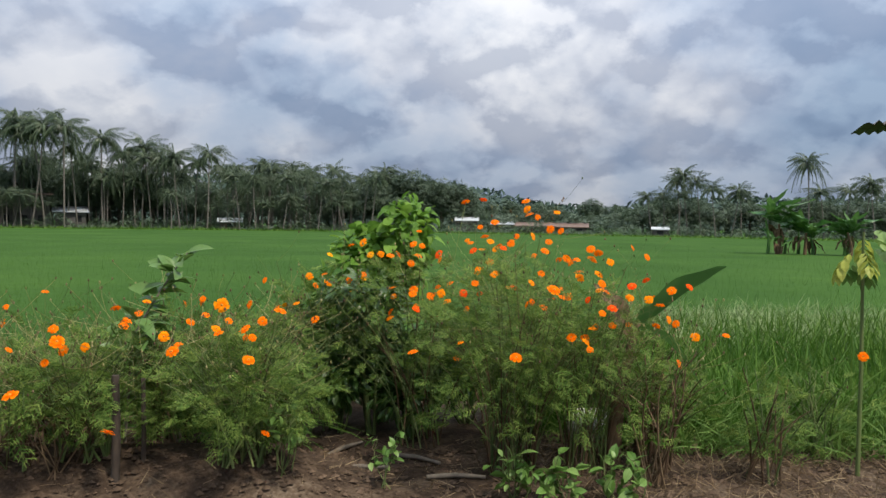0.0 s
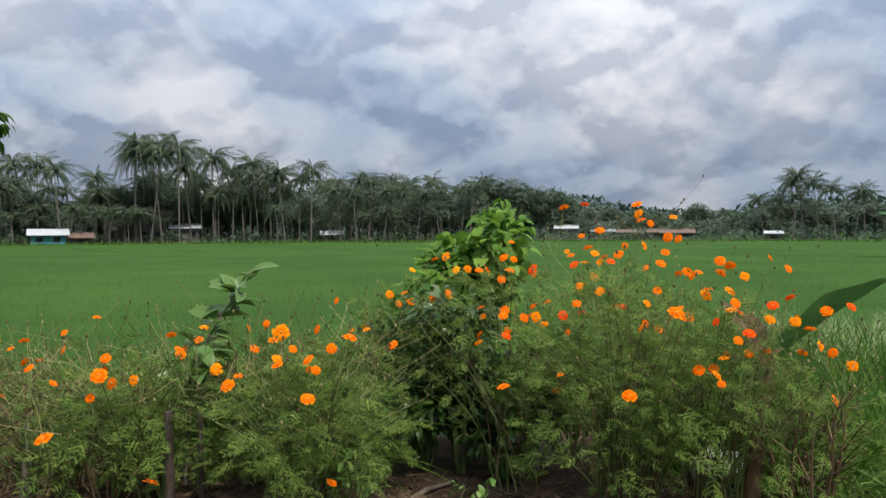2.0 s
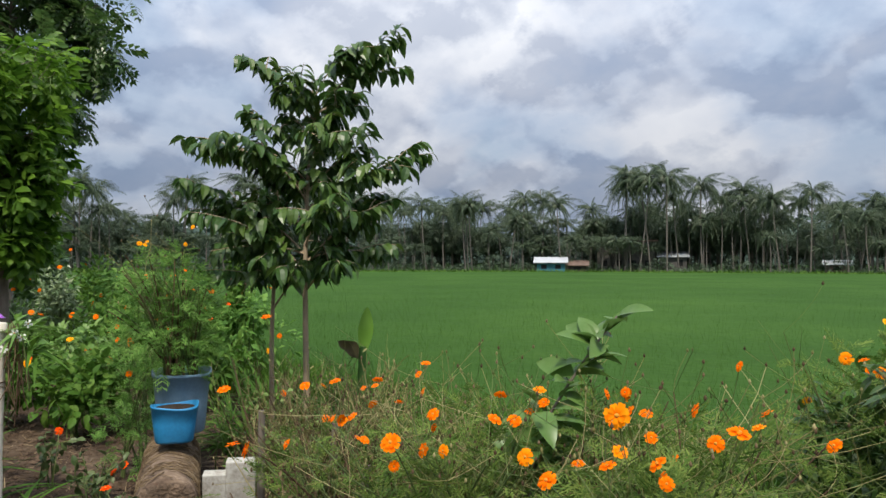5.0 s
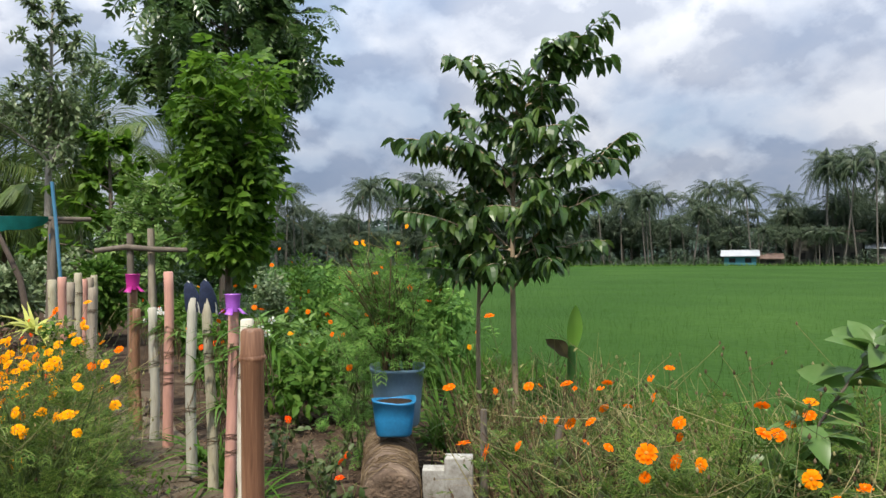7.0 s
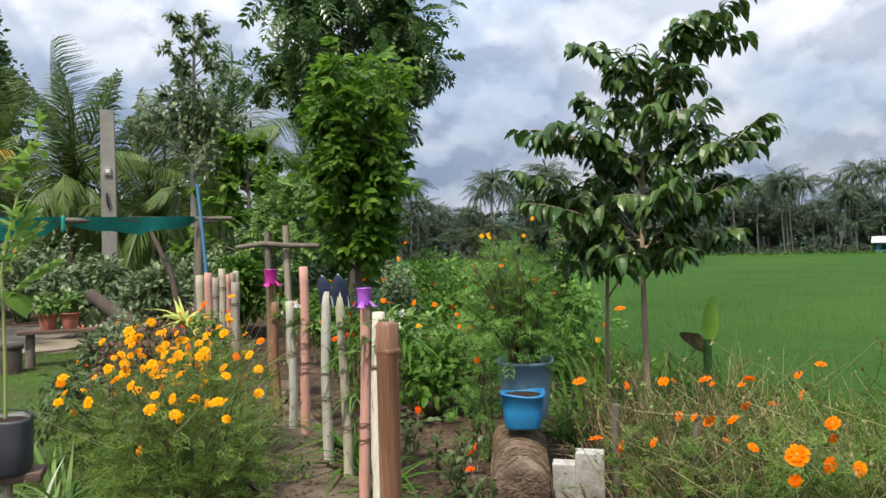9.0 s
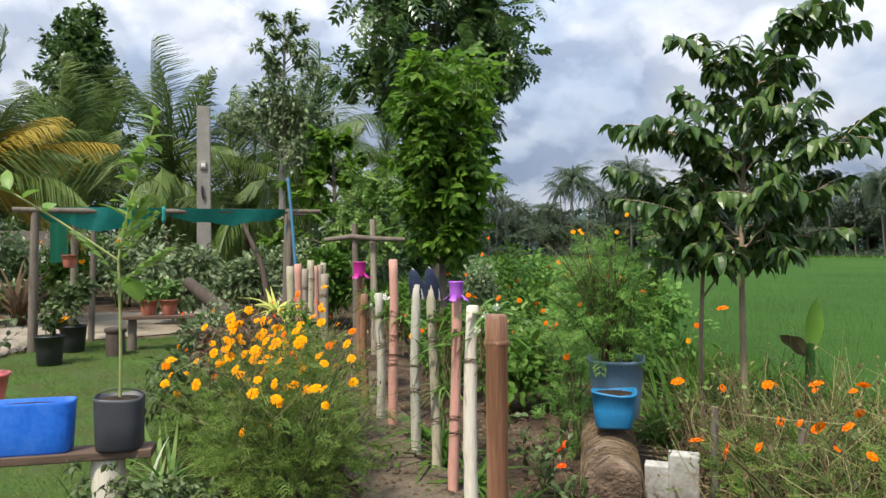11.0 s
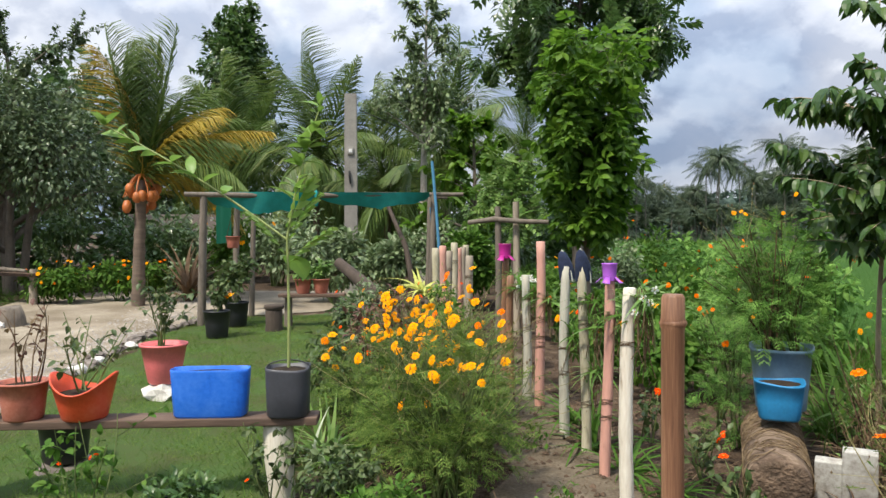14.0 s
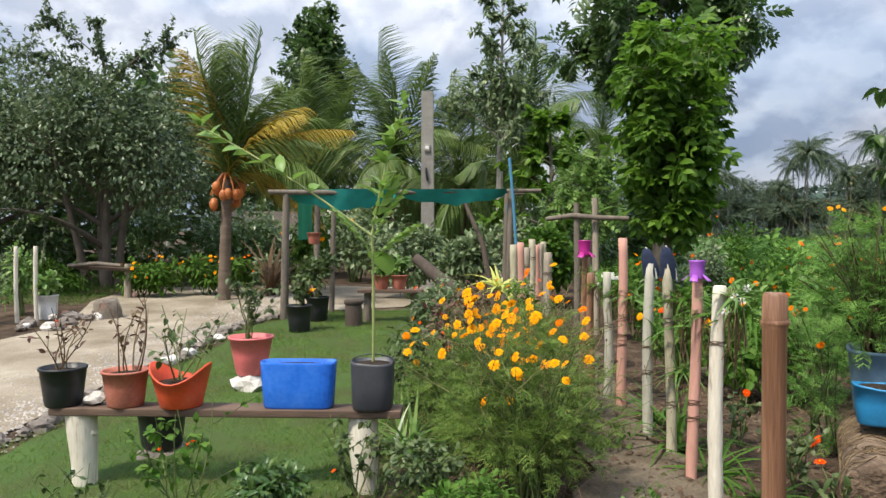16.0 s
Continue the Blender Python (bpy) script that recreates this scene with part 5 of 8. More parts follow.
def post(x, y, top, r, mat, label, lean=(0, 0), name="fence_post", bulge=0.0, seed=0, knots=0):
    z0 = float(ground_z(x, y))
    h = top - z0
    rg = np.random.RandomState(seed)
    ob = thing(name, Matrix.Translation((x, y, z0)), label, "post", FENCE)
    n = 14
    t = np.linspace(0, 1, n)
    p = np.stack([lean[0] * t + 0.008 * np.sin(4 * t + seed), lean[1] * t + 0.008 * np.sin(5 * t + 2 * seed), -0.15 + (h + 0.15) * t], -1)
    rad = r * (1.08 - 0.13 * t + bulge * np.sin(t * 9 + seed) * 0.1 + 0.03 * rg.normal(0, 1, n))
    g = Geo().tube(np.vstack([p, p[-1:] + [0, 0, 0.006]]), np.append(rad, rad[-1] * 0.82), 12)
    part("shaft", g, mat, ob)
    for k in range(knots):
        q = rg.uniform(0.35, 0.9)
        c = np.array([np.interp(q, t, p[:, i]) for i in range(3)])
        kg = Geo()
        for w in range(4):
            a = np.linspace(0, 2 * np.pi, 13)
            zz = c[2] + rg.normal(0, 0.012)
            kg.tube(np.stack([c[0] + (r * 1.03 + 0.002) * np.cos(a), c[1] + (r * 1.03 + 0.002) * np.sin(a), zz + 0.012 * np.sin(a + w)], -1), 0.0016, 4, 0, False)
        part("twine", kg, DRYSTEM, ob, "rough brown twine wound round the post")
    return ob


# split bamboo with its joint near the top
bp = thing("bamboo_post", Matrix.Translation((-1.35, 6.51, 0)), "thick reddish brown bamboo post with a joint at its top", "post", FENCE)
zz = np.array([-0.15, 0.15, 0.17, 0.19, 0.5, 0.9, 1.19, 1.205, 1.22, 1.272, 1.28])
part("culm", Geo().tube(np.stack([0.006 * np.sin(zz * 2), 0.004 * np.cos(zz * 3), zz], -1), [0.031, 0.030, 0.034, 0.030, 0.029, 0.0285, 0.029, 0.034, 0.030, 0.029, 0.024], 18), BAMBOO, bp)
part("joint", Geo().tube([(0.004, -0.003, 1.198), (0.004, -0.003, 1.206), (0.004, -0.003, 1.214)], [0.0315, 0.0355, 0.0315], 18), BAMBOO, bp, "raised bamboo joint")
post(-3.06, 6.92, 1.16, 0.034, PEELED, "pale peeled wooden fence post with dark knots", (0.01, 0.01), knots=1, seed=1)
post(-3.70, 7.0, 1.17, 0.031, PINKWOOD, "pinkish wooden fence post under a purple cut cup", (0, 0.02), knots=2, seed=2)
post(-4.13, 7.0, 1.22, 0.031, TANWOOD, "tan peeled fence post with a dark cloth cap", (0, -0.03), knots=2, seed=3)
post(-4.57, 6.95, 1.2, 0.034, GREENWOOD, "grey-green fence post with a dark cloth cap", (0, 0.01), knots=2, seed=4)
post(-5.31, 6.93, 1.36, 0.036, PINKWOOD, "tall pinkish wooden fence post bound with twine", (0, -0.01), knots=3, seed=5)
post(-5.52, 6.85, 1.08, 0.034, GREENWOOD, "grey-green weathered fence post", (0, 0.0), knots=2, seed=6)
post(-5.95, 6.78, 1.05, 0.034, BAMBOO, "brown wooden fence post", (0, 0), knots=1, seed=7)
post(-6.65, 6.83, 1.2, 0.036, BAMBOO, "brown fence post under a magenta cut cup", (0, 0), knots=1, seed=8)
for i, (x, y, t) in enumerate(((-7.4, 6.55, 1.18), (-8.11, 6.22, 1.25), (-8.4, 6.33, 1.27), (-8.75, 6.42, 1.2), (-9.09, 6.51, 1.30), (-9.4, 6.6, 1.22), (-9.68, 6.68, 1.23), (-10.1, 6.75, 1.25))):
    post(x, y, t, 0.045, (POSTWOOD, TANWOOD, PINKWOOD)[i % 3], "weathered wooden fence post farther along the row", (0.02 * (i % 3 - 1), 0), knots=1, seed=20 + i)
PURPLE = plain_mat("purple_plastic", g3((0.36, 0.10, 0.52), 0.85, 1.2), 6, 0.4, bump=0.1)
MAGENTA = plain_mat("magenta_plastic", g3((0.42, 0.02, 0.22), 0.85, 1.2), 6, 0.4, bump=0.1)
NAVY = plain_mat("navy_cloth", g3((0.012, 0.02, 0.05), 0.7, 1.5), 30, 0.9, bump=0.5)
PALEEDGE = plain_mat("pale_cloth_edge", g3((0.42, 0.42, 0.36)), 30, 0.9)


def cut_cup(x, y, z, mat, label, s=1.0):
    ob = thing("plastic_cup", pose(x, y, z, 0, 0, 20), label, "cup", "cut cups on posts")
    part("cup", Geo().lathe([(0.036 * s, -0.03 * s), (0.037 * s, 0.0), (0.042 * s, 0.06 * s), (0.045 * s, 0.065 * s), (0.040 * s, 0.058 * s), (0.034 * s, 0.0)], 20), mat, ob)
    for a in (0.4, 2.2, 4.0, 5.4):
        v = np.array([[0.035, -0.012, -0.01], [0.035, 0.012, -0.01], [0.075, 0.022, -0.045], [0.075, -0.022, -0.04]]) * s
        c, q = math.cos(a), math.sin(a)
        v = np.stack([v[:, 0] * c - v[:, 1] * q, v[:, 0] * q + v[:, 1] * c, v[:, 2]], -1)
        part("flap", Geo().add(np.vstack([v, v + [0, 0, 0.002]]), [[0, 1, 2, 3], [7, 6, 5, 4], [0, 3, 7, 4], [1, 5, 6, 2], [3, 2, 6, 7], [0, 4, 5, 1]]), mat, ob, "cut and folded plastic flap")


cut_cup(-3.70, 7.02, 1.19, PURPLE, "purple plastic cup with cut flaps set upside down on a post", 1.05)
cut_cup(-6.65, 6.83, 1.23, MAGENTA, "magenta plastic cup with cut flaps set on a post", 1.5)
for x, y, z, a in ((-4.13, 6.97, 1.22, 10), (-4.57, 6.96, 1.2, -20)):
    ob = thing("cloth_cap", pose(x, y, z, 0, 8, a), "dark navy cloth cap with a pale edge pulled over a post", "cloth cap", "cloth caps on posts")
    part("cloth", Geo().tube([(0, 0.012, -0.09), (0, 0.008, -0.05), (0, 0, 0.0), (0, -0.012, 0.05), (0, -0.022, 0.095), (0, -0.026, 0.11)], [0.052, 0.054, 0.049, 0.040, 0.024, 0.005], 14).moved(Matrix.Diagonal((0.75, 1.05, 1, 1))), NAVY, ob)
    part("edge", Geo().tube([(0.03, 0.05, -0.1), (0.028, 0.042, -0.05), (0.02, 0.026, 0.02), (0.01, 0.0, 0.08), (0, -0.026, 0.115)], [0.006] * 5, 6), PALEEDGE, ob, "pale cloth edging")
# rustic rail beyond the posts
rail = thing("rustic_rail", pose(-8.8, 7.2, float(ground_z(-8.8, 7.2))), "rustic rail of crooked branches on two posts", "fence rail")
part("rail", Geo().tube([(-0.25, -0.5, 1.46), (0, -0.2, 1.5), (0.1, 0.1, 1.47), (0.25, 0.45, 1.46)], [0.03, 0.035, 0.033, 0.028], 9), BARK, rail)
part("rail_post", Geo().tube([(-0.02, -0.14, -0.1), (0, -0.14, 0.8), (-0.03, -0.15, 1.66)], [0.045, 0.042, 0.038], 9), BARK, rail)
part("rail_post", Geo().tube([(-0.02, 0.1, -0.1), (0, 0.09, 0.8), (-0.02, 0.08, 1.72)], [0.05, 0.046, 0.04], 9), POSTWOOD, rail)

# ---- log, tubs, block ----
LOGM = plain_mat("log_fibre", [(0.3, (0.035, 0.022, 0.014)), (0.48, (0.10, 0.066, 0.044)), (0.62, (0.20, 0.14, 0.095)), (0.8, (0.40, 0.31, 0.22))], 3.0, 0.95, bump=1.0, fine=16, stretch=(6, 1.6, 1.6), depth=0.03)
LOGEND = plain_mat("log_end", g3((0.11, 0.075, 0.05), 0.4, 2.0), 12, 0.98, bump=1.0, fine=50, depth=0.03)
BLUE = plain_mat("blue_plastic", g3((0.018, 0.20, 0.42), 0.7, 1.25), 6, 0.5, bump=0.12)
PALEBLUE = plain_mat("faded_blue_plastic", g3((0.17, 0.27, 0.36), 0.75, 1.25), 5, 0.5, bump=0.1)
WHITEB = plain_mat("white_foam", [(0.3, (0.42, 0.41, 0.38)), (0.5, (0.66, 0.66, 0.63)), (0.75, (0.78, 0.78, 0.76))], 6, 0.85, bump=0.3)
lg = thing("palm_log", look((-3.12, 7.73, 0.16), (-3.75, 8.02, 0.2)) @ Matrix.Rotation(radians(90), 4, "Y") @ Matrix.Diagonal((1.45, 0.86, 0.94, 1)), "cut coconut palm log with shaggy fibre lying on the soil", "log")
lr = np.array([0.14, 0.165, 0.172, 0.17, 0.178, 0.172, 0.178, 0.16])
lx = np.array([-0.005, 0.0, 0.08, 0.2, 0.33, 0.45, 0.6, 0.66])
part("trunk", Geo().tube(np.stack([lx, 0.008 * np.sin(lx * 9), 0 * lx], -1), lr, 22, 0, False), LOGM, lg)
part("cut_end", Geo().lathe([(0.001, -0.012), (0.05, -0.018), (0.09, -0.006), (0.125, -0.016), (0.15, -0.004), (0.165, 0.0)], 22).moved(pose(-0.006, 0, 0, 0, 90, 0)), LOGEND, lg, "dark rough cut end")
fb = Geo()
rg = np.random.RandomState(5)
for i in range(260):
    a, x = rg.uniform(0, 6.28), rg.uniform(0.0, 0.6)
    sw = rg.uniform(0.1, 0.5)
    p = np.array([[x + 0.01 * k * rg.uniform(-1, 1), (0.178 + 0.006 * rg.rand()) * math.cos(a + sw * k), (0.178 + 0.006 * rg.rand()) * math.sin(a + sw * k)] for k in range(6)])
    fb.tube(p, rg.uniform(0.0012, 0.0034), 3, 0, False)
part("fibre", fb, STRAW, lg, "loose pale fibres")


POTSOIL = plain_mat("potting_soil", g3((0.028, 0.020, 0.014), 0.5, 1.8), 30, 0.95, bump=1.0, fine=90, spec=0.15)


def tub_open(name, m, r0, r1, h, mat, label, category, soil=0.75, dip=0.0, group="", wall=0.005, n=28, square=0.0, lip=0.006, front=0.0, inner=None):
    """An open container with thickness, its rim cut in a dip, and soil inside."""
    ob = thing(name, m, label, category, group)
    a = np.arange(n) * 2 * np.pi / n
    sq = 1 / np.maximum(np.abs(np.cos(a)) ** (2 + square) + np.abs(np.sin(a)) ** (2 + square), 1e-3) ** (1 / (2 + square)) if square else np.ones(n)
    rim = h - dip * np.cos(a - 0.4) ** 2 - front * np.clip(np.cos(a) * 1.8 + 0.3, 0, 1)
    prof = [(r0 * 0.0 + 0.001, 0.0, 0), (r0 * 0.93, 0.0, 0), (r0, 0.012, 0), (r0 + (r1 - r0) * 0.5, 0.5, 1), (r1, 0.94, 1), (r1 + lip, 0.945, 1), (r1 + lip, 1.0, 1), (r1 - wall, 1.0, 1), (r0 + (r1 - r0) * 0.5 - wall, 0.5, 1), (r0 - wall, 0.05, 1), (0.001, 0.05, 1)]
    v = np.array([[[r * q * math.cos(t), r * q * math.sin(t), z if not rel else z * rm] for t, q, rm in zip(a, sq, rim)] for r, z, rel in prof])
    i, j = np.meshgrid(np.arange(len(prof) - 1), np.arange(n), indexing="ij")
    j2 = (j + 1) % n
    q = np.stack([i * n + j, i * n + j2, (i + 1) * n + j2, (i + 1) * n + j], -1)
    g = Geo().add(v.reshape(-1, 3), q[:6].reshape(-1, 4))
    g.f.append((q[6:].reshape(-1, 4), 1 if inner else 0))
    part("shell", g, [mat, inner] if inner else mat, ob)
    rs = (r0 + (r1 - r0) * soil) - wall - 0.002
    part("potting_soil", Geo().lathe([(0.001, h * soil * 0.9 + 0.012), (rs * 0.6, h * soil * 0.9 + 0.006), (rs * 0.985 * (0.9 if square else 1), h * soil * 0.9)], n), POTSOIL, ob, "dark potting soil")
    return ob


tub_open("plastic_tub", pose(-3.54, 7.95, 0.385, 0, -2, -26), 0.108, 0.132, 0.22, BLUE, "bright blue plastic tub cut open on a palm log", "tub", 1.0, 0.02, lip=0.002, square=2.0)
tub_open("plastic_bucket", pose(-3.84, 8.12, 0.36, 0, -3, -26), 0.142, 0.175, 0.40, PALEBLUE, "faded pale blue bucket on a palm log", "bucket", 0.8, 0.0, front=0.03, lip=0.008)
bk = part("foam_block", Geo().box((-0.04, -0.15, 0), (0.04, -0.02, 0.34), 0, 0.008).box((-0.04, -0.022, 0), (0.042, 0.14, 0.41), 0, 0.008), plain_mat("grimy_foam", [(0.3, (0.16, 0.14, 0.11)), (0.46, (0.30, 0.28, 0.245)), (0.62, (0.44, 0.43, 0.39)), (0.8, (0.54, 0.53, 0.50))], 9, 0.9, bump=0.6, fine=60))
bk.matrix_world = pose(-3.2, 8.14, -0.09, 0, 7, -34)
tagged(bk, "white stepped foam block stuck in the soil", "block")
tuft((-3.04, 8.06), 0.30, 24, DRYSTEM, "dark spiky dead leaves before the white block", 61, 1.6, name="spiky_plant", category="plant")
st_tub = cosmos((-3.74, 8.12), 1.04, 0.32, 44, 780, 5, 51, ("yellow", "orange"), (), "feathery green marigold bush growing from a pale blue bucket", 0.02, 0.125, 0.12, lean=(-0.06, -0.12), bare=0.3, leafmat=MARIGOLD, buds=0.3, name="marigold_bush", category="marigold", group="marigold bushes")
for o in (st_tub,):
    o.matrix_world = Matrix.Translation((-3.84, 8.12, 0.62))
cosmos((-4.3, 8.0), 0.75, 0.2, 10, 150, 1, 52, ("orange",), (), "feathery green marigold bush in the soil", 0.025, 0.125, 0.1, leafmat=MARIGOLD, buds=0.2, name="marigold_bush", category="marigold", group="marigold bushes")
cosmos((-5.5, 8.5), 1.0, 0.42, 26, 560, 5, 53, ("orange",), (), "feathery green marigold bush in the soil", 0.025, 0.125, 0.1, leafmat=MARIGOLD, buds=0.2, name="marigold_bush", category="marigold", group="marigold bushes")
# ---- bench with pots ----
PLANK = plain_mat("bench_plank", g3((0.10, 0.062, 0.042), 0.6, 1.7), 6, 0.85, bump=0.6, fine=30, stretch=(3, 0.3, 3))
bz = 0.46
bn = thing("plank_bench", pose(-3.5, 4.42, 0), "low bench of one dark plank on two peeled tree trunks", "bench")
part("plank", Geo().box((-0.085, -0.99, bz - 0.042), (0.085, 0.95, bz), 0, 0.006), PLANK, bn)
for yy, sd in ((-0.84, 1), (0.745, 2)):
    t = np.linspace(-0.12, bz - 0.042, 9)
    part("leg", Geo().tube(np.stack([0.01 * np.sin(5 * t + sd), yy + 0.012 * np.sin(7 * t + sd), t], -1), 0.068 * (1.1 - 0.12 * np.sin(t * 9 + sd)), 14).tube([(0.02, yy + 0.05 * (1 if sd == 1 else -1), 0.3), (0.03, yy + 0.085 * (1 if sd == 1 else -1), 0.32)], [0.022, 0.016], 8), PEELED, bn, "pale peeled trunk with a knot")
BLACKP = plain_mat("black_plastic", g3((0.015, 0.016, 0.018), 0.7, 1.6), 8, 0.45, bump=0.1)
TERRA = plain_mat("terracotta_plastic", [(0.3, (0.24, 0.075, 0.05)), (0.5, (0.40, 0.12, 0.075)), (0.74, (0.50, 0.20, 0.14))], 9, 0.6, bump=0.25)
REDP = plain_mat("red_plastic", [(0.3, (0.50, 0.05, 0.02)), (0.5, (0.68, 0.075, 0.022)), (0.74, (0.72, 0.13, 0.06))], 7, 0.45, bump=0.15)
PINKP = plain_mat("pink_plastic", g3((0.66, 0.15, 0.15), 0.8, 1.2), 6, 0.5, bump=0.1)
ROYAL = plain_mat("royal_blue_plastic", [(0.3, (0.008, 0.08, 0.42)), (0.5, (0.016, 0.14, 0.62)), (0.74, (0.05, 0.20, 0.70))], 9, 0.42, bump=0.25, fine=40)
GREYP = plain_mat("dark_grey_plastic", g3((0.045, 0.046, 0.055), 0.8, 1.4), 6, 0.5, bump=0.1)
POTS = "potted plants"
tub_open("nursery_pot", pose(-3.5, 3.47, bz), 0.098, 0.122, 0.215, BLACKP, "black plastic nursery pot on the plank bench", "plant pot", 0.97, 0, POTS)
tub_open("nursery_pot", pose(-3.5, 3.825, bz), 0.098, 0.12, 0.2, TERRA, "terracotta-coloured plastic pot on the plank bench", "plant pot", 0.97, 0, POTS, lip=0.008)
tub_open("cut_bucket", pose(-3.5, 4.14, bz, 0, 0, -23), 0.115, 0.165, 0.245, REDP, "red plastic bucket with a scooped rim on the plank bench", "plant pot", 0.6, 0.095, POTS, lip=0.002)
tub_open("cut_container", pose(-3.5, 4.80, bz, 0, 0, 0) @ Matrix.Diagonal((0.36, 1, 1, 1)), 0.19, 0.205, 0.255, ROYAL, "wide royal blue cut container on the plank bench", "plant pot", 1.02, 0.0, POTS, square=3.0, lip=0.0, n=40)
p5 = tub_open("cut_jug", pose(-3.5, 5.21, bz), 0.108, 0.115, 0.265, GREYP, "dark grey cut jug holding a tall thin sapling", "plant pot", 1.02, 0.01, POTS, square=2.0, lip=0.0, n=36)
part("wire_handle", Geo().tube(np.stack([0 * np.linspace(0, 1, 9), 0.118 * np.cos(np.linspace(0, np.pi, 9)), 0.25 + 0.045 * np.sin(np.linspace(0, np.pi, 9))], -1), 0.004, 5), BLACKP, p5, "black wire handle")
ob = tub_open("nursery_pot", pose(-4.12, 3.76, 0.05), 0.125, 0.15, 0.25, BLACKP, "large black plastic nursery pot standing on the lawn", "plant pot", 0.97, 0, POTS)
tub_open("nursery_pot", pose(-5.82, 3.82, 0.18), 0.13, 0.185, 0.33, PINKP, "faded pink ribbed plastic pot on a white stone", "plant pot", 0.97, 0, POTS, lip=0.012)
tub_open("nursery_pot", pose(-8.84, 3.52, 0.13), 0.13, 0.16, 0.34, BLACKP, "black nursery pot with a yellow flower on the lawn", "plant pot", 0.97, 0, POTS)
tub_open("nursery_pot", pose(-9.77, 3.56, 0.15), 0.13, 0.16, 0.34, BLACKP, "black nursery pot with a leafy bush on the lawn", "plant pot", 0.97, 0, POTS)
for y0 in (4.47, 4.72):
    tub_open("small_pot", pose(-9.73, y0, 0.6), 0.08, 0.115, 0.2, TERRA, "small terracotta-coloured pot on a low stand", "plant pot", 0.97, 0, POTS)
stand = thing("low_stand", pose(-9.73, 4.6, float(ground_z(-9.73, 4.6))), "low rough stand of one board on two posts", "plant stand")
part("board", Geo().box((-0.13, -0.45, 0.43), (0.13, 0.45, 0.475), 0, 0.005), PLANK, stand)
for q in (-0.33, 0.33):
    part("leg", Geo().tube([(0, q, -0.1), (0.005, q, 0.2), (0, q + 0.005, 0.43)], [0.06, 0.055, 0.05], 10), BARK, stand)
st = part("stump_stool", Geo().tube([(0, 0, -0.05), (0, 0, 0.1), (0.01, 0, 0.28), (0.01, 0, 0.30)], [0.13, 0.11, 0.115, 0.10], 14).tube([(0, 0, 0.3), (0, 0, 0.33), (0, 0, 0.36), (0, 0, 0.365)], [0.12, 0.135, 0.13, 0.10], 14), DARKBARK)
st.matrix_world = pose(-9.4, 4.13, float(ground_z(-9.4, 4.13)))
tagged(st, "dark stump with a wider top standing on the lawn", "stump")


def rock(at, s, mat, label, seed, group="stones by the road", flat=0.6, category="stone", name="stone"):
    r = np.random.RandomState(seed)
    bm = bmesh.new()
    bmesh.ops.create_icosphere(bm, subdivisions=2, radius=1)
    o = r.uniform(0, 50, 3)
    for vv in bm.verts:
        k = 1 + 0.5 * noise.noise(vv.co * 1.4 + Vector(o)) + 0.42 * noise.noise(vv.co * 3.2 + Vector(o))
        vv.co = Vector((vv.co.x * s * k * r.uniform(0.98, 1.02), vv.co.y * s * k * 0.8, vv.co.z * s * k * flat))
    me = bpy.data.meshes.new(name)
    bm.to_mesh(me); bm.free()
    me.materials.append(mat)
    for pg in me.polygons:
        pg.use_smooth = False
    ob = new(name, me)
    ob.matrix_world = pose(*at, 0, 0, r.uniform(0, 360))
    return tagged(ob, label, category, group)


STONE = plain_mat("dark_stone", g3((0.15, 0.125, 0.105), 0.6, 1.7), 5, 0.9, bump=0.8, fine=30)
WSTONE = plain_mat("white_stone", [(0.3, (0.20, 0.17, 0.145)), (0.46, (0.48, 0.45, 0.40)), (0.75, (0.72, 0.70, 0.66))], 9, 0.9, bump=0.8, fine=40)
rock((-5.82, 3.82, 0.1), 0.19, WSTONE, "white stone under the pink pot", 1, "", 0.5)
rock((-4.12, 3.76, 0.015), 0.2, STONE, "flat grey stone under the black pot", 2, "", 0.22)
rock((-3.5, 3.65, bz + 0.035), 0.06, WSTONE, "pale pinkish stone on the plank bench", 3, "stones on the bench")
rock((-3.53, 3.605, bz + 0.02), 0.038, WSTONE, "pale pinkish stone on the plank bench", 4, "stones on the bench")
# a rock shape stands in for a white sack here
rock((1.56, 9.3, 0.1), 0.15, WSTONE, "white sack among the stems, shaped as a stone", 5, "", 0.8)
rg = np.random.RandomState(8)
for i in range(44):
    x = -2.6 - 7.6 * i / 43 + rg.uniform(-0.05, 0.05)
    y = np.interp(-x, [2.6, 4.6, 9.2, 10.6], [2.58, 2.66, 2.62, 3.1]) + rg.uniform(-0.08, 0.08)
    w = rg.rand() < 0.1
    rock((x, y, float(ground_z(x, y)) + 0.035), rg.uniform(0.05, 0.11), WSTONE if w else STONE, "white stone edging the road" if w else "dark rough stone edging the road", 100 + i)
for i in range(16):
    x, y = -10.4 + 1.6 * rg.rand(), -0.35 + 0.7 * rg.rand()
    w = rg.rand() < 0.4
    rock((x, y, float(ground_z(x, y)) + 0.05), rg.uniform(0.06, 0.14), WSTONE if w else STONE, "white stone in the roadside bed" if w else "brown stone in the roadside bed", 200 + i)
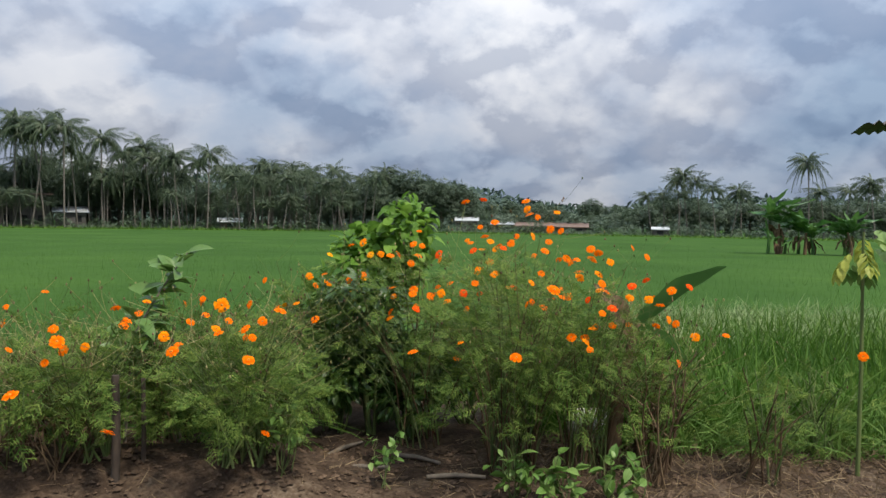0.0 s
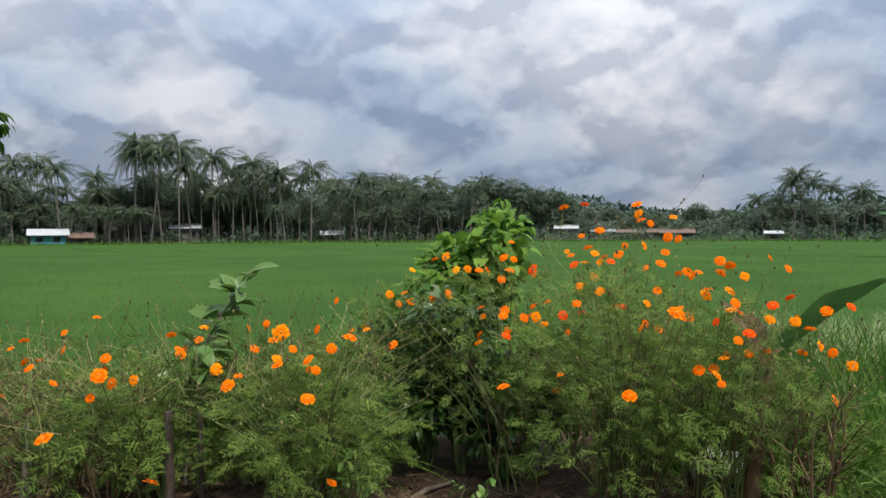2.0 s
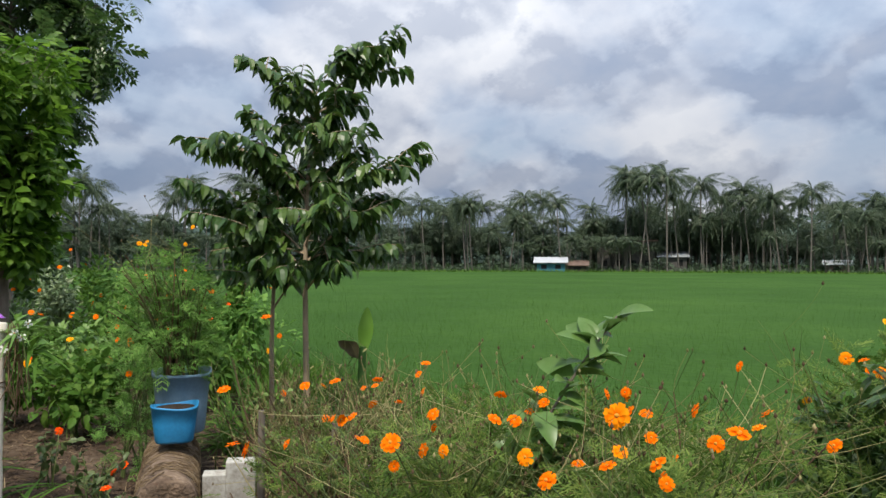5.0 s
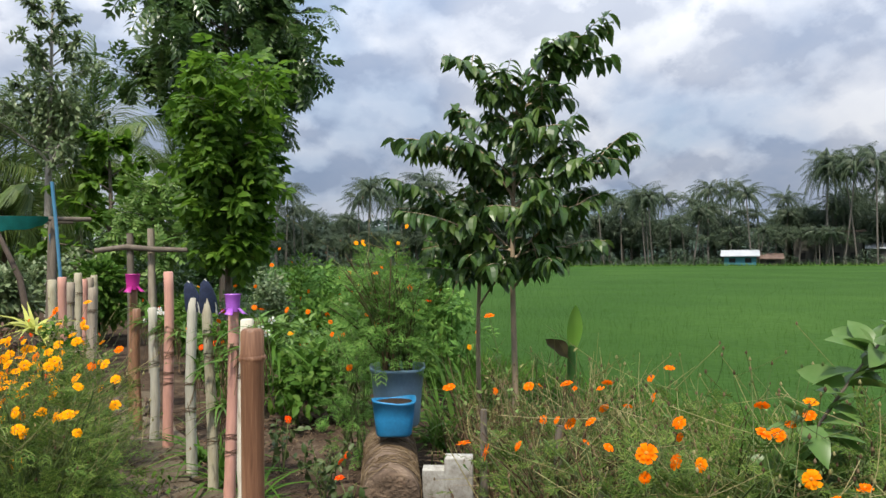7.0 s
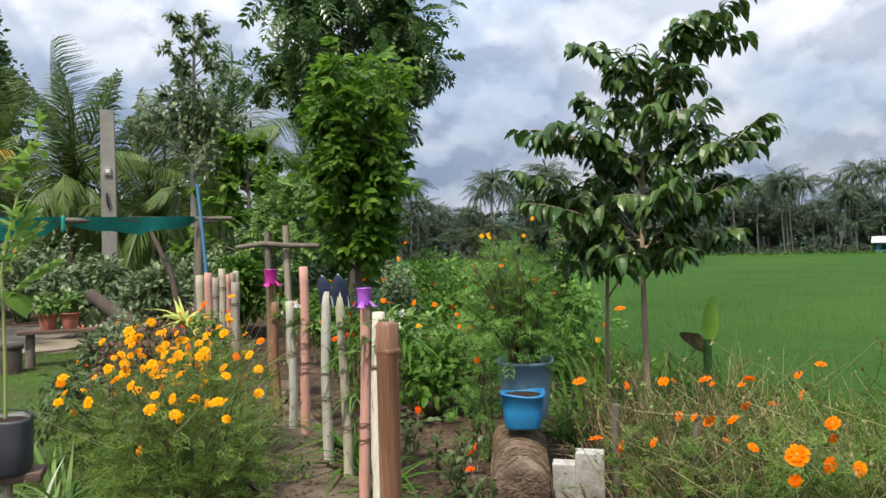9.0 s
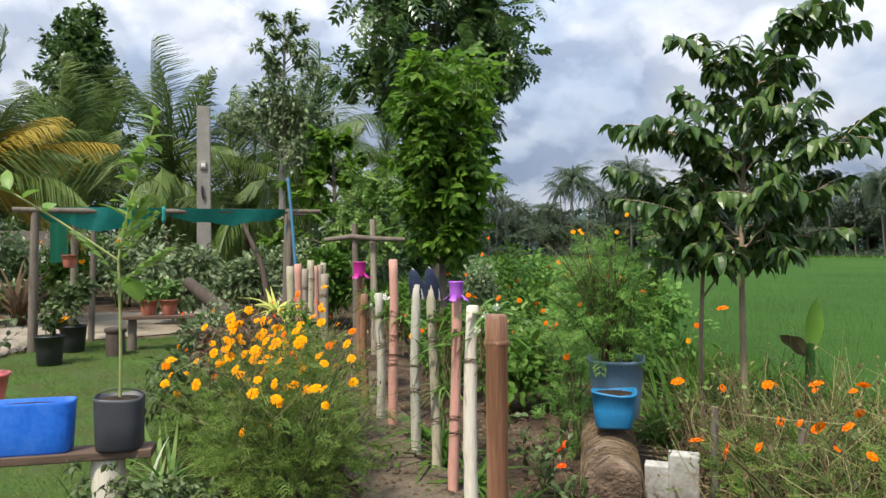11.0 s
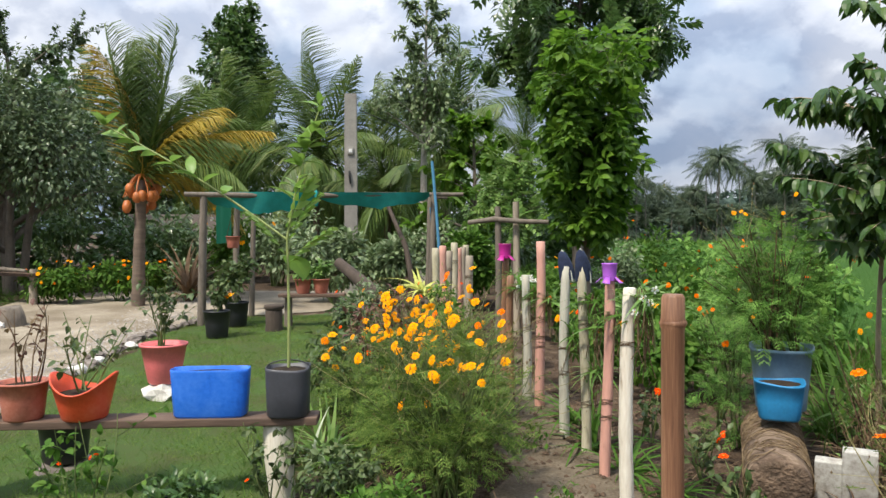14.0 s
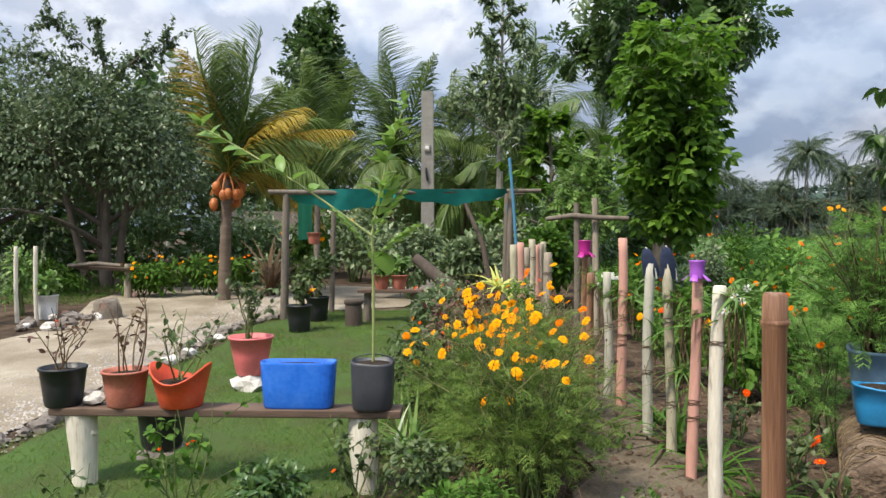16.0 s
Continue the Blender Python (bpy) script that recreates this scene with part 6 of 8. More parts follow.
# ---- plants in and round the pots ----
ROSE_L = leaf_mat("rose_leaf", (0.042, 0.060, 0.022), (0.066, 0.110, 0.033), (0.130, 0.160, 0.060), 0.45, 0.25)
ROSE_R = leaf_mat("reddish_leaf", (0.06, 0.03, 0.022), (0.13, 0.06, 0.045), (0.16, 0.13, 0.06), 0.5, 0.25)
RB = "thin rose bush with few leaves growing in a pot"
twig_plant((-3.5, 3.47), 0.42, 6, LEAFW, ROSE_R, 36, 0.045, RB, 1, bz + 0.17, 0.26, group="potted roses")
twig_plant((-3.5, 3.825), 0.5, 6, LEAFW, ROSE_R, 40, 0.045, RB, 2, bz + 0.15, 0.2, group="potted roses")
twig_plant((-3.5, 4.14), 0.5, 7, LEAFW, ROSE_L, 66, 0.05, RB, 3, bz + 0.12, 0.26, group="potted roses", stemmat=STEM)
twig_plant((-5.82, 3.82), 0.75, 8, LEAFW, ROSE_L, 190, 0.06, "leafy rose bush growing in the pink pot", 4, 0.45, 0.3, group="potted roses", stemmat=STEM)
twig_plant((-8.84, 3.52), 0.45, 6, LEAFW, ROSE_L, 200, 0.08, "low plant with a yellow flower in a black pot", 5, 0.42, 0.2, group="potted roses", flowers=(("yellow", 1, 0.09),), stemmat=STEM, name="potted_flower", category="flower")
shrub((-9.77, 3.56), (0.35, 0.35, 0.75), 420, LEAFW, ROSE_L, 0.09, "leafy bush growing in a black pot", seed=6, z=0.42, low=0.1)
for y0, sd in ((4.47, 7), (4.72, 8)):
    shrub((-9.73, y0), (0.16, 0.16, 0.3), 120, LEAF, PALE, 0.1, "small leafy plant in a terracotta-coloured pot", seed=sd, z=0.76, low=0.0)
# tall sapling in the jug
sp = thing("sapling", pose(-3.5, 5.21, bz + 0.2), "tall thin pale green sapling forking into two long shoots", "sapling")
SAP = leaf_mat("sapling_leaf", (0.10, 0.20, 0.03), (0.17, 0.30, 0.05), (0.30, 0.42, 0.12), 0.4, 0.4)
SAPS = plain_mat("sapling_stem", g3((0.26, 0.30, 0.10), 0.8, 1.3), 8, 0.6, bump=0.2)
main = arc((0, 0, 0), (0.02, 0.0, 0.74), 0, 6, (0, 0.006, 0))
left = arc((0.02, 0, 0.74), (0.10, -0.93, 1.34), -0.03, 8)
right = arc((0.02, 0, 0.74), (0.02, 0.19, 1.48), 0, 8, (0, -0.02, 0))
part("stem", Geo().tube(main, np.linspace(0.009, 0.0065, 6), 7), SAPS, sp)
part("shoot", Geo().tube(left, np.linspace(0.007, 0.003, 8), 6), SAPS, sp)
part("shoot", Geo().tube(right, np.linspace(0.007, 0.003, 8), 6), SAPS, sp)
r = np.random.RandomState(4)


def along(p, lo, hi, n, r):
    t = r.uniform(lo, hi, n)
    u = np.linspace(0, 1, len(p))
    return np.stack([np.interp(t, u, p[:, k]) for k in range(3)], -1)


pp = np.concatenate([along(left, 0.35, 1.0, 18, r), along(right, 0.25, 1.0, 34, r)])
ww = unit(r, len(pp), 0.1, 1.0)
leaf_parts(sp, LEAF, poses(pp, ww, r.uniform(0.08, 0.16, len(pp)), r.normal(0, 0.4, len(pp))), SAP)
for k, (z, d) in enumerate(((0.66, (-0.2, 0.1, -0.1)), (0.60, (0.1, 0.55, 0.7)), (0.72, (0.0, 0.35, 0.9)), (0.64, (0.1, -0.35, 0.7)), (0.78, (0.1, 0.25, 0.95)))):
    g = Geo().stamp(pinnate_proto(6, 0.08, 0.34, 0.2, 0.9, 0.1, 0.22) if k else leaf_proto(6, 0.36, 0.3, 0.15), poses([[0.01, 0, z]], [d], [0.31 if k else 0.22]))
    part("leaf", g, SAP, sp, smooth=False)

# shrubs round the lawn and path
shrub((-2.95, 4.85), (0.28, 0.26, 0.4), 900, LEAF, GLOSSY, 0.055, "dense dark green shrub before the bench", seed=11, low=0.05, name="shrub")
twig_plant((-2.95, 4.40), 0.62, 7, LEAFW, WEED, 190, 0.05, "chilli plant with small red fruit before the bench", 12, None, 0.3, "chilli_plant", "chilli plant", (("red", 3, 0.014),), STEM)
twig_plant((-2.8, 3.95), 0.36, 7, LEAFW, ROSE_L, 90, 0.04, "low thin weed on the lawn before the bench", 13, None, 0.3, "weed", "weed", (), STEM)
shrub((-3.0, 5.55), (0.3, 0.25, 0.5), 600, LEAFW, ROSE_L, 0.042, "bushy green weed beside the bench", seed=14, low=0.05, name="weed", category="weed")
shrub((-2.6, 5.75), (0.36, 0.28, 0.5), 900, LEAF, WEED, 0.042, "low bush with pale yellowing leaves by the path", seed=15, low=0.1, name="weed", category="weed")
for i, (x, y) in enumerate(((-3.2, 6.65), (-2.3, 6.55), (-4.2, 6.7), (-2.0, 7.1), (-3.0, 7.5))):
    twig_plant((x, y), 0.2, 4, LEAFW, WEED, 34, 0.04, "small weed on the bare path", 400 + i, None, 0.1, "weed", "weed", (), STEM, "path weeds", r0=0.003)
twig_plant((-2.6, 6.3), 0.36, 5, LEAFW, PALE, 70, 0.05, "small bare-stemmed plant on the path", 16, None, 0.14, "seedling", "seedling")
twig_plant((-3.2, 5.2), 0.5, 7, LEAFW, ROSE_L, 200, 0.045, "thin weed with a red fruit beside the bench", 17, None, 0.25, "weed", "weed", (("red", 1, 0.014),), STEM)
tuft((-4.2, 5.35), 0.55, 60, PALE, "clump of pale strap leaves behind the bench", 18, 1.1, name="strap_plant", category="plant")
tuft((-4.15, 5.3), 0.3, 22, leaf_mat("variegated_leaf", (0.2, 0.3, 0.1), (0.45, 0.5, 0.35), (0.7, 0.72, 0.6), 0.5, 0.3), "white-edged leaves behind the bench", 19, 1.3, name="variegated_plant", category="plant")
for i, (x, y, h, m) in enumerate(((-5.2, 5.3, 0.7, ROSE_L), (-6.0, 5.5, 0.75, ROSE_R), (-6.8, 5.4, 0.8, ROSE_L), (-7.4, 5.7, 0.85, ROSE_R), (-8.2, 5.4, 0.9, GREY_LEAF), (-6.5, 6.2, 0.8, WEED), (-7.6, 6.3, 0.9, WEED))):
    shrub((x, y), (0.45, 0.4, h), 620, LEAF, m, 0.075, "loose garden shrub with small leaves and faded flowers", seed=30 + i, low=0.05, flowers=(("yellow", 4, 0.03), ("red", 2, 0.025)) if i % 2 else (("red", 3, 0.022),), group="garden shrubs")
# pale croton and others by the end of the flower row
tuft((-7.9, 6.05), 0.5, 26, leaf_mat("croton_leaf", (0.25, 0.32, 0.05), (0.5, 0.52, 0.12), (0.7, 0.68, 0.3), 0.45, 0.3), "rosette of broad pale yellow leaves", 40, 2.6, 0.75, "croton", "croton", 0.9)
# strap leaves and orchids along the fence
for i, (x, y, h) in enumerate(((-4.3, 7.1, 0.5), (-3.8, 7.15, 0.45), (-4.9, 7.1, 0.5), (-3.4, 7.3, 0.35), (-2.2, 6.9, 0.3), (-2.6, 7.15, 0.3), (-1.9, 6.8, 0.22))):
    tuft((x, y), h, 34, WEED, "clump of arching green strap leaves at the fence's foot", 50 + i, 1.0, name="strap_plant", category="plant", group="strap plants along the fence")
for i, (x, y, z) in enumerate(((-3.10, 6.99, 1.02), (-4.1, 7.03, 0.85), (-3.72, 7.05, 0.95), (-5.3, 6.95, 0.9), (-5.5, 6.88, 0.95), (-4.15, 7.02, 0.55), (-4.6, 6.98, 0.7), (-3.06, 6.95, 1.12), (-4.13, 7.0, 1.0), (-6.6, 6.85, 1.0), (-5.9, 6.8, 0.95))):
    ob = tuft((x + 0.05, y + 0.05), 0.24, 26, (WEED, PALE)[i % 2], "orchid with strap leaves tied to a fence post", 70 + i, 1.7, z, "orchid", "orchid", 1.3, "orchids on the posts")
    rt = Geo()
    ro = np.random.RandomState(170 + i)
    for _ in range(14):
        a = np.array([-0.02, -0.02, 0.02]) + 0.02 * ro.normal(0, 1, 3)
        rt.tube(arc(a, a + [0.03 * ro.normal(), 0.04 * ro.normal(), -ro.uniform(0.08, 0.34)], 0, 5, 0.015 * ro.normal(0, 1, 3)), 0.0022, 4, 0, False)
    tagged(part("air_root", rt, DRYSTEM, ob), "brown hanging air roots", kind="stuff")
rg = np.random.RandomState(12)
for i, (x, y, z) in enumerate(((-5.75, 6.95, 1.05), (-5.8, 6.9, 1.0), (-2.95, 7.0, 1.12))):
    ob = thing("orchid_flower", Matrix.Translation((x, y, z)), "white orchid flower by the fence", "flower", "orchid flowers")
    for k in range(4):
        bloom(ob, Vector((x, y, z)) + Vector((rg.normal() * 0.02, rg.normal() * 0.035, rg.normal() * 0.03)), 0.02, "white", (1, -0.3, 0.3), rg)
    part("stem", Geo().tube(arc((0, 0, 0), (0, 0.03, -0.25), -0.02, 4), 0.003, 4), STEM, ob)
# beyond the fence
for i, (x, y, h, m, lf) in enumerate(((-5.6, 8.0, 0.75, WEED, LEAFW), (-6.4, 8.3, 0.85, PALE, LEAFW), (-7.2, 8.0, 0.9, WEED, LEAF), (-6.2, 7.6, 0.7, WEED, LEAF), (-7.6, 8.9, 1.0, WEED, LEAFW), (-6.8, 9.3, 1.15, PALE, LEAFW), (-5.9, 9.4, 0.9, WEED, LEAF), (-8.4, 7.7, 0.85, WEED, LEAFW), (-9.4, 8.4, 1.0, GREY_LEAF, LEAF), (-10.2, 7.8, 1.05, WEED, LEAFW))):
    shrub((x, y), (0.55, 0.5, h), 620, lf, m, 0.09, "tangle of green garden plants with a few orange flowers", seed=80 + i, low=0.02, flowers=(("orange", 4, 0.035),) if i % 3 else (("yellow", 2, 0.035), ("red", 2, 0.03)), group="garden plants past the fence")
for i, (x, y, h, m) in enumerate(((-7.6, 9.7, 1.3, WEED), (-8.6, 9.4, 1.35, MARIGOLD), (-9.6, 9.9, 1.45, WEED), (-6.5, 10.0, 1.2, MARIGOLD), (-10.8, 9.3, 1.4, GREY_LEAF), (-11.8, 10.0, 1.5, WEED), (-10.2, 10.5, 1.3, WEED))):
    shrub((x, y), (0.7, 0.5, h), 800, LEAF2, m, 0.1, "leafy green plants along the edge of the field", seed=420 + i, low=0.0, flowers=(("orange", 3, 0.035),), group="field edge plants")
for i, (x, y) in enumerate(((-3.6, 7.55), (-3.9, 7.6), (-4.4, 7.5), (-2.9, 7.4))):
    twig_plant((x, y), 0.36, 4, LEAFW, ROSE_L, 50, 0.06, "small zinnia with a coral flower in bare soil", 90 + i, None, 0.1, "zinnia", "zinnia", (("red", 1, 0.028),), STEM, "zinnias")
vine = shrub((-6.6, 9.9), (0.18, 0.18, 1.9), 420, LEAFW, WEED, 0.08, "vine climbing a thin stake", "vine", "vine", 97, 3, low=0.05)
tuft((-4.6, 9.0), 0.75, 70, WEED, "clump of long strap leaves under the young trees", 98, 1.0, name="strap_plant", category="plant")
tuft((-5.2, 9.5), 0.7, 70, WEED, "clump of long strap leaves under the young trees", 99, 1.0, name="strap_plant", category="plant")

def tangle(at, height, spread, n, seed):
    """Sprawling thin stalks that lean over one another, with tiny leaves and seed heads."""
    r = np.random.RandomState(seed)
    top = thing("tangled_stalks", Matrix.Translation((at[0], at[1], float(ground_z(*at)))), "tangle of thin yellowing stalks sprawling round the young trees", "dry plant", "tangled stalks")
    st, P = Geo(), []
    for i in range(n):
        a, b = r.uniform(0, 6.28), 0.45 * spread * r.normal(0, 1, 2)
        e = np.array([b[0] + spread * math.cos(a) * r.uniform(0.2, 1.1), b[1] + spread * math.sin(a) * r.uniform(0.2, 1.1), height * r.uniform(0.35, 1.05)])
        p = arc((b[0], b[1], -0.02), e, -0.12 * height * r.rand(), 7, 0.06 * r.normal(0, 1, 3))
        slot = r.choice(3, p=[0.45, 0.2, 0.35])
        st.tube(p, np.linspace(0.0045, 0.002, 7), 4, slot, False)
        for k in (2, 3, 4, 5):
            q = p[k] + r.normal(0, 1, 3) * [0.07, 0.07, 0.04] + [0, 0, 0.07]
            st.tube(arc(p[k], q, 0.01, 3), 0.0013, 3, slot, False)
            st.tube([q, q + [0, 0, 0.006], q + [0, 0, 0.015]], [0.002, 0.005, 0.001], 4, r.randint(3), False)
            P.append(p[k] * 0.5 + q * 0.5)
            P.append(p[k] + 0.03 * r.normal(0, 1, 3))
    P = np.array(P)
    part("stalk", st, [SEEDSTEM, STEM, DRYSTEM], top)
    P = P[::2]
    part("foliage", Geo().stamp(LEAF2, poses(P, r.normal(0, 0.7, P.shape) + [0, 0, -0.1], r.uniform(0.02, 0.055, len(P)), r.normal(0, 0.6, len(P)))), PALE, top, smooth=False)
    return top


for i, (x, y, h, s) in enumerate(((-3.1, 8.95, 0.8, 0.4), (-3.55, 9.0, 0.85, 0.4), (-3.9, 8.8, 0.75, 0.4), (-2.6, 9.0, 0.75, 0.4), (-2.1, 8.95, 0.75, 0.4), (-3.3, 8.5, 0.65, 0.4), (-2.75, 8.55, 0.6, 0.4), (-4.2, 9.05, 0.7, 0.35), (-1.6, 9.0, 0.75, 0.4), (-2.3, 8.35, 0.6, 0.4))):
    tangle((x, y), h, s, 30, 700 + i)
for i, (x, y, h) in enumerate(((-4.4, 8.75, 0.6), (-3.0, 9.5, 0.8), (-3.9, 9.6, 0.85), (-3.45, 9.4, 0.85), (-2.3, 9.4, 0.75), (-1.7, 9.3, 0.75), (-1.0, 9.3, 0.8), (-0.6, 9.1, 0.7), (-2.7, 9.5, 0.8))):
    tuft((x, y), h, 90, WEED, "tall clump of green grass behind the flower row", 200 + i, 0.5, name="grass_clump", category="grass", lean=0.6, group="grass clumps")
for i, (x, y, h) in enumerate(((-3.2, 9.1, 0.95), (-2.4, 9.1, 0.9), (-1.8, 8.9, 0.85), (-2.9, 8.9, 0.9), (-3.7, 8.9, 0.9), (-1.2, 8.8, 0.8))):
    twig_plant((x, y), h, 9, LEAFN, SEEDSTEM, 50, 0.05, "dry seeding stalks standing among the grass", 330 + i, None, 0.28, "seed_stalks", "dry plant", (), SEEDSTEM, "seed stalks", r0=0.0035)
for x, y, h, i in DEAD:
    twig_plant((x, y), h, 10, LEAFN, DRYSTEM, 40, 0.06, "withered brown flower stalks standing in bare soil", 300 + i, None, 0.3, "dead_stalks", "dead plant", (), DRYSTEM, "dead stalks", r0=0.005)
for i, (x, y, h) in enumerate(((-2.9, 8.5, 0.5), (-2.45, 8.7, 0.55), (-2.0, 8.35, 0.45), (-1.6, 8.75, 0.6), (-3.3, 8.75, 0.55), (-3.7, 8.6, 0.5))):
    tuft((x, y), h, 60, (STRAW, DRYSTEM)[i % 2], "clump of withered brown grass in bare soil", 360 + i, 0.6, name="dry_grass_clump", category="dry grass", lean=0.9, group="dry grass clumps")
# banana sprout with one dry leaf
bs = thing("banana_sprout", pose(-3.45, 9.25, -0.05), "banana sprout with an upright leaf and a drying brown leaf", "banana plant")
part("stem", Geo().tube([(0, 0, -0.1), (0, 0, 0.4), (0.01, 0, 0.9)], [0.05, 0.04, 0.025], 10), BANANA, bs)
part("leaf", Geo().stamp(leaf_proto(14, 0.15, 0.06, 0.5, 0.5, 0.01), poses([[0.01, 0, 0.84]], [[0.04, 0.1, 1]], [0.34], np.array([0.6]))), leaf_mat("young_banana_leaf", (0.10, 0.22, 0.03), (0.17, 0.34, 0.045), (0.26, 0.44, 0.08), 0.35, 0.6), bs, smooth=True)
part("dry_leaf", Geo().stamp(leaf_proto(10, 0.24, 0.35, 0.5, 0.5, 0.04), poses([[0.0, 0, 0.80]], [[-0.45, -0.5, 0.75]], [0.23], np.array([0.9]))), [leaf_mat("drying_leaf", (0.05, 0.026, 0.010), (0.085, 0.075, 0.02), (0.12, 0.17, 0.035), 0.6, 0.3, 0.2, 18.0)], bs, "leaf dried brown at its edge")
# citrus sapling with its stakes
cs = thing("citrus_sapling", pose(-1.07, 8.18, 0), "young citrus sapling with broad pale green leaves", "citrus sapling")
cst = arc((0, 0, -0.02), (0.0, 0.12, 0.78), 0, 6)
csb = arc((0.0, 0.12, 0.78), (0.22, 0.33, 1.24), -0.02, 6)
part("stem", Geo().tube(np.vstack([cst, csb[1:]]), np.linspace(0.009, 0.004, 11), 7), BARK, cs)
r = np.random.RandomState(6)
pp = np.concatenate([along(csb, 0.1, 1.0, 34, r), along(cst, 0.8, 1.0, 24, r)])
leaf_parts(cs, leaf_proto(6, 0.24, 0.35, 0.3), poses(pp, unit(r, 58, -0.1, 0.9), r.uniform(0.09, 0.18, 58), r.normal(0, 0.5, 58)), LIME)
leaf_parts(cs, leaf_proto(6, 0.25, 0.6, 0.3), poses(np.tile(cst[-1], (16, 1)) + r.normal(0, 0.06, (16, 3)), unit(r, 16, -0.2, 0.6), r.uniform(0.11, 0.17, 16), r.normal(0, 0.4, 16)), LIME)
for x, y, h, rr in ((-0.98, 7.92, 0.66, 0.022), (-0.90, 8.05, 0.62, 0.013)):
    ob = part("stake", Geo().tube([(0, 0, -0.1), (0.01, 0, h * 0.5), (0.0, 0.01, h)], [rr, rr * 0.95, rr * 0.85], 8), DARKBARK)
    ob.matrix_world = pose(x, y, 0, 2, 1, 0)
    tagged(ob, "rough dark wooden stake in the flower bed", "stake", "stakes")
for i, (x, y, h) in enumerate(((-2.6, 8.0, 0.7), (-2.3, 8.2, 0.65), (-1.75, 7.95, 0.6))):
    ob = part("stake", Geo().tube([(0, 0, -0.1), (0.012, 0, h * 0.5), (0.0, 0.02, h)], [0.022, 0.02, 0.017], 8), BARK)
    ob.matrix_world = pose(x, y, 0, 3 - 3 * i, 2, 0)
    tagged(ob, "rough dark wooden stake in the flower bed", "stake", "stakes")
# banana leaf at the end of the clump
bl = thing("banana_plant", pose(1.62, 8.75, 0), "small banana plant with one large torn leaf", "banana plant")
part("stem", Geo().tube([(0, 0, -0.05), (0.04, 0.06, 0.4), (0.17, 0.17, 0.84)], [0.05, 0.042, 0.022], 10), DRYSTEM, bl)
part("leaf", Geo().stamp(leaf_proto(14, 0.175, 0.12, 0.45, 0.42, 0.014), poses([[0.16, 0.17, 0.78]], [[0.62, 0.1, 0.57]], [0.70], np.array([0.75]))), BANANA, bl, "large dark green leaf with a pale back")
part("leaf", Geo().stamp(leaf_proto(8, 0.2, 0.9, 0.5, 0.5, 0.03), poses([[0.15, 0.15, 0.80]], [[0.9, -0.1, 0.10]], [0.42], np.array([0.3]))), BANANA, bl)
part("dry_leaf", Geo().stamp(leaf_proto(8, 0.16, 0.5, 0.9, 0.5, 0.04), poses([[0.10, 0.12, 0.74]], [[-0.3, 0.1, 1.0]], [0.42], np.array([0.9]))), DRYSTEM, bl, "curled brown dead leaf")
# vine mound behind the clump
shrub((0.02, 10.75), (0.5, 0.45, 2.0), 900, leaf_proto(4, 0.36, 0.45, 0.2), VINE, 0.125, "mound of broad-leaved pale green vine", "vine", "vine_mound", 21, 6, low=0.35, droop=0.35)
shrub((-0.3, 10.2), (0.5, 0.4, 1.25), 500, LEAFW, WEED, 0.1, "green bush behind the flower clump", seed=22, low=0.1)
# dark undergrowth that backs the hollow, added to make it read as deep shade
for i, (x, y, h, w) in enumerate(((0.15, 9.6, 0.95, 0.5), (-0.4, 9.6, 0.9, 0.4), (0.75, 9.6, 0.9, 0.45), (0.35, 9.35, 0.7, 0.4), (-0.1, 9.3, 0.7, 0.35))):
    shrub((x, y), (w, 0.3, h), 800, LEAF, GLOSSY, 0.085, "dark leafy undergrowth added to darken the hollow under the clump", seed=23 + i, low=0.0, group="hollow undergrowth")
# added overhang that keeps sun out of the hollow
shrub((0.1, 9.3), (0.5, 0.3, 1.15), 420, LEAF, DARKTREE, 0.09, "dark leafy shrub added over the hollow to shade it", seed=29, low=0.55)
for i, (x, y, a) in enumerate(((0.15, 8.55, 10), (0.45, 8.75, -25), (0.0, 8.9, 60), (0.7, 8.45, 5))):
    ob = part("fallen_stick", Geo().tube([(-0.16, 0, 0.012), (0, 0.02, 0.016), (0.17, 0, 0.012)], [0.013, 0.015, 0.01], 7), BARK)
    ob.matrix_world = pose(x, y, 0.005, 0, 0, a)
    tagged(ob, "dark fallen stick on the soil", "stick", "fallen sticks")
# small things in front
for i, (x, y, h, nm) in enumerate(((-0.17, 8.05, 0.36, 7), (1.02, 8.2, 0.3, 8), (1.25, 8.1, 0.26, 6), (0.32, 8.3, 0.36, 3), (1.55, 8.15, 0.3, 6))):
    twig_plant((x, y), h, nm, LEAFW, PALE, 60, 0.075 if i != 3 else 0.05, "seedling with pale yellow-green leaves in bare soil", 110 + i, None, 0.14, "seedling", "seedling", (), STEM, "seedlings", r0=0.004)
twig_plant((1.78, 8.45), 0.75, 10, LEAFN, WEED, 160, 0.05, "bare dark twiggy plant", 120, None, 0.22, "dry_plant", "dry plant", r0=0.007)
cosmos((2.45, 8.6), 0.72, 0.25, 14, 150, 0, 121, ("orange",), (), "young feathery cosmos plant without flowers", bare=0.7, low=0.35, buds=0.1)
cosmos((2.1, 9.3), 0.62, 0.3, 14, 130, 1, 122, ("orange",), (), "young feathery cosmos plant", low=0.1, buds=0.2)
cosmos((3.0, 9.1), 0.6, 0.3, 14, 110, 0, 123, ("orange",), (), "young feathery cosmos plant", low=0.1, buds=0.2)
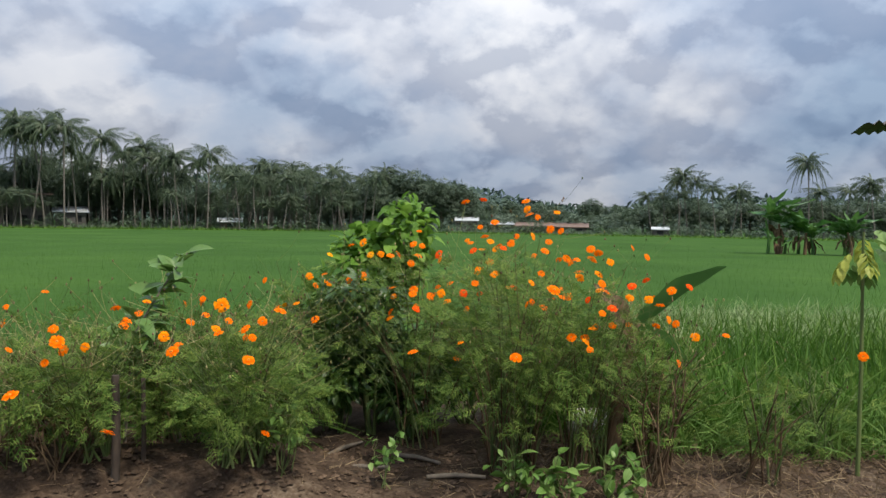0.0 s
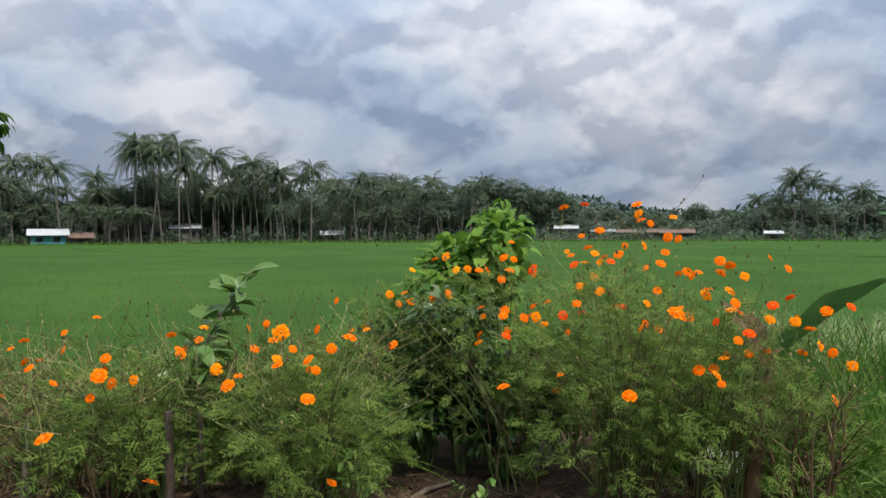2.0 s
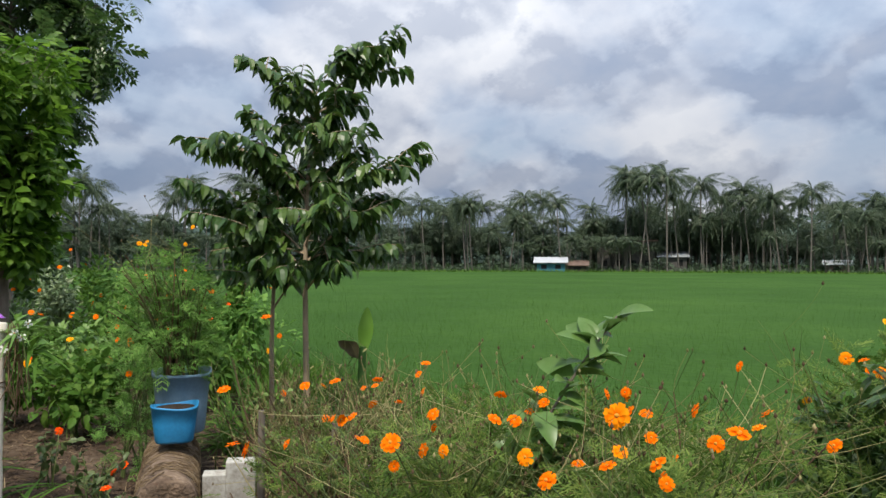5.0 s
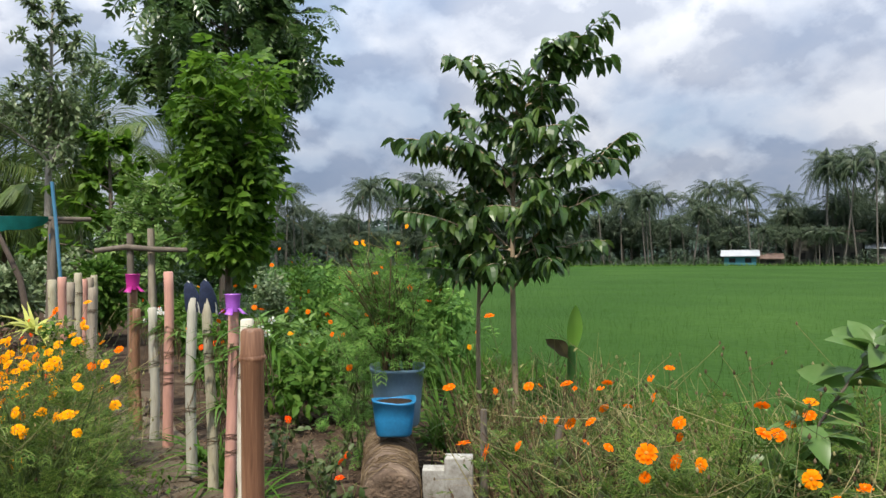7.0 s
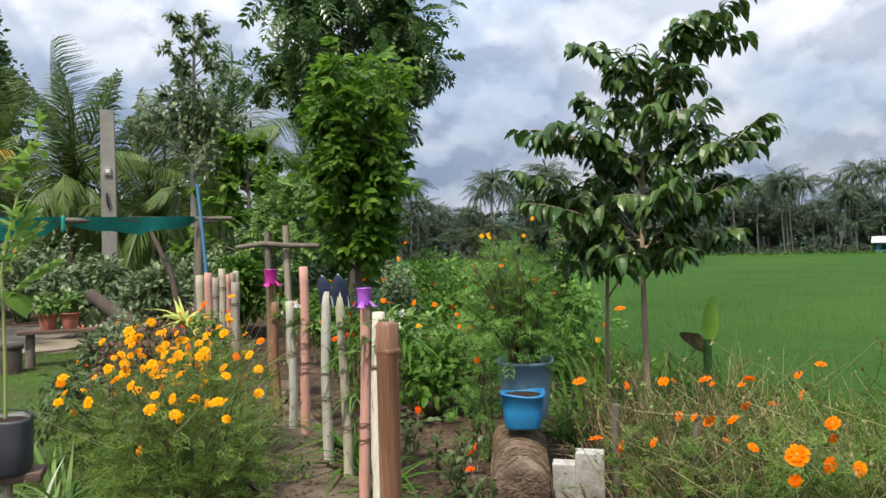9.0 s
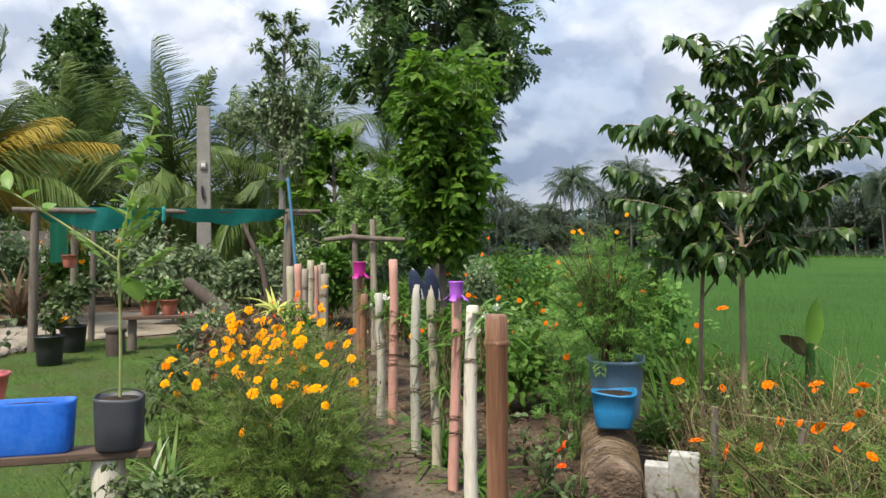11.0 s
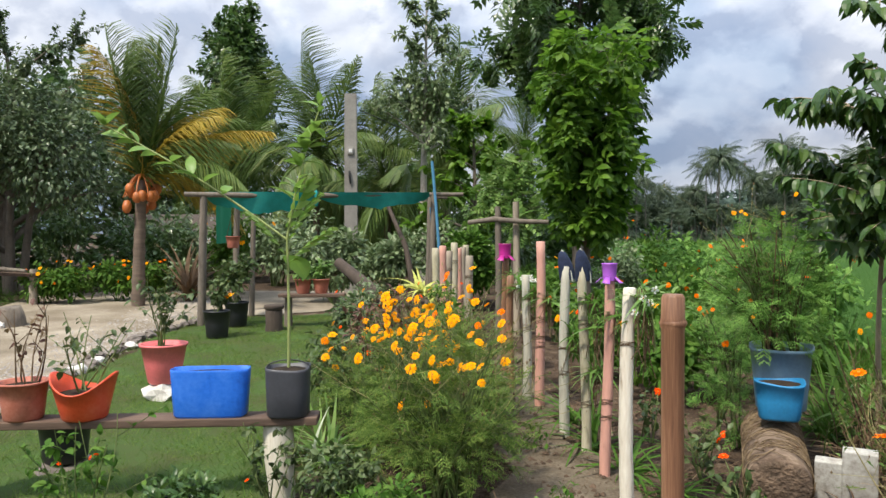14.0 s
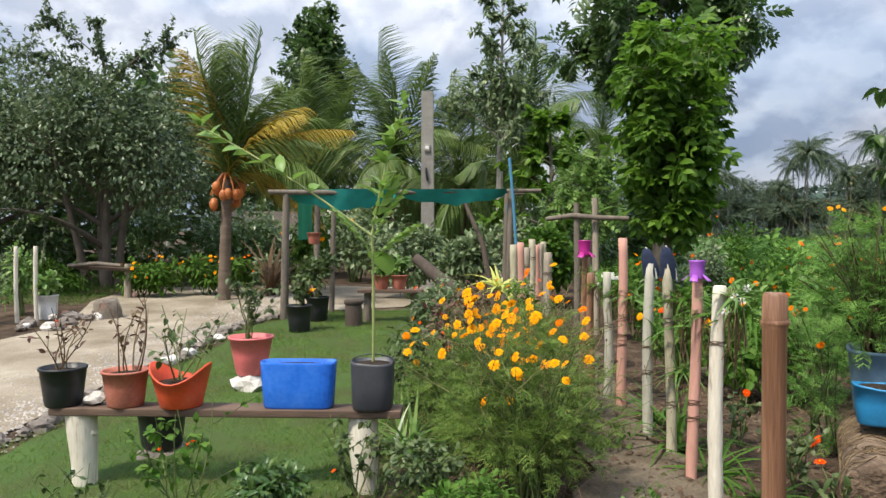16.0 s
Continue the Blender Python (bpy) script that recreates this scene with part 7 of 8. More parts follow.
# cassava-like plant at the right
pq = thing("papaya_seedling", pose(3.05, 8.75, 0), "thin papaya seedling with yellow-green leaves", "papaya")
part("stem", Geo().tube([(0, 0, -0.05), (0.01, 0.02, 0.6), (0.0, 0.03, 1.42)], [0.014, 0.012, 0.008], 8), STEM, pq)
r = np.random.RandomState(9)
for k in range(9):
    d = unit(r, 1, -0.2, 0.5)[0]
    g = Geo().stamp(pinnate_proto(4, 0.06, 0.5, 0.7, 0.8, 0.45, 0.24, True, 0.4), poses([[0, 0.03, 1.25 + 0.17 * r.rand()]], [d], [0.2]))
    part("leaf", g, (PALE, leaf_mat("yellow_leaf", (0.20, 0.24, 0.03), (0.32, 0.36, 0.05), (0.44, 0.46, 0.09), 0.5, 0.4))[k % 3 == 0], pq, smooth=False)
bloom(pq, (2.98, 8.6, 0.72), 0.03, "orange", (-0.3, -1, 0.4), r)
# corrugated roof corner of a shed
RUST = plain_mat("rusty_sheet", g3((0.10, 0.085, 0.075), 0.6, 1.6), 3, 0.7, 0.3, 0.3)
rf = thing("shed_roof", pose(3.73, 10.15, 2.24, 0, -4, -20), "corner of a corrugated iron roof on a wooden post", "shed roof")
u = np.linspace(0, 3.0, 90)
wv = 0.022 * np.sin(u * 2 * np.pi / 0.076)
rows = np.stack([np.stack([u, np.full(90, yq), wv + 0.02 * yq], -1) for yq in (0.0, 0.4, 0.8)])
rows = np.concatenate([rows, rows[::-1] - [0, 0, 0.004]])
k, j = np.meshgrid(np.arange(5), np.arange(89), indexing="ij")
part("sheet", Geo().add(rows.reshape(-1, 3), np.stack([k * 90 + j, k * 90 + j + 1, (k + 1) * 90 + j + 1, (k + 1) * 90 + j], -1).reshape(-1, 4)), RUST, rf)
part("roof_post", Geo().tube([(0.32, 0.35, -2.3), (0.31, 0.34, -1), (0.32, 0.35, -0.04)], [0.05, 0.048, 0.045], 8), POSTWOOD, rf)
part("purlin", Geo().box((0.3, 0.5, -0.09), (3.0, 0.56, -0.03), 0, 0.004), DARKBARK, rf)

# ---- trellis, poles ----
NET = plain_mat("teal_net", g3((0.013, 0.24, 0.21), 0.75, 1.3), 6, 0.85, bump=0.3)
tz = float(ground_z(-10, 4.5))
tr = thing("shade_trellis", pose(-10.1, 4.78, tz), "rustic pole frame hung with a teal shade net", "trellis")
part("top_pole", Geo().tube([(0.2, -1.95, 1.84), (0.05, -0.6, 1.83), (-0.05, 0.7, 1.85), (-0.15, 1.95, 1.86)], [0.035, 0.04, 0.036, 0.03], 9), BARK, tr)
part("back_pole", Geo().tube([(-1.4, -1.8, 1.86), (-1.4, 1.8, 1.88)], [0.035, 0.03], 9), BARK, tr)
for x, y, h, rr in ((0.15, -1.72, 1.85, 0.055), (-0.1, 1.5, 1.86, 0.045), (-1.4, -1.6, 1.86, 0.05), (-1.4, 1.5, 1.88, 0.05), (-0.7, -1.2, 1.7, 0.04)):
    part("trellis_post", Geo().tube([(x, y - 0.03, -0.15), (x + 0.02, y, h * 0.5), (x, y + 0.02, h)], [rr * 1.15, rr, rr * 0.9], 9), BARK, tr)


def net(y0, y1, x, drop, seed, n=26):
    r = np.random.RandomState(seed)
    ys = np.linspace(y0, y1, n)
    out = []
    for q in np.linspace(0, 1, 5):
        sag = drop * (0.35 + 1.05 * np.sin(np.linspace(0, np.pi, n)) ** 0.8 + 0.10 * np.sin(ys * 11) + 0.05 * r.normal(0, 1, n))
        out.append(np.stack([x + 0.03 * np.sin(ys * 6 + q) - 0.1 * q, ys, 1.86 - q * sag + 0.02 * (1 - q)], -1))
    v = np.concatenate(out)
    i, j = np.meshgrid(np.arange(4), np.arange(n - 1), indexing="ij")
    f = np.stack([i * n + j, i * n + j + 1, (i + 1) * n + j + 1, (i + 1) * n + j], -1).reshape(-1, 4)
    return Geo().add(v, f).add(v + [0.006, 0, 0], f[:, ::-1])


part("net", net(-1.7, -0.15, 0.12, 0.2, 1), NET, tr, "sagging teal shade net")
part("net", net(-0.15, 1.45, 0.02, 0.14, 2), NET, tr, "sagging teal shade net")
part("net_knot", Geo().lathe([(0.001, 0.05), (0.03, 0.05), (0.042, 0.0), (0.036, -0.05), (0.05, -0.12), (0.035, -0.17), (0.001, -0.18)], 9).moved(pose(0.1, -0.15, 1.85) @ Matrix.Diagonal((0.7, 0.6, 1, 1))), NET, tr, "bunched net")
sv = np.array([[-0.2 - 0.9 * q, -1.62 + 0.03 * math.sin(9 * q), h] for h in (1.82, 1.5, 1.15) for q in np.linspace(0, 1, 9)])
i, j = np.meshgrid(np.arange(2), np.arange(8), indexing="ij")
part("side_net", Geo().add(sv, np.stack([i * 9 + j, i * 9 + j + 1, (i + 1) * 9 + j + 1, (i + 1) * 9 + j], -1).reshape(-1, 4)), leaf_mat("green_net", (0.01, 0.09, 0.05), (0.015, 0.14, 0.08), (0.03, 0.2, 0.12), 0.8, 0.4), tr, "green net hung at the end")
BLUEPIPE = plain_mat("blue_pipe", g3((0.07, 0.22, 0.36), 0.8, 1.2), 5, 0.45)
for p0, p1, sd in (((-10.05, 6.41, 0.15), (-10.12, 6.27, 2.46), 0), ((-10.25, 6.3, 0.15), (-10.25, 6.26, 1.8), 1)):
    ob = part("blue_pipe", Geo().tube(arc(p0, p1, 0, 5, (0, 0.02, 0)), 0.022, 10), BLUEPIPE)
    tagged(ob, "thin blue plastic pipe leaning at the trellis", "pipe", "blue pipes")
hp = tub_open("hanging_pot", pose(-10.2, 3.42, 1.22), 0.075, 0.1, 0.17, TERRA, "small red pot hanging under the trellis", "plant pot", 0.85)
part("hanger", Geo().tube([(0, 0.09, 0.16), (0, 0, 0.55)], 0.004, 4).tube([(0, -0.09, 0.16), (0, 0, 0.55)], 0.004, 4), DRYSTEM, hp, "thin wire hanger")
up = thing("utility_pole", pose(-14.5, 4.82, float(ground_z(-14.5, 4.8))), "square concrete utility pole with a small meter box", "utility pole")
pg = Geo()
for z0, z1, a, b in ((-0.3, 4.0, 0.15, 0.13),):
    v = np.array([[sx * q, sy * q * 0.9, z] for z, q in ((z0, a), (z1, b)) for sx, sy in ((-1, -1), (1, -1), (1, 1), (-1, 1))])
    pg.add(v, [[0, 1, 5, 4], [1, 2, 6, 5], [2, 3, 7, 6], [3, 0, 4, 7], [4, 5, 6, 7]])
part("shaft", pg, CONCRETE, up, smooth=False)
mb = part("meter_box", Geo().box((0.13, -0.06, 2.78), (0.17, 0.06, 2.93), 0, 0.01), CONCRETE, up, "small grey meter box")
part("dial", Geo().box((0.168, -0.035, 2.82), (0.176, 0.035, 2.89), 0, 0.003), WHITEB, mb, "pale meter window")
part("clamp", Geo().tube([(0.16, -0.02, 2.45), (0.2, -0.02, 2.35), (0.16, 0.0, 2.2)], 0.02, 6), BLACKP, up, "dark cable clamp")
cb = part("overhead_cable", Geo().tube(arc((-14.4, 5.0, 3.9), (-30.0, 13.0, 5.2), 0.7, 16), 0.012, 5), BLACKP)
tagged(cb, "thin dark cable running from the pole", "cable")

# ---- palms and trees behind the garden ----


def near_palm(at, height, crown, seed, fronds, lean, label, nuts=False, old=3, pairs=62, frondmat=FROND, mop=1.0, side=None):
    r = np.random.RandomState(seed)
    z0 = float(ground_z(*at))
    ob = thing("coconut_palm", Matrix.Translation((at[0], at[1], z0)), label, "palm tree", "garden palms")
    t = np.linspace(0, 1, 26)
    p = np.stack([lean[0] * t ** 1.5, lean[1] * t ** 1.5, height * t - 0.15], -1)
    part("trunk", Geo().tube(p, 0.088 * (1.3 - 0.4 * t) * (1 + 0.04 * np.sign(np.sin(np.arange(26) * 2.2))), 12), PALMBARK, ob)
    for i in range(fronds):
        q = i / fronds
        aged = bool(old) and i > 5 and i % old == 1
        az = i * 2.4 + r.uniform(-0.35, 0.35)
        if side is not None and q > 0.35:
            az = side + r.uniform(-1.2, 1.2)
        fr = palm_frond(r, crown * r.uniform(0.8, 1.1), 0.12 + 0.2 * (mop - 1) + 0.85 * q + r.uniform(-0.12, 0.12), pairs, 0.0062, 0.33, 0.6)
        twist = np.array(pose(0, 0, 0, 0, math.degrees(r.normal(0, 0.45)), 0))
        fp = np.array(pose(*p[-1], math.degrees(1.5 - 1.35 * mop * q ** (1.5 / mop) + r.uniform(-0.12, 0.12)), 0, math.degrees(az))) @ twist
        g = Geo().stamp(fr, fp[None, :3])
        part("frond", g, OLDFROND if aged else frondmat, ob, "yellowing frond" if aged else "", smooth=False)
    if nuts:
        NUT = plain_mat("orange_coconut", g3((0.40, 0.115, 0.022), 0.6, 1.3), 5, 0.5)
        for k in range(12):
            a = k * 2.4
            c = p[-1] + [0.24 * math.cos(a), 0.24 * math.sin(a), -0.15 - 0.42 * r.rand()]
            part("coconut", Geo().lathe([(0.001, 0.1), (0.045, 0.085), (0.072, 0.03), (0.07, -0.04), (0.04, -0.085), (0.001, -0.095)], 10, 0, c), NUT, ob)
        for k in range(9):
            a = k * 0.7
            part("spadix", Geo().tube(arc(p[-1] + [0, 0, 0.1], p[-1] + [0.3 * math.cos(a), 0.3 * math.sin(a), -0.3], -0.1, 5), [0.03, 0.025, 0.02, 0.015, 0.01], 6), NUT, ob, "orange flower stalk")
    return ob


near_palm((-12.3, 1.35), 2.3, 2.3, 3, 20, (0.05, 0.1), "young coconut palm with orange nuts and yellowing fronds", True, 3, side=0.15)
near_palm((-21.5, 3.3), 3.3, 3.7, 5, 26, (0.2, 0.1), "coconut palm with long arching fronds behind the garden", False, 0, mop=1.7)
near_palm((-23.4, 7.2), 4.3, 3.6, 6, 24, (0.1, 0.3), "coconut palm with long arching fronds behind the garden", False, 0, mop=1.7)
near_palm((-24.5, 0.6), 3.6, 3.6, 7, 24, (0.2, -0.1), "coconut palm with long arching fronds behind the garden", False, 0, mop=1.7)
near_palm((-20.5, 5.4), 2.4, 3.2, 8, 22, (0.1, 0.1), "short coconut palm with long arching fronds behind the garden", False, 1, mop=1.7)
near_palm((-27, -4), 4.5, 3.5, 9, 16, (0.1, 0.1), "coconut palm with long arching fronds behind the garden", False, 0, mop=1.7)
near_palm((-28, 10.5), 4.6, 3.5, 10, 16, (0.1, 0.1), "coconut palm with long arching fronds behind the garden", False, 0, mop=1.7)
ORCHARD = leaf_mat("orchard_leaf", (0.045, 0.080, 0.032), (0.085, 0.130, 0.052), (0.20, 0.25, 0.13), 0.38, 0.3, 1.0, 0.8, 0.4)
limb_tree("spreading_tree", (-14.7, -2.0), 21, 5.0, 0.12, 24, "wide old tree with small grey-green leaves and several trunks", "tree", LEAF2, ORCHARD, BARK, 10000, 0.12, 2.6, 0.16, 0.15, 12, "garden trees", tilt=0.9, extra=(15000, (3.1, 3.1, 2.5), 3.15), forks=((0.3, 0.9, 3.4), (0.4, -1.0, 3.2), (0.6, 0.35, 2.8), (-0.5, -0.4, 3.3)))
limb_tree("spreading_tree", (-15.2, -5.2), 22, 5.1, 0.15, 22, "wide old tree with small grey-green leaves", "tree", LEAF2, ORCHARD, BARK, 8000, 0.12, 2.6, 0.16, 0.15, 12, "garden trees", tilt=0.9, extra=(13000, (3.0, 3.0, 2.5), 3.2), forks=((0.3, 0.9, 3.2), (0.4, -0.8, 3.2)))
limb_tree("dense_tree", (-28.8, -0.5), 23, 9.9, 0.2, 26, "tall rounded tree with dense dark leaves", "tree", LEAF2, DARKTREE, BARK, 5000, 0.26, 1.9, 0.3, 0.1, 12, "garden trees", tilt=0.8, extra=(7500, (1.9, 1.9, 3.6), 6.8))
limb_tree("slender_tree", (-17.6, 6.4), 24, 6.9, 0.1, 22, "slender tree with a pale trunk and sparse small leaves", "tree", LEAF, GREY_LEAF, PALEBARK, 3000, 0.16, 1.2, 0.42, 0.2, 10, "garden trees", tilt=0.9, extra=(1800, (1.0, 1.0, 1.5), 4.3))
limb_tree("leafy_tree", (-16.4, 7.5), 25, 3.9, 0.08, 16, "broad-leaved green tree behind the fence", "tree", LEAFW, BRIGHT, BARK, 1500, 0.24, 1.2, 0.2, 0.2, 8, "garden trees", tilt=0.8)
limb_tree("leafy_tree", (-13.4, 7.95), 26, 2.6, 0.05, 12, "low feathery pale green tree behind the fence", "tree", pinnate_proto(5, 0.1, 0.3, 0.4), PALE, BARK, 420, 0.35, 0.7, 0.4, 0.1, 6, "garden trees", tilt=0.5)
fallen = part("leaning_log", Geo().tube([(-9.2, 5.0, 1.05), (-8.8, 5.4, 0.75), (-8.4, 5.8, 0.4), (-8.2, 6.0, 0.1)], [0.07, 0.09, 0.1, 0.11], 10), DARKBARK)
tagged(fallen, "dark leaning log behind the flowers", "log")
lean = part("leaning_tree", Geo().tube([(-12.2, 5.6, 1.9), (-11.6, 5.9, 1.2), (-11.2, 6.1, 0.1)], [0.03, 0.045, 0.06], 10), DARKBARK)
tagged(lean, "dark leaning tree trunk behind the trellis", "tree trunk")
# woods that close the view behind the garden
g = Geo()
rg = np.random.RandomState(33)
n = 24000
yw = np.radians(rg.uniform(74, 150, n))
ds = 30 + 8 * rg.rand(n) - 8 * np.exp(-((np.degrees(yw) - 118) / 14) ** 2)
top = 3.6 + 0.9 * np.sin(yw * 17) + 0.7 * np.sin(yw * 41 + 2) + 1.6 * (np.degrees(yw) > 100)
top = np.where(np.degrees(yw) < 84, 2.3, top)
g.stamp(LEAF2, poses(np.stack([FAR[0] - ds * np.sin(yw), FAR[1] + ds * np.cos(yw), top * rg.rand(n) ** 0.8], -1), unit(rg, n, -0.4, 0.9), rg.uniform(0.25, 0.7, n), rg.normal(0, 0.6, n)))
tagged(part("woods", g, DARKTREE, smooth=False), "dark tangle of bushes and trees behind the garden", "woods", kind="stuff")
for i, (x, y, sx, h, m) in enumerate(((-15.5, 0.4, 1.2, 1.9, DARKTREE), (-16.5, 3.0, 1.3, 2.2, GREY_LEAF), (-14.8, 6.4, 1.0, 1.5, GREY_LEAF), (-16, -4.4, 1.4, 1.8, DARKTREE), (-12.6, 4.6, 0.7, 1.5, GREY_LEAF), (-12.4, 7.0, 0.8, 1.2, WEED), (-17.5, 8.6, 1.2, 1.8, DARKTREE), (-19, 1.4, 1.5, 2.6, DARKTREE), (-14.2, 2.6, 0.7, 1.9, WEED), (-11.4, 6.9, 0.5, 1.3, WEED), (-12.0, 5.6, 0.6, 1.2, GREY_LEAF), (-18, -2.5, 1.5, 2.4, DARKTREE))):
    shrub((x, y), (sx, sx, h), 1300, LEAF2, m, 0.15, "dense green bush at the back of the garden", seed=140 + i, low=0.0, group="garden bushes", flowers=(("white", 14, 0.06), ("yellow", 8, 0.05)) if i == 8 else ())
for i, (x, y, h) in enumerate(((-16.4, 0.9, 2.0), (-16.8, -0.4, 1.9))):
    shrub((x, y), (1.1, 1.1, h), 1500, LEAF2, (GREY_LEAF, DARKTREE)[i], 0.14, "dense green bush at the back of the garden", seed=155 + i, low=0.0, group="garden bushes")
# bed across the road, bench, hut
for i, (x, y) in enumerate(((-12.9, 0.0), (-13.1, 0.7), (-13.2, 1.3), (-12.8, -0.4))):
    shrub((x, y), (0.5, 0.5, 0.75), 600, LEAF, WEED, 0.12, "low bush with orange and yellow flowers across the road", seed=160 + i, low=0.0, flowers=(("yellow", 6, 0.035), ("orange", 3, 0.03)), group="roadside flowers")
tuft((-13.0, 2.0), 1.2, 60, DRYSTEM, "tied bundle of dry brown stalks", 170, 1.2, name="dry_sheaf", category="sheaf", lean=0.2, split=True)
wb = thing("rustic_bench", pose(-12.9, -1.1, float(ground_z(-12.9, -1.1)), 0, 0, 62), "rustic wooden bench across the road", "bench")
part("plank", Geo().box((-0.75, -0.14, 0.5), (0.75, 0.14, 0.55), 0, 0.006), PLANK, wb)
part("backrest", Geo().tube([(-0.8, -0.2, 0.56), (0, -0.16, 0.62), (0.75, -0.2, 0.6)], [0.035, 0.04, 0.03], 8), BARK, wb)
for q in (-0.65, 0.65):
    part("leg", Geo().tube([(q, 0, -0.1), (q, 0, 0.3), (q, 0.01, 0.62)], [0.07, 0.065, 0.06], 10), POSTWOOD, wb)
THATCH = plain_mat("thatch", g3((0.06, 0.046, 0.035)), 6, 0.95, bump=0.9, fine=30, stretch=(4, 0.5, 1))
HUTW = plain_mat("hut_boards", g3((0.06, 0.05, 0.042)), 5, 0.9, bump=0.6, fine=25, stretch=(4, 4, 0.4))
ht = thing("hut", pose(-18.2, 0.55, -0.1, 0, 0, 8), "small dark wooden hut with a low thatched roof", "hut")
for i in range(12):
    part("board", Geo().box((1.0, -1.1 + 0.19 * i, 0), (1.04 + 0.01 * (i % 2), -0.925 + 0.19 * i, 1.4), 0, 0.004), HUTW, ht)
part("side_wall", Geo().box((-1.0, -1.12, 0), (1.0, -1.06, 1.4)).box((-1.0, 1.12, 0), (1.0, 1.18, 1.4)).box((-1.06, -1.1, 0), (-1.0, 1.15, 1.4)), HUTW, ht)
part("roof", Geo().add([(1.4, -1.5, 1.32), (1.4, 1.55, 1.32), (0, 1.45, 2.0), (0, -1.4, 2.0), (-1.4, -1.5, 1.32), (-1.4, 1.55, 1.32), (1.38, -1.5, 1.24), (1.38, 1.55, 1.24), (-1.38, -1.5, 1.24), (-1.38, 1.55, 1.24)], [[0, 1, 2, 3], [3, 2, 5, 4], [0, 6, 7, 1], [4, 5, 9, 8], [6, 8, 9, 7]]).add([(1.4, -1.5, 1.32), (0, -1.4, 2.0), (-1.4, -1.5, 1.32), (1.4, 1.55, 1.32), (0, 1.45, 2.0), (-1.4, 1.55, 1.32)], [[0, 1, 2], [3, 5, 4]]), THATCH, ht, "brown thatched roof", smooth=False)
# posts and bucket at the far bed
for x, y, h in ((-9.62, -0.7, 1.05), (-9.74, -0.49, 1.05), (-9.5, -1.0, 1.0)):
    post(x, y, 0.15 + h, 0.028, PEELED, "thin pale peeled post by the roadside bed", (0.02, 0.01), knots=0, seed=int(100 * h), name="garden_post")
tub_open("white_bucket", pose(-9.96, -0.45, 0.13), 0.12, 0.14, 0.36, WHITEB, "white plastic bucket of leaves in the roadside bed", "bucket", 0.85)
shrub((-9.96, -0.45), (0.2, 0.2, 0.4), 160, LEAFW, PALE, 0.12, "leafy plant in a white bucket", seed=180, z=0.42, low=0.05)
shrub((-9.3, -1.2), (0.6, 0.6, 1.0), 700, LEAF, GREY_LEAF, 0.09, "yellowish bush in the roadside bed", seed=181, low=0.0)
tub_open("small_pot", pose(-9.16, 0.25, 0.11, 70, 0, 30), 0.06, 0.085, 0.14, REDP, "small red pot lying among the stones", "plant pot", 0.6)
shrub((-10.3, -1.05), (0.4, 0.4, 1.15), 500, LEAF, PALE, 0.09, "yellowish leafy bush behind the roadside posts", seed=182, low=0.0)
for i, (x, y, h) in enumerate(((-13.4, -2.6, 0.8), (-14.0, -3.6, 0.9), (-13.2, -1.9, 0.6), (-13.8, 1.9, 0.9))):
    shrub((x, y), (0.5, 0.5, h), 500, LEAF, (WEED, GREY_LEAF)[i % 2], 0.1, "low leafy plant under the old trees across the road", seed=190 + i, low=0.0, group="plants across the road")
sb = part("tree_stump", Geo().tube([(0, 0, -0.05), (0, 0.02, 0.12), (0.03, 0, 0.26), (0.03, 0, 0.28)], [0.24, 0.19, 0.17, 0.12], 12), BARK)
sb.matrix_world = pose(-10.1, 0.35, 0.13)
tagged(sb, "rough brown tree stump beside the road", "stump")

# ---- banana clumps and houses beyond the field ----


def banana_clump(at, seed, n, height, label):
    r = np.random.RandomState(seed)
    ob = thing("banana_clump", Matrix.Translation((at[0], at[1], -0.4)), label, "banana plants", "banana clumps")
    for i in range(n):
        b = np.array([r.normal() * 0.8, r.normal() * 0.5, 0])
        h = height * r.uniform(0.3, 0.55)
        part("pseudostem", Geo().tube([b, b + [0.05, 0, h * 0.5], b + [0.1 * r.normal(), 0, h]], [0.11, 0.09, 0.06], 8), DRYSTEM if i % 2 else BANANA, ob)
        g = Geo()
        d = unit(r, 8, 0.0, 1.0) + [0, 0, 0.9]
        g.stamp(leaf_proto(7, 0.12, 0.6, 0.4, 0.5, 0.07), poses(np.tile(b + [0, 0, h], (8, 1)), d, height * r.uniform(0.26, 0.5, 8), r.normal(0, 0.9, 8)))
        part("leaf_fan", g, BANANA, ob, smooth=False)
        d = unit(r, 4, -0.9, -0.3)
        part("dry_leaf", Geo().stamp(leaf_proto(5, 0.08, 0.4, 0.5, 0.5, 0.05), poses(np.tile(b + [0, 0, h * 0.9], (4, 1)), d, height * 0.24)), DRYSTEM, ob, "hanging dead brown leaf", smooth=False)
    return ob


banana_clump((18.6, 47.3), 1, 5, 4.4, "clump of ragged banana plants standing in the rice field")
banana_clump((21.7, 46.4), 2, 3, 3.4, "clump of ragged banana plants standing in the rice field")
banana_clump((17.2, 47.5), 3, 2, 2.6, "clump of ragged banana plants standing in the rice field")
SHEET = plain_mat("white_sheet", g3((0.46, 0.48, 0.50), 0.8, 1.2), 0.8, 0.5, bump=0.1)
RUSTR = plain_mat("rust_roof", g3((0.13, 0.085, 0.065), 0.5, 1.9), 1.4, 0.8)
WALLB = plain_mat("block_wall", g3((0.085, 0.078, 0.07), 0.5, 1.6), 0.6, 0.9, bump=0.3, fine=6)
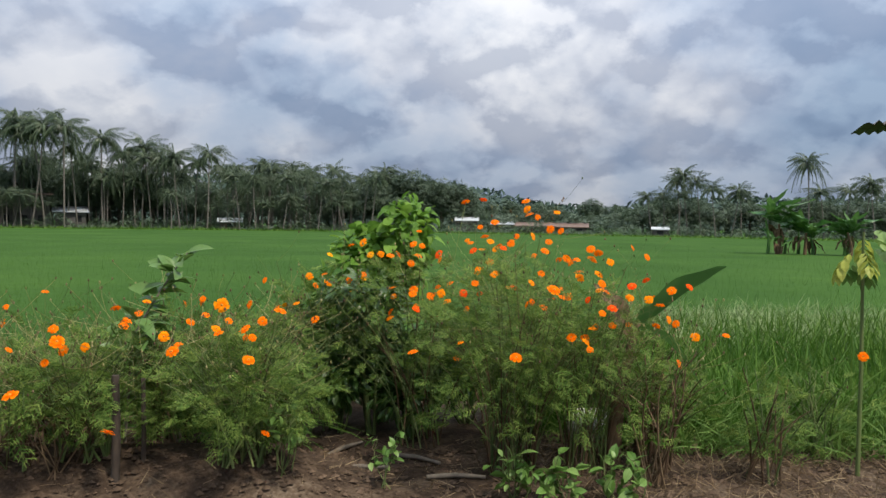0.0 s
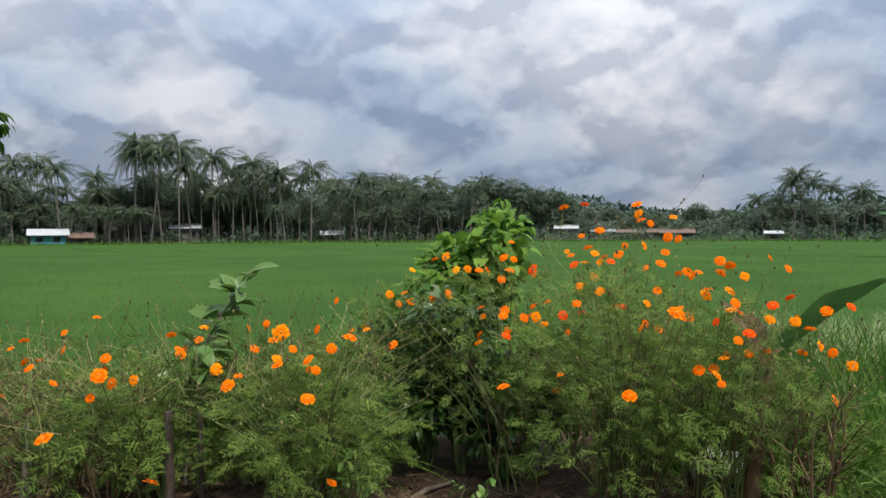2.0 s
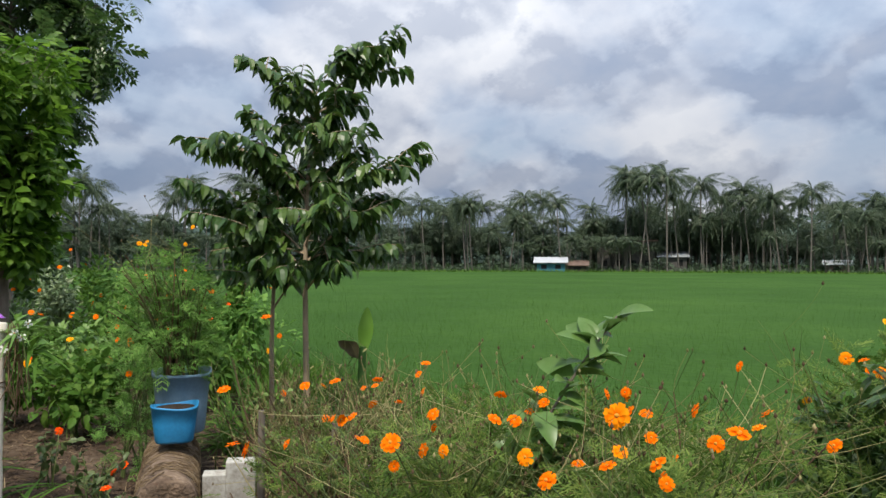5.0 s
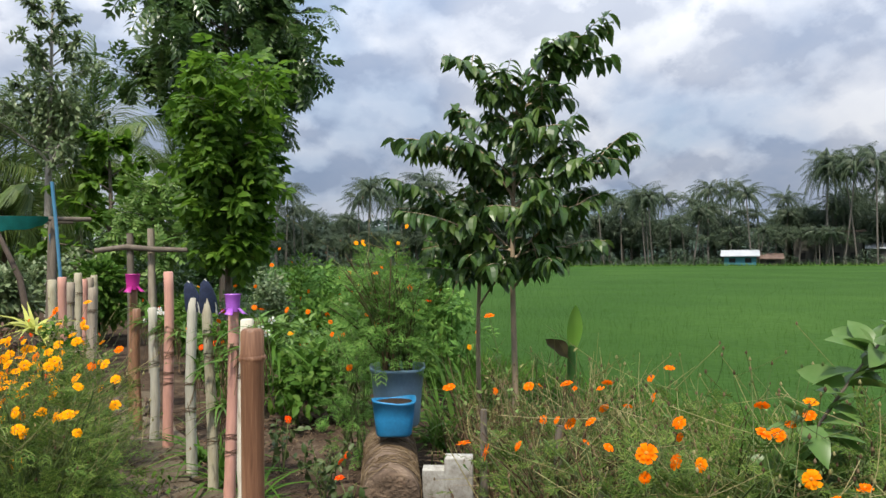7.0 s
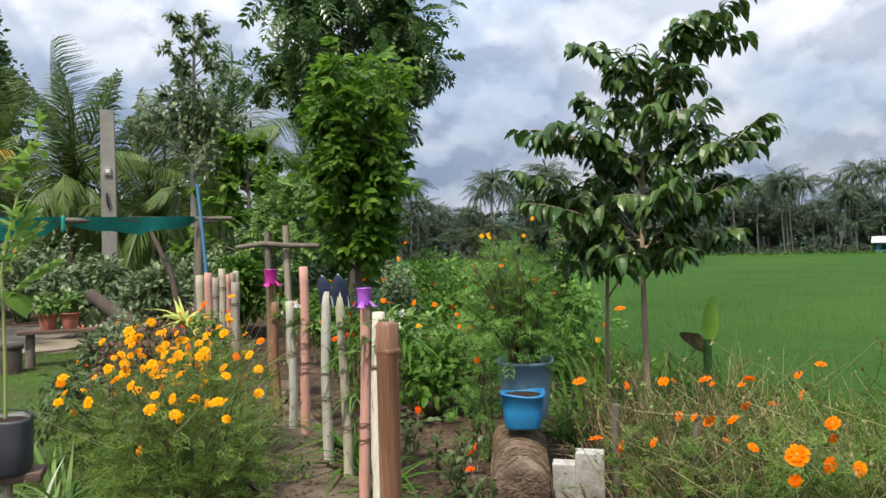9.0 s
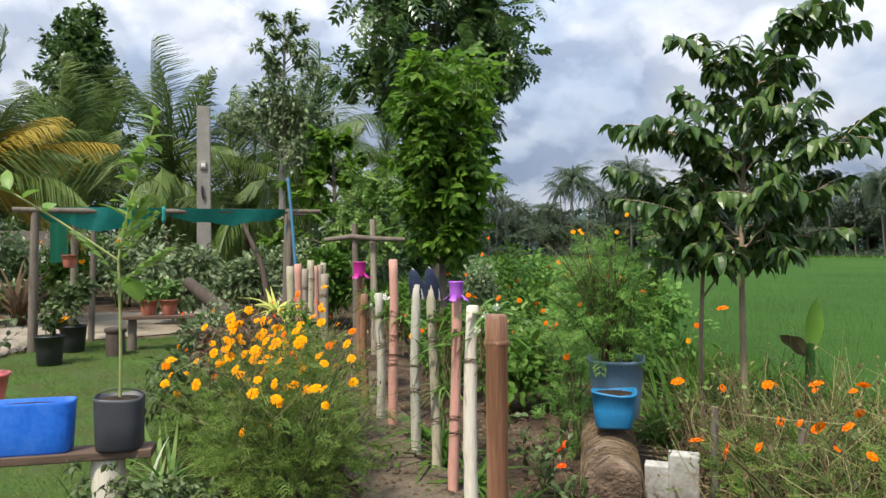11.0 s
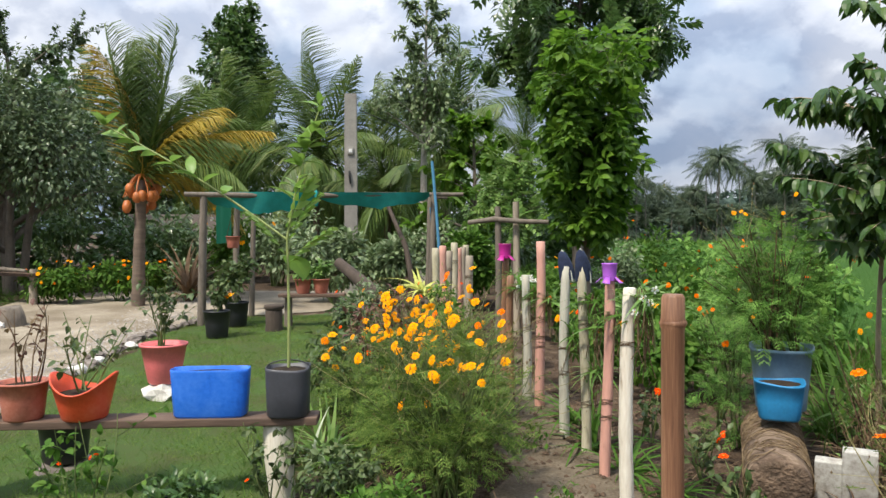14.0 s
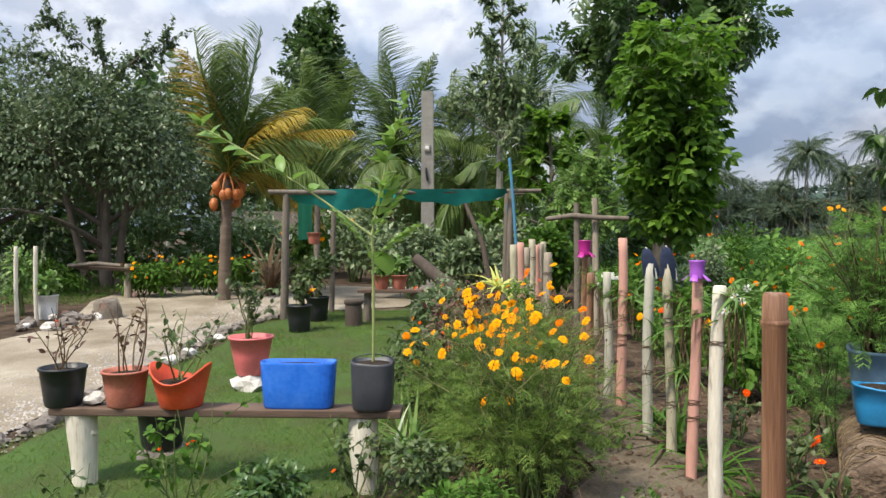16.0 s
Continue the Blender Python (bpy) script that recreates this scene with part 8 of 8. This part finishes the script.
TEALW = plain_mat("teal_wall", g3((0.04, 0.16, 0.20)), 1.0, 0.8)
# near-black paint for the unlit rooms behind the windows
ROOMSHADE = plain_mat("painted_room_shade", g3((0.02, 0.02, 0.02)), 1.0, 0.9)


def house(yaw, dist, w, h, depth, wall, roof, label, windows=2, rise=0.8, eave=0.4, storeys=1):
    x, y = far_spot(yaw, dist)
    ob = thing("house", pose(x, y, -0.35, 0, 0, yaw), label, "house", "village houses")
    g = Geo()
    wins = []
    for s in range(storeys):
        hs = h / storeys
        for i in range(windows):
            wins.append((-w / 2 + w * (i + 0.5) / windows, s * hs + hs * 0.45, min(1.0, w / windows * 0.4), hs * 0.36))
    part("wall", g.box((-w / 2, 0.12, 0), (w / 2, depth, h)), wall, ob, smooth=False)
    # front skin in strips round the openings
    xs = sorted({-w / 2, w / 2, *[a - c / 2 for a, _, c, _ in wins], *[a + c / 2 for a, _, c, _ in wins]})
    zs = sorted({0, h, *[b for _, b, _, _ in wins], *[b + d for _, b, _, d in wins]})
    solid = {(i, k) for i in range(len(xs) - 1) for k in range(len(zs) - 1) if not any(abs((xs[i] + xs[i + 1]) / 2 - a) < c / 2 and b < (zs[k] + zs[k + 1]) / 2 < b + d for a, b, c, d in wins)}
    nz, half = len(zs), len(xs) * len(zs)
    at = lambda i, k, back=0: back * half + i * nz + k
    fc = []
    for i, k in solid:
        fc.append([at(i, k), at(i + 1, k), at(i + 1, k + 1), at(i, k + 1)])
        for other, p, q in (((i - 1, k), (i, k), (i, k + 1)), ((i + 1, k), (i + 1, k + 1), (i + 1, k)), ((i, k - 1), (i + 1, k), (i, k)), ((i, k + 1), (i, k + 1), (i + 1, k + 1))):
            if other not in solid:
                fc.append([at(*p), at(*q), at(*q, 1), at(*p, 1)])
    fr = Geo().add([(a, yq, b) for yq in (0.0, 0.119) for a in xs for b in zs], fc)
    part("front_wall", fr, wall, ob, smooth=False)
    # each opening is closed by a panel whose colour gives the indoor darkness
    for a, b, c, d in wins:
        part("window", Geo().box((a - c / 2, 0.09, b), (a + c / 2, 0.115, b + d)), ROOMSHADE, ob, "window filled by a panel painted dark as the unlit room", smooth=False)
    e = eave
    part("roof", Geo().add([(-w / 2 - e, -e, h - 0.1), (w / 2 + e, -e, h - 0.1), (w / 2 + e, depth + e, h + rise), (-w / 2 - e, depth + e, h + rise), (-w / 2 - e, -e, h), (w / 2 + e, -e, h), (w / 2 + e, depth + e, h + rise + 0.1), (-w / 2 - e, depth + e, h + rise + 0.1)], [[0, 3, 2, 1], [4, 5, 6, 7], [0, 1, 5, 4], [1, 2, 6, 5], [2, 3, 7, 6], [3, 0, 4, 7]]), roof, ob, "sheet metal roof", smooth=False)


house(38.6, 108, 4.0, 1.7, 3.2, TEALW, SHEET, "low teal shed with a bright sheet metal roof beyond the field", 2, 0.7, 0.5)
house(36.6, 109, 2.6, 1.3, 3, HUTW, RUSTR, "low dark shack with a rusty roof beyond the field", 1, 0.6)
house(33.0, 117, 8.6, 5.0, 5, WALLB, RUSTR, "unfinished two-storey concrete house among the palms", 4, 0.7, 0.5, 2)
house(29.6, 117, 4.0, 2.6, 4, WALLB, SHEET, "pale house with a white roof among the palms", 2, 0.8)
house(0.6, 119, 3.4, 2.3, 4, WALLB, SHEET, "village house with a white sheet roof beyond the field", 2, 0.5, 0.3)
house(-2.2, 121, 3.4, 1.8, 4, WALLB, SHEET, "village house with a bright sheet roof beyond the field", 2, 0.35, 0.3)
house(-4.8, 118, 6.0, 1.6, 4, HUTW, RUSTR, "long low shack with a rusty roof beyond the field", 3, 0.5)
house(-7.6, 118, 4.6, 1.5, 4, WALLB, RUSTR, "low village house with a rusty roof beyond the field", 2, 0.6)
house(-14.2, 110, 2.2, 1.4, 2.5, WALLB, SHEET, "small pale shed beyond the field", 1, 0.25, 0.2)
house(18.8, 114, 3.0, 1.5, 3, RUSTR, SHEET, "small red-walled shack among the palms", 1, 0.5)
x, y = far_spot(39.5, 300)
mast = thing("radio_mast", Matrix.Translation((x, y, -0.4)), "thin lattice radio mast far behind the palms", "mast")
for k in range(3):
    a = k * 2.1
    part("mast_leg", Geo().tube([(0.7 * math.cos(a), 0.7 * math.sin(a), 0), (0.12 * math.cos(a), 0.12 * math.sin(a), 31)], 0.09, 5), CONCRETE, mast)
part("lattice", Geo().tube([(0.5 * (1 - i / 31) * math.cos(i * 2.1), 0.5 * (1 - i / 31) * math.sin(i * 2.1), i) for i in range(31)], 0.05, 4), CONCRETE, mast)
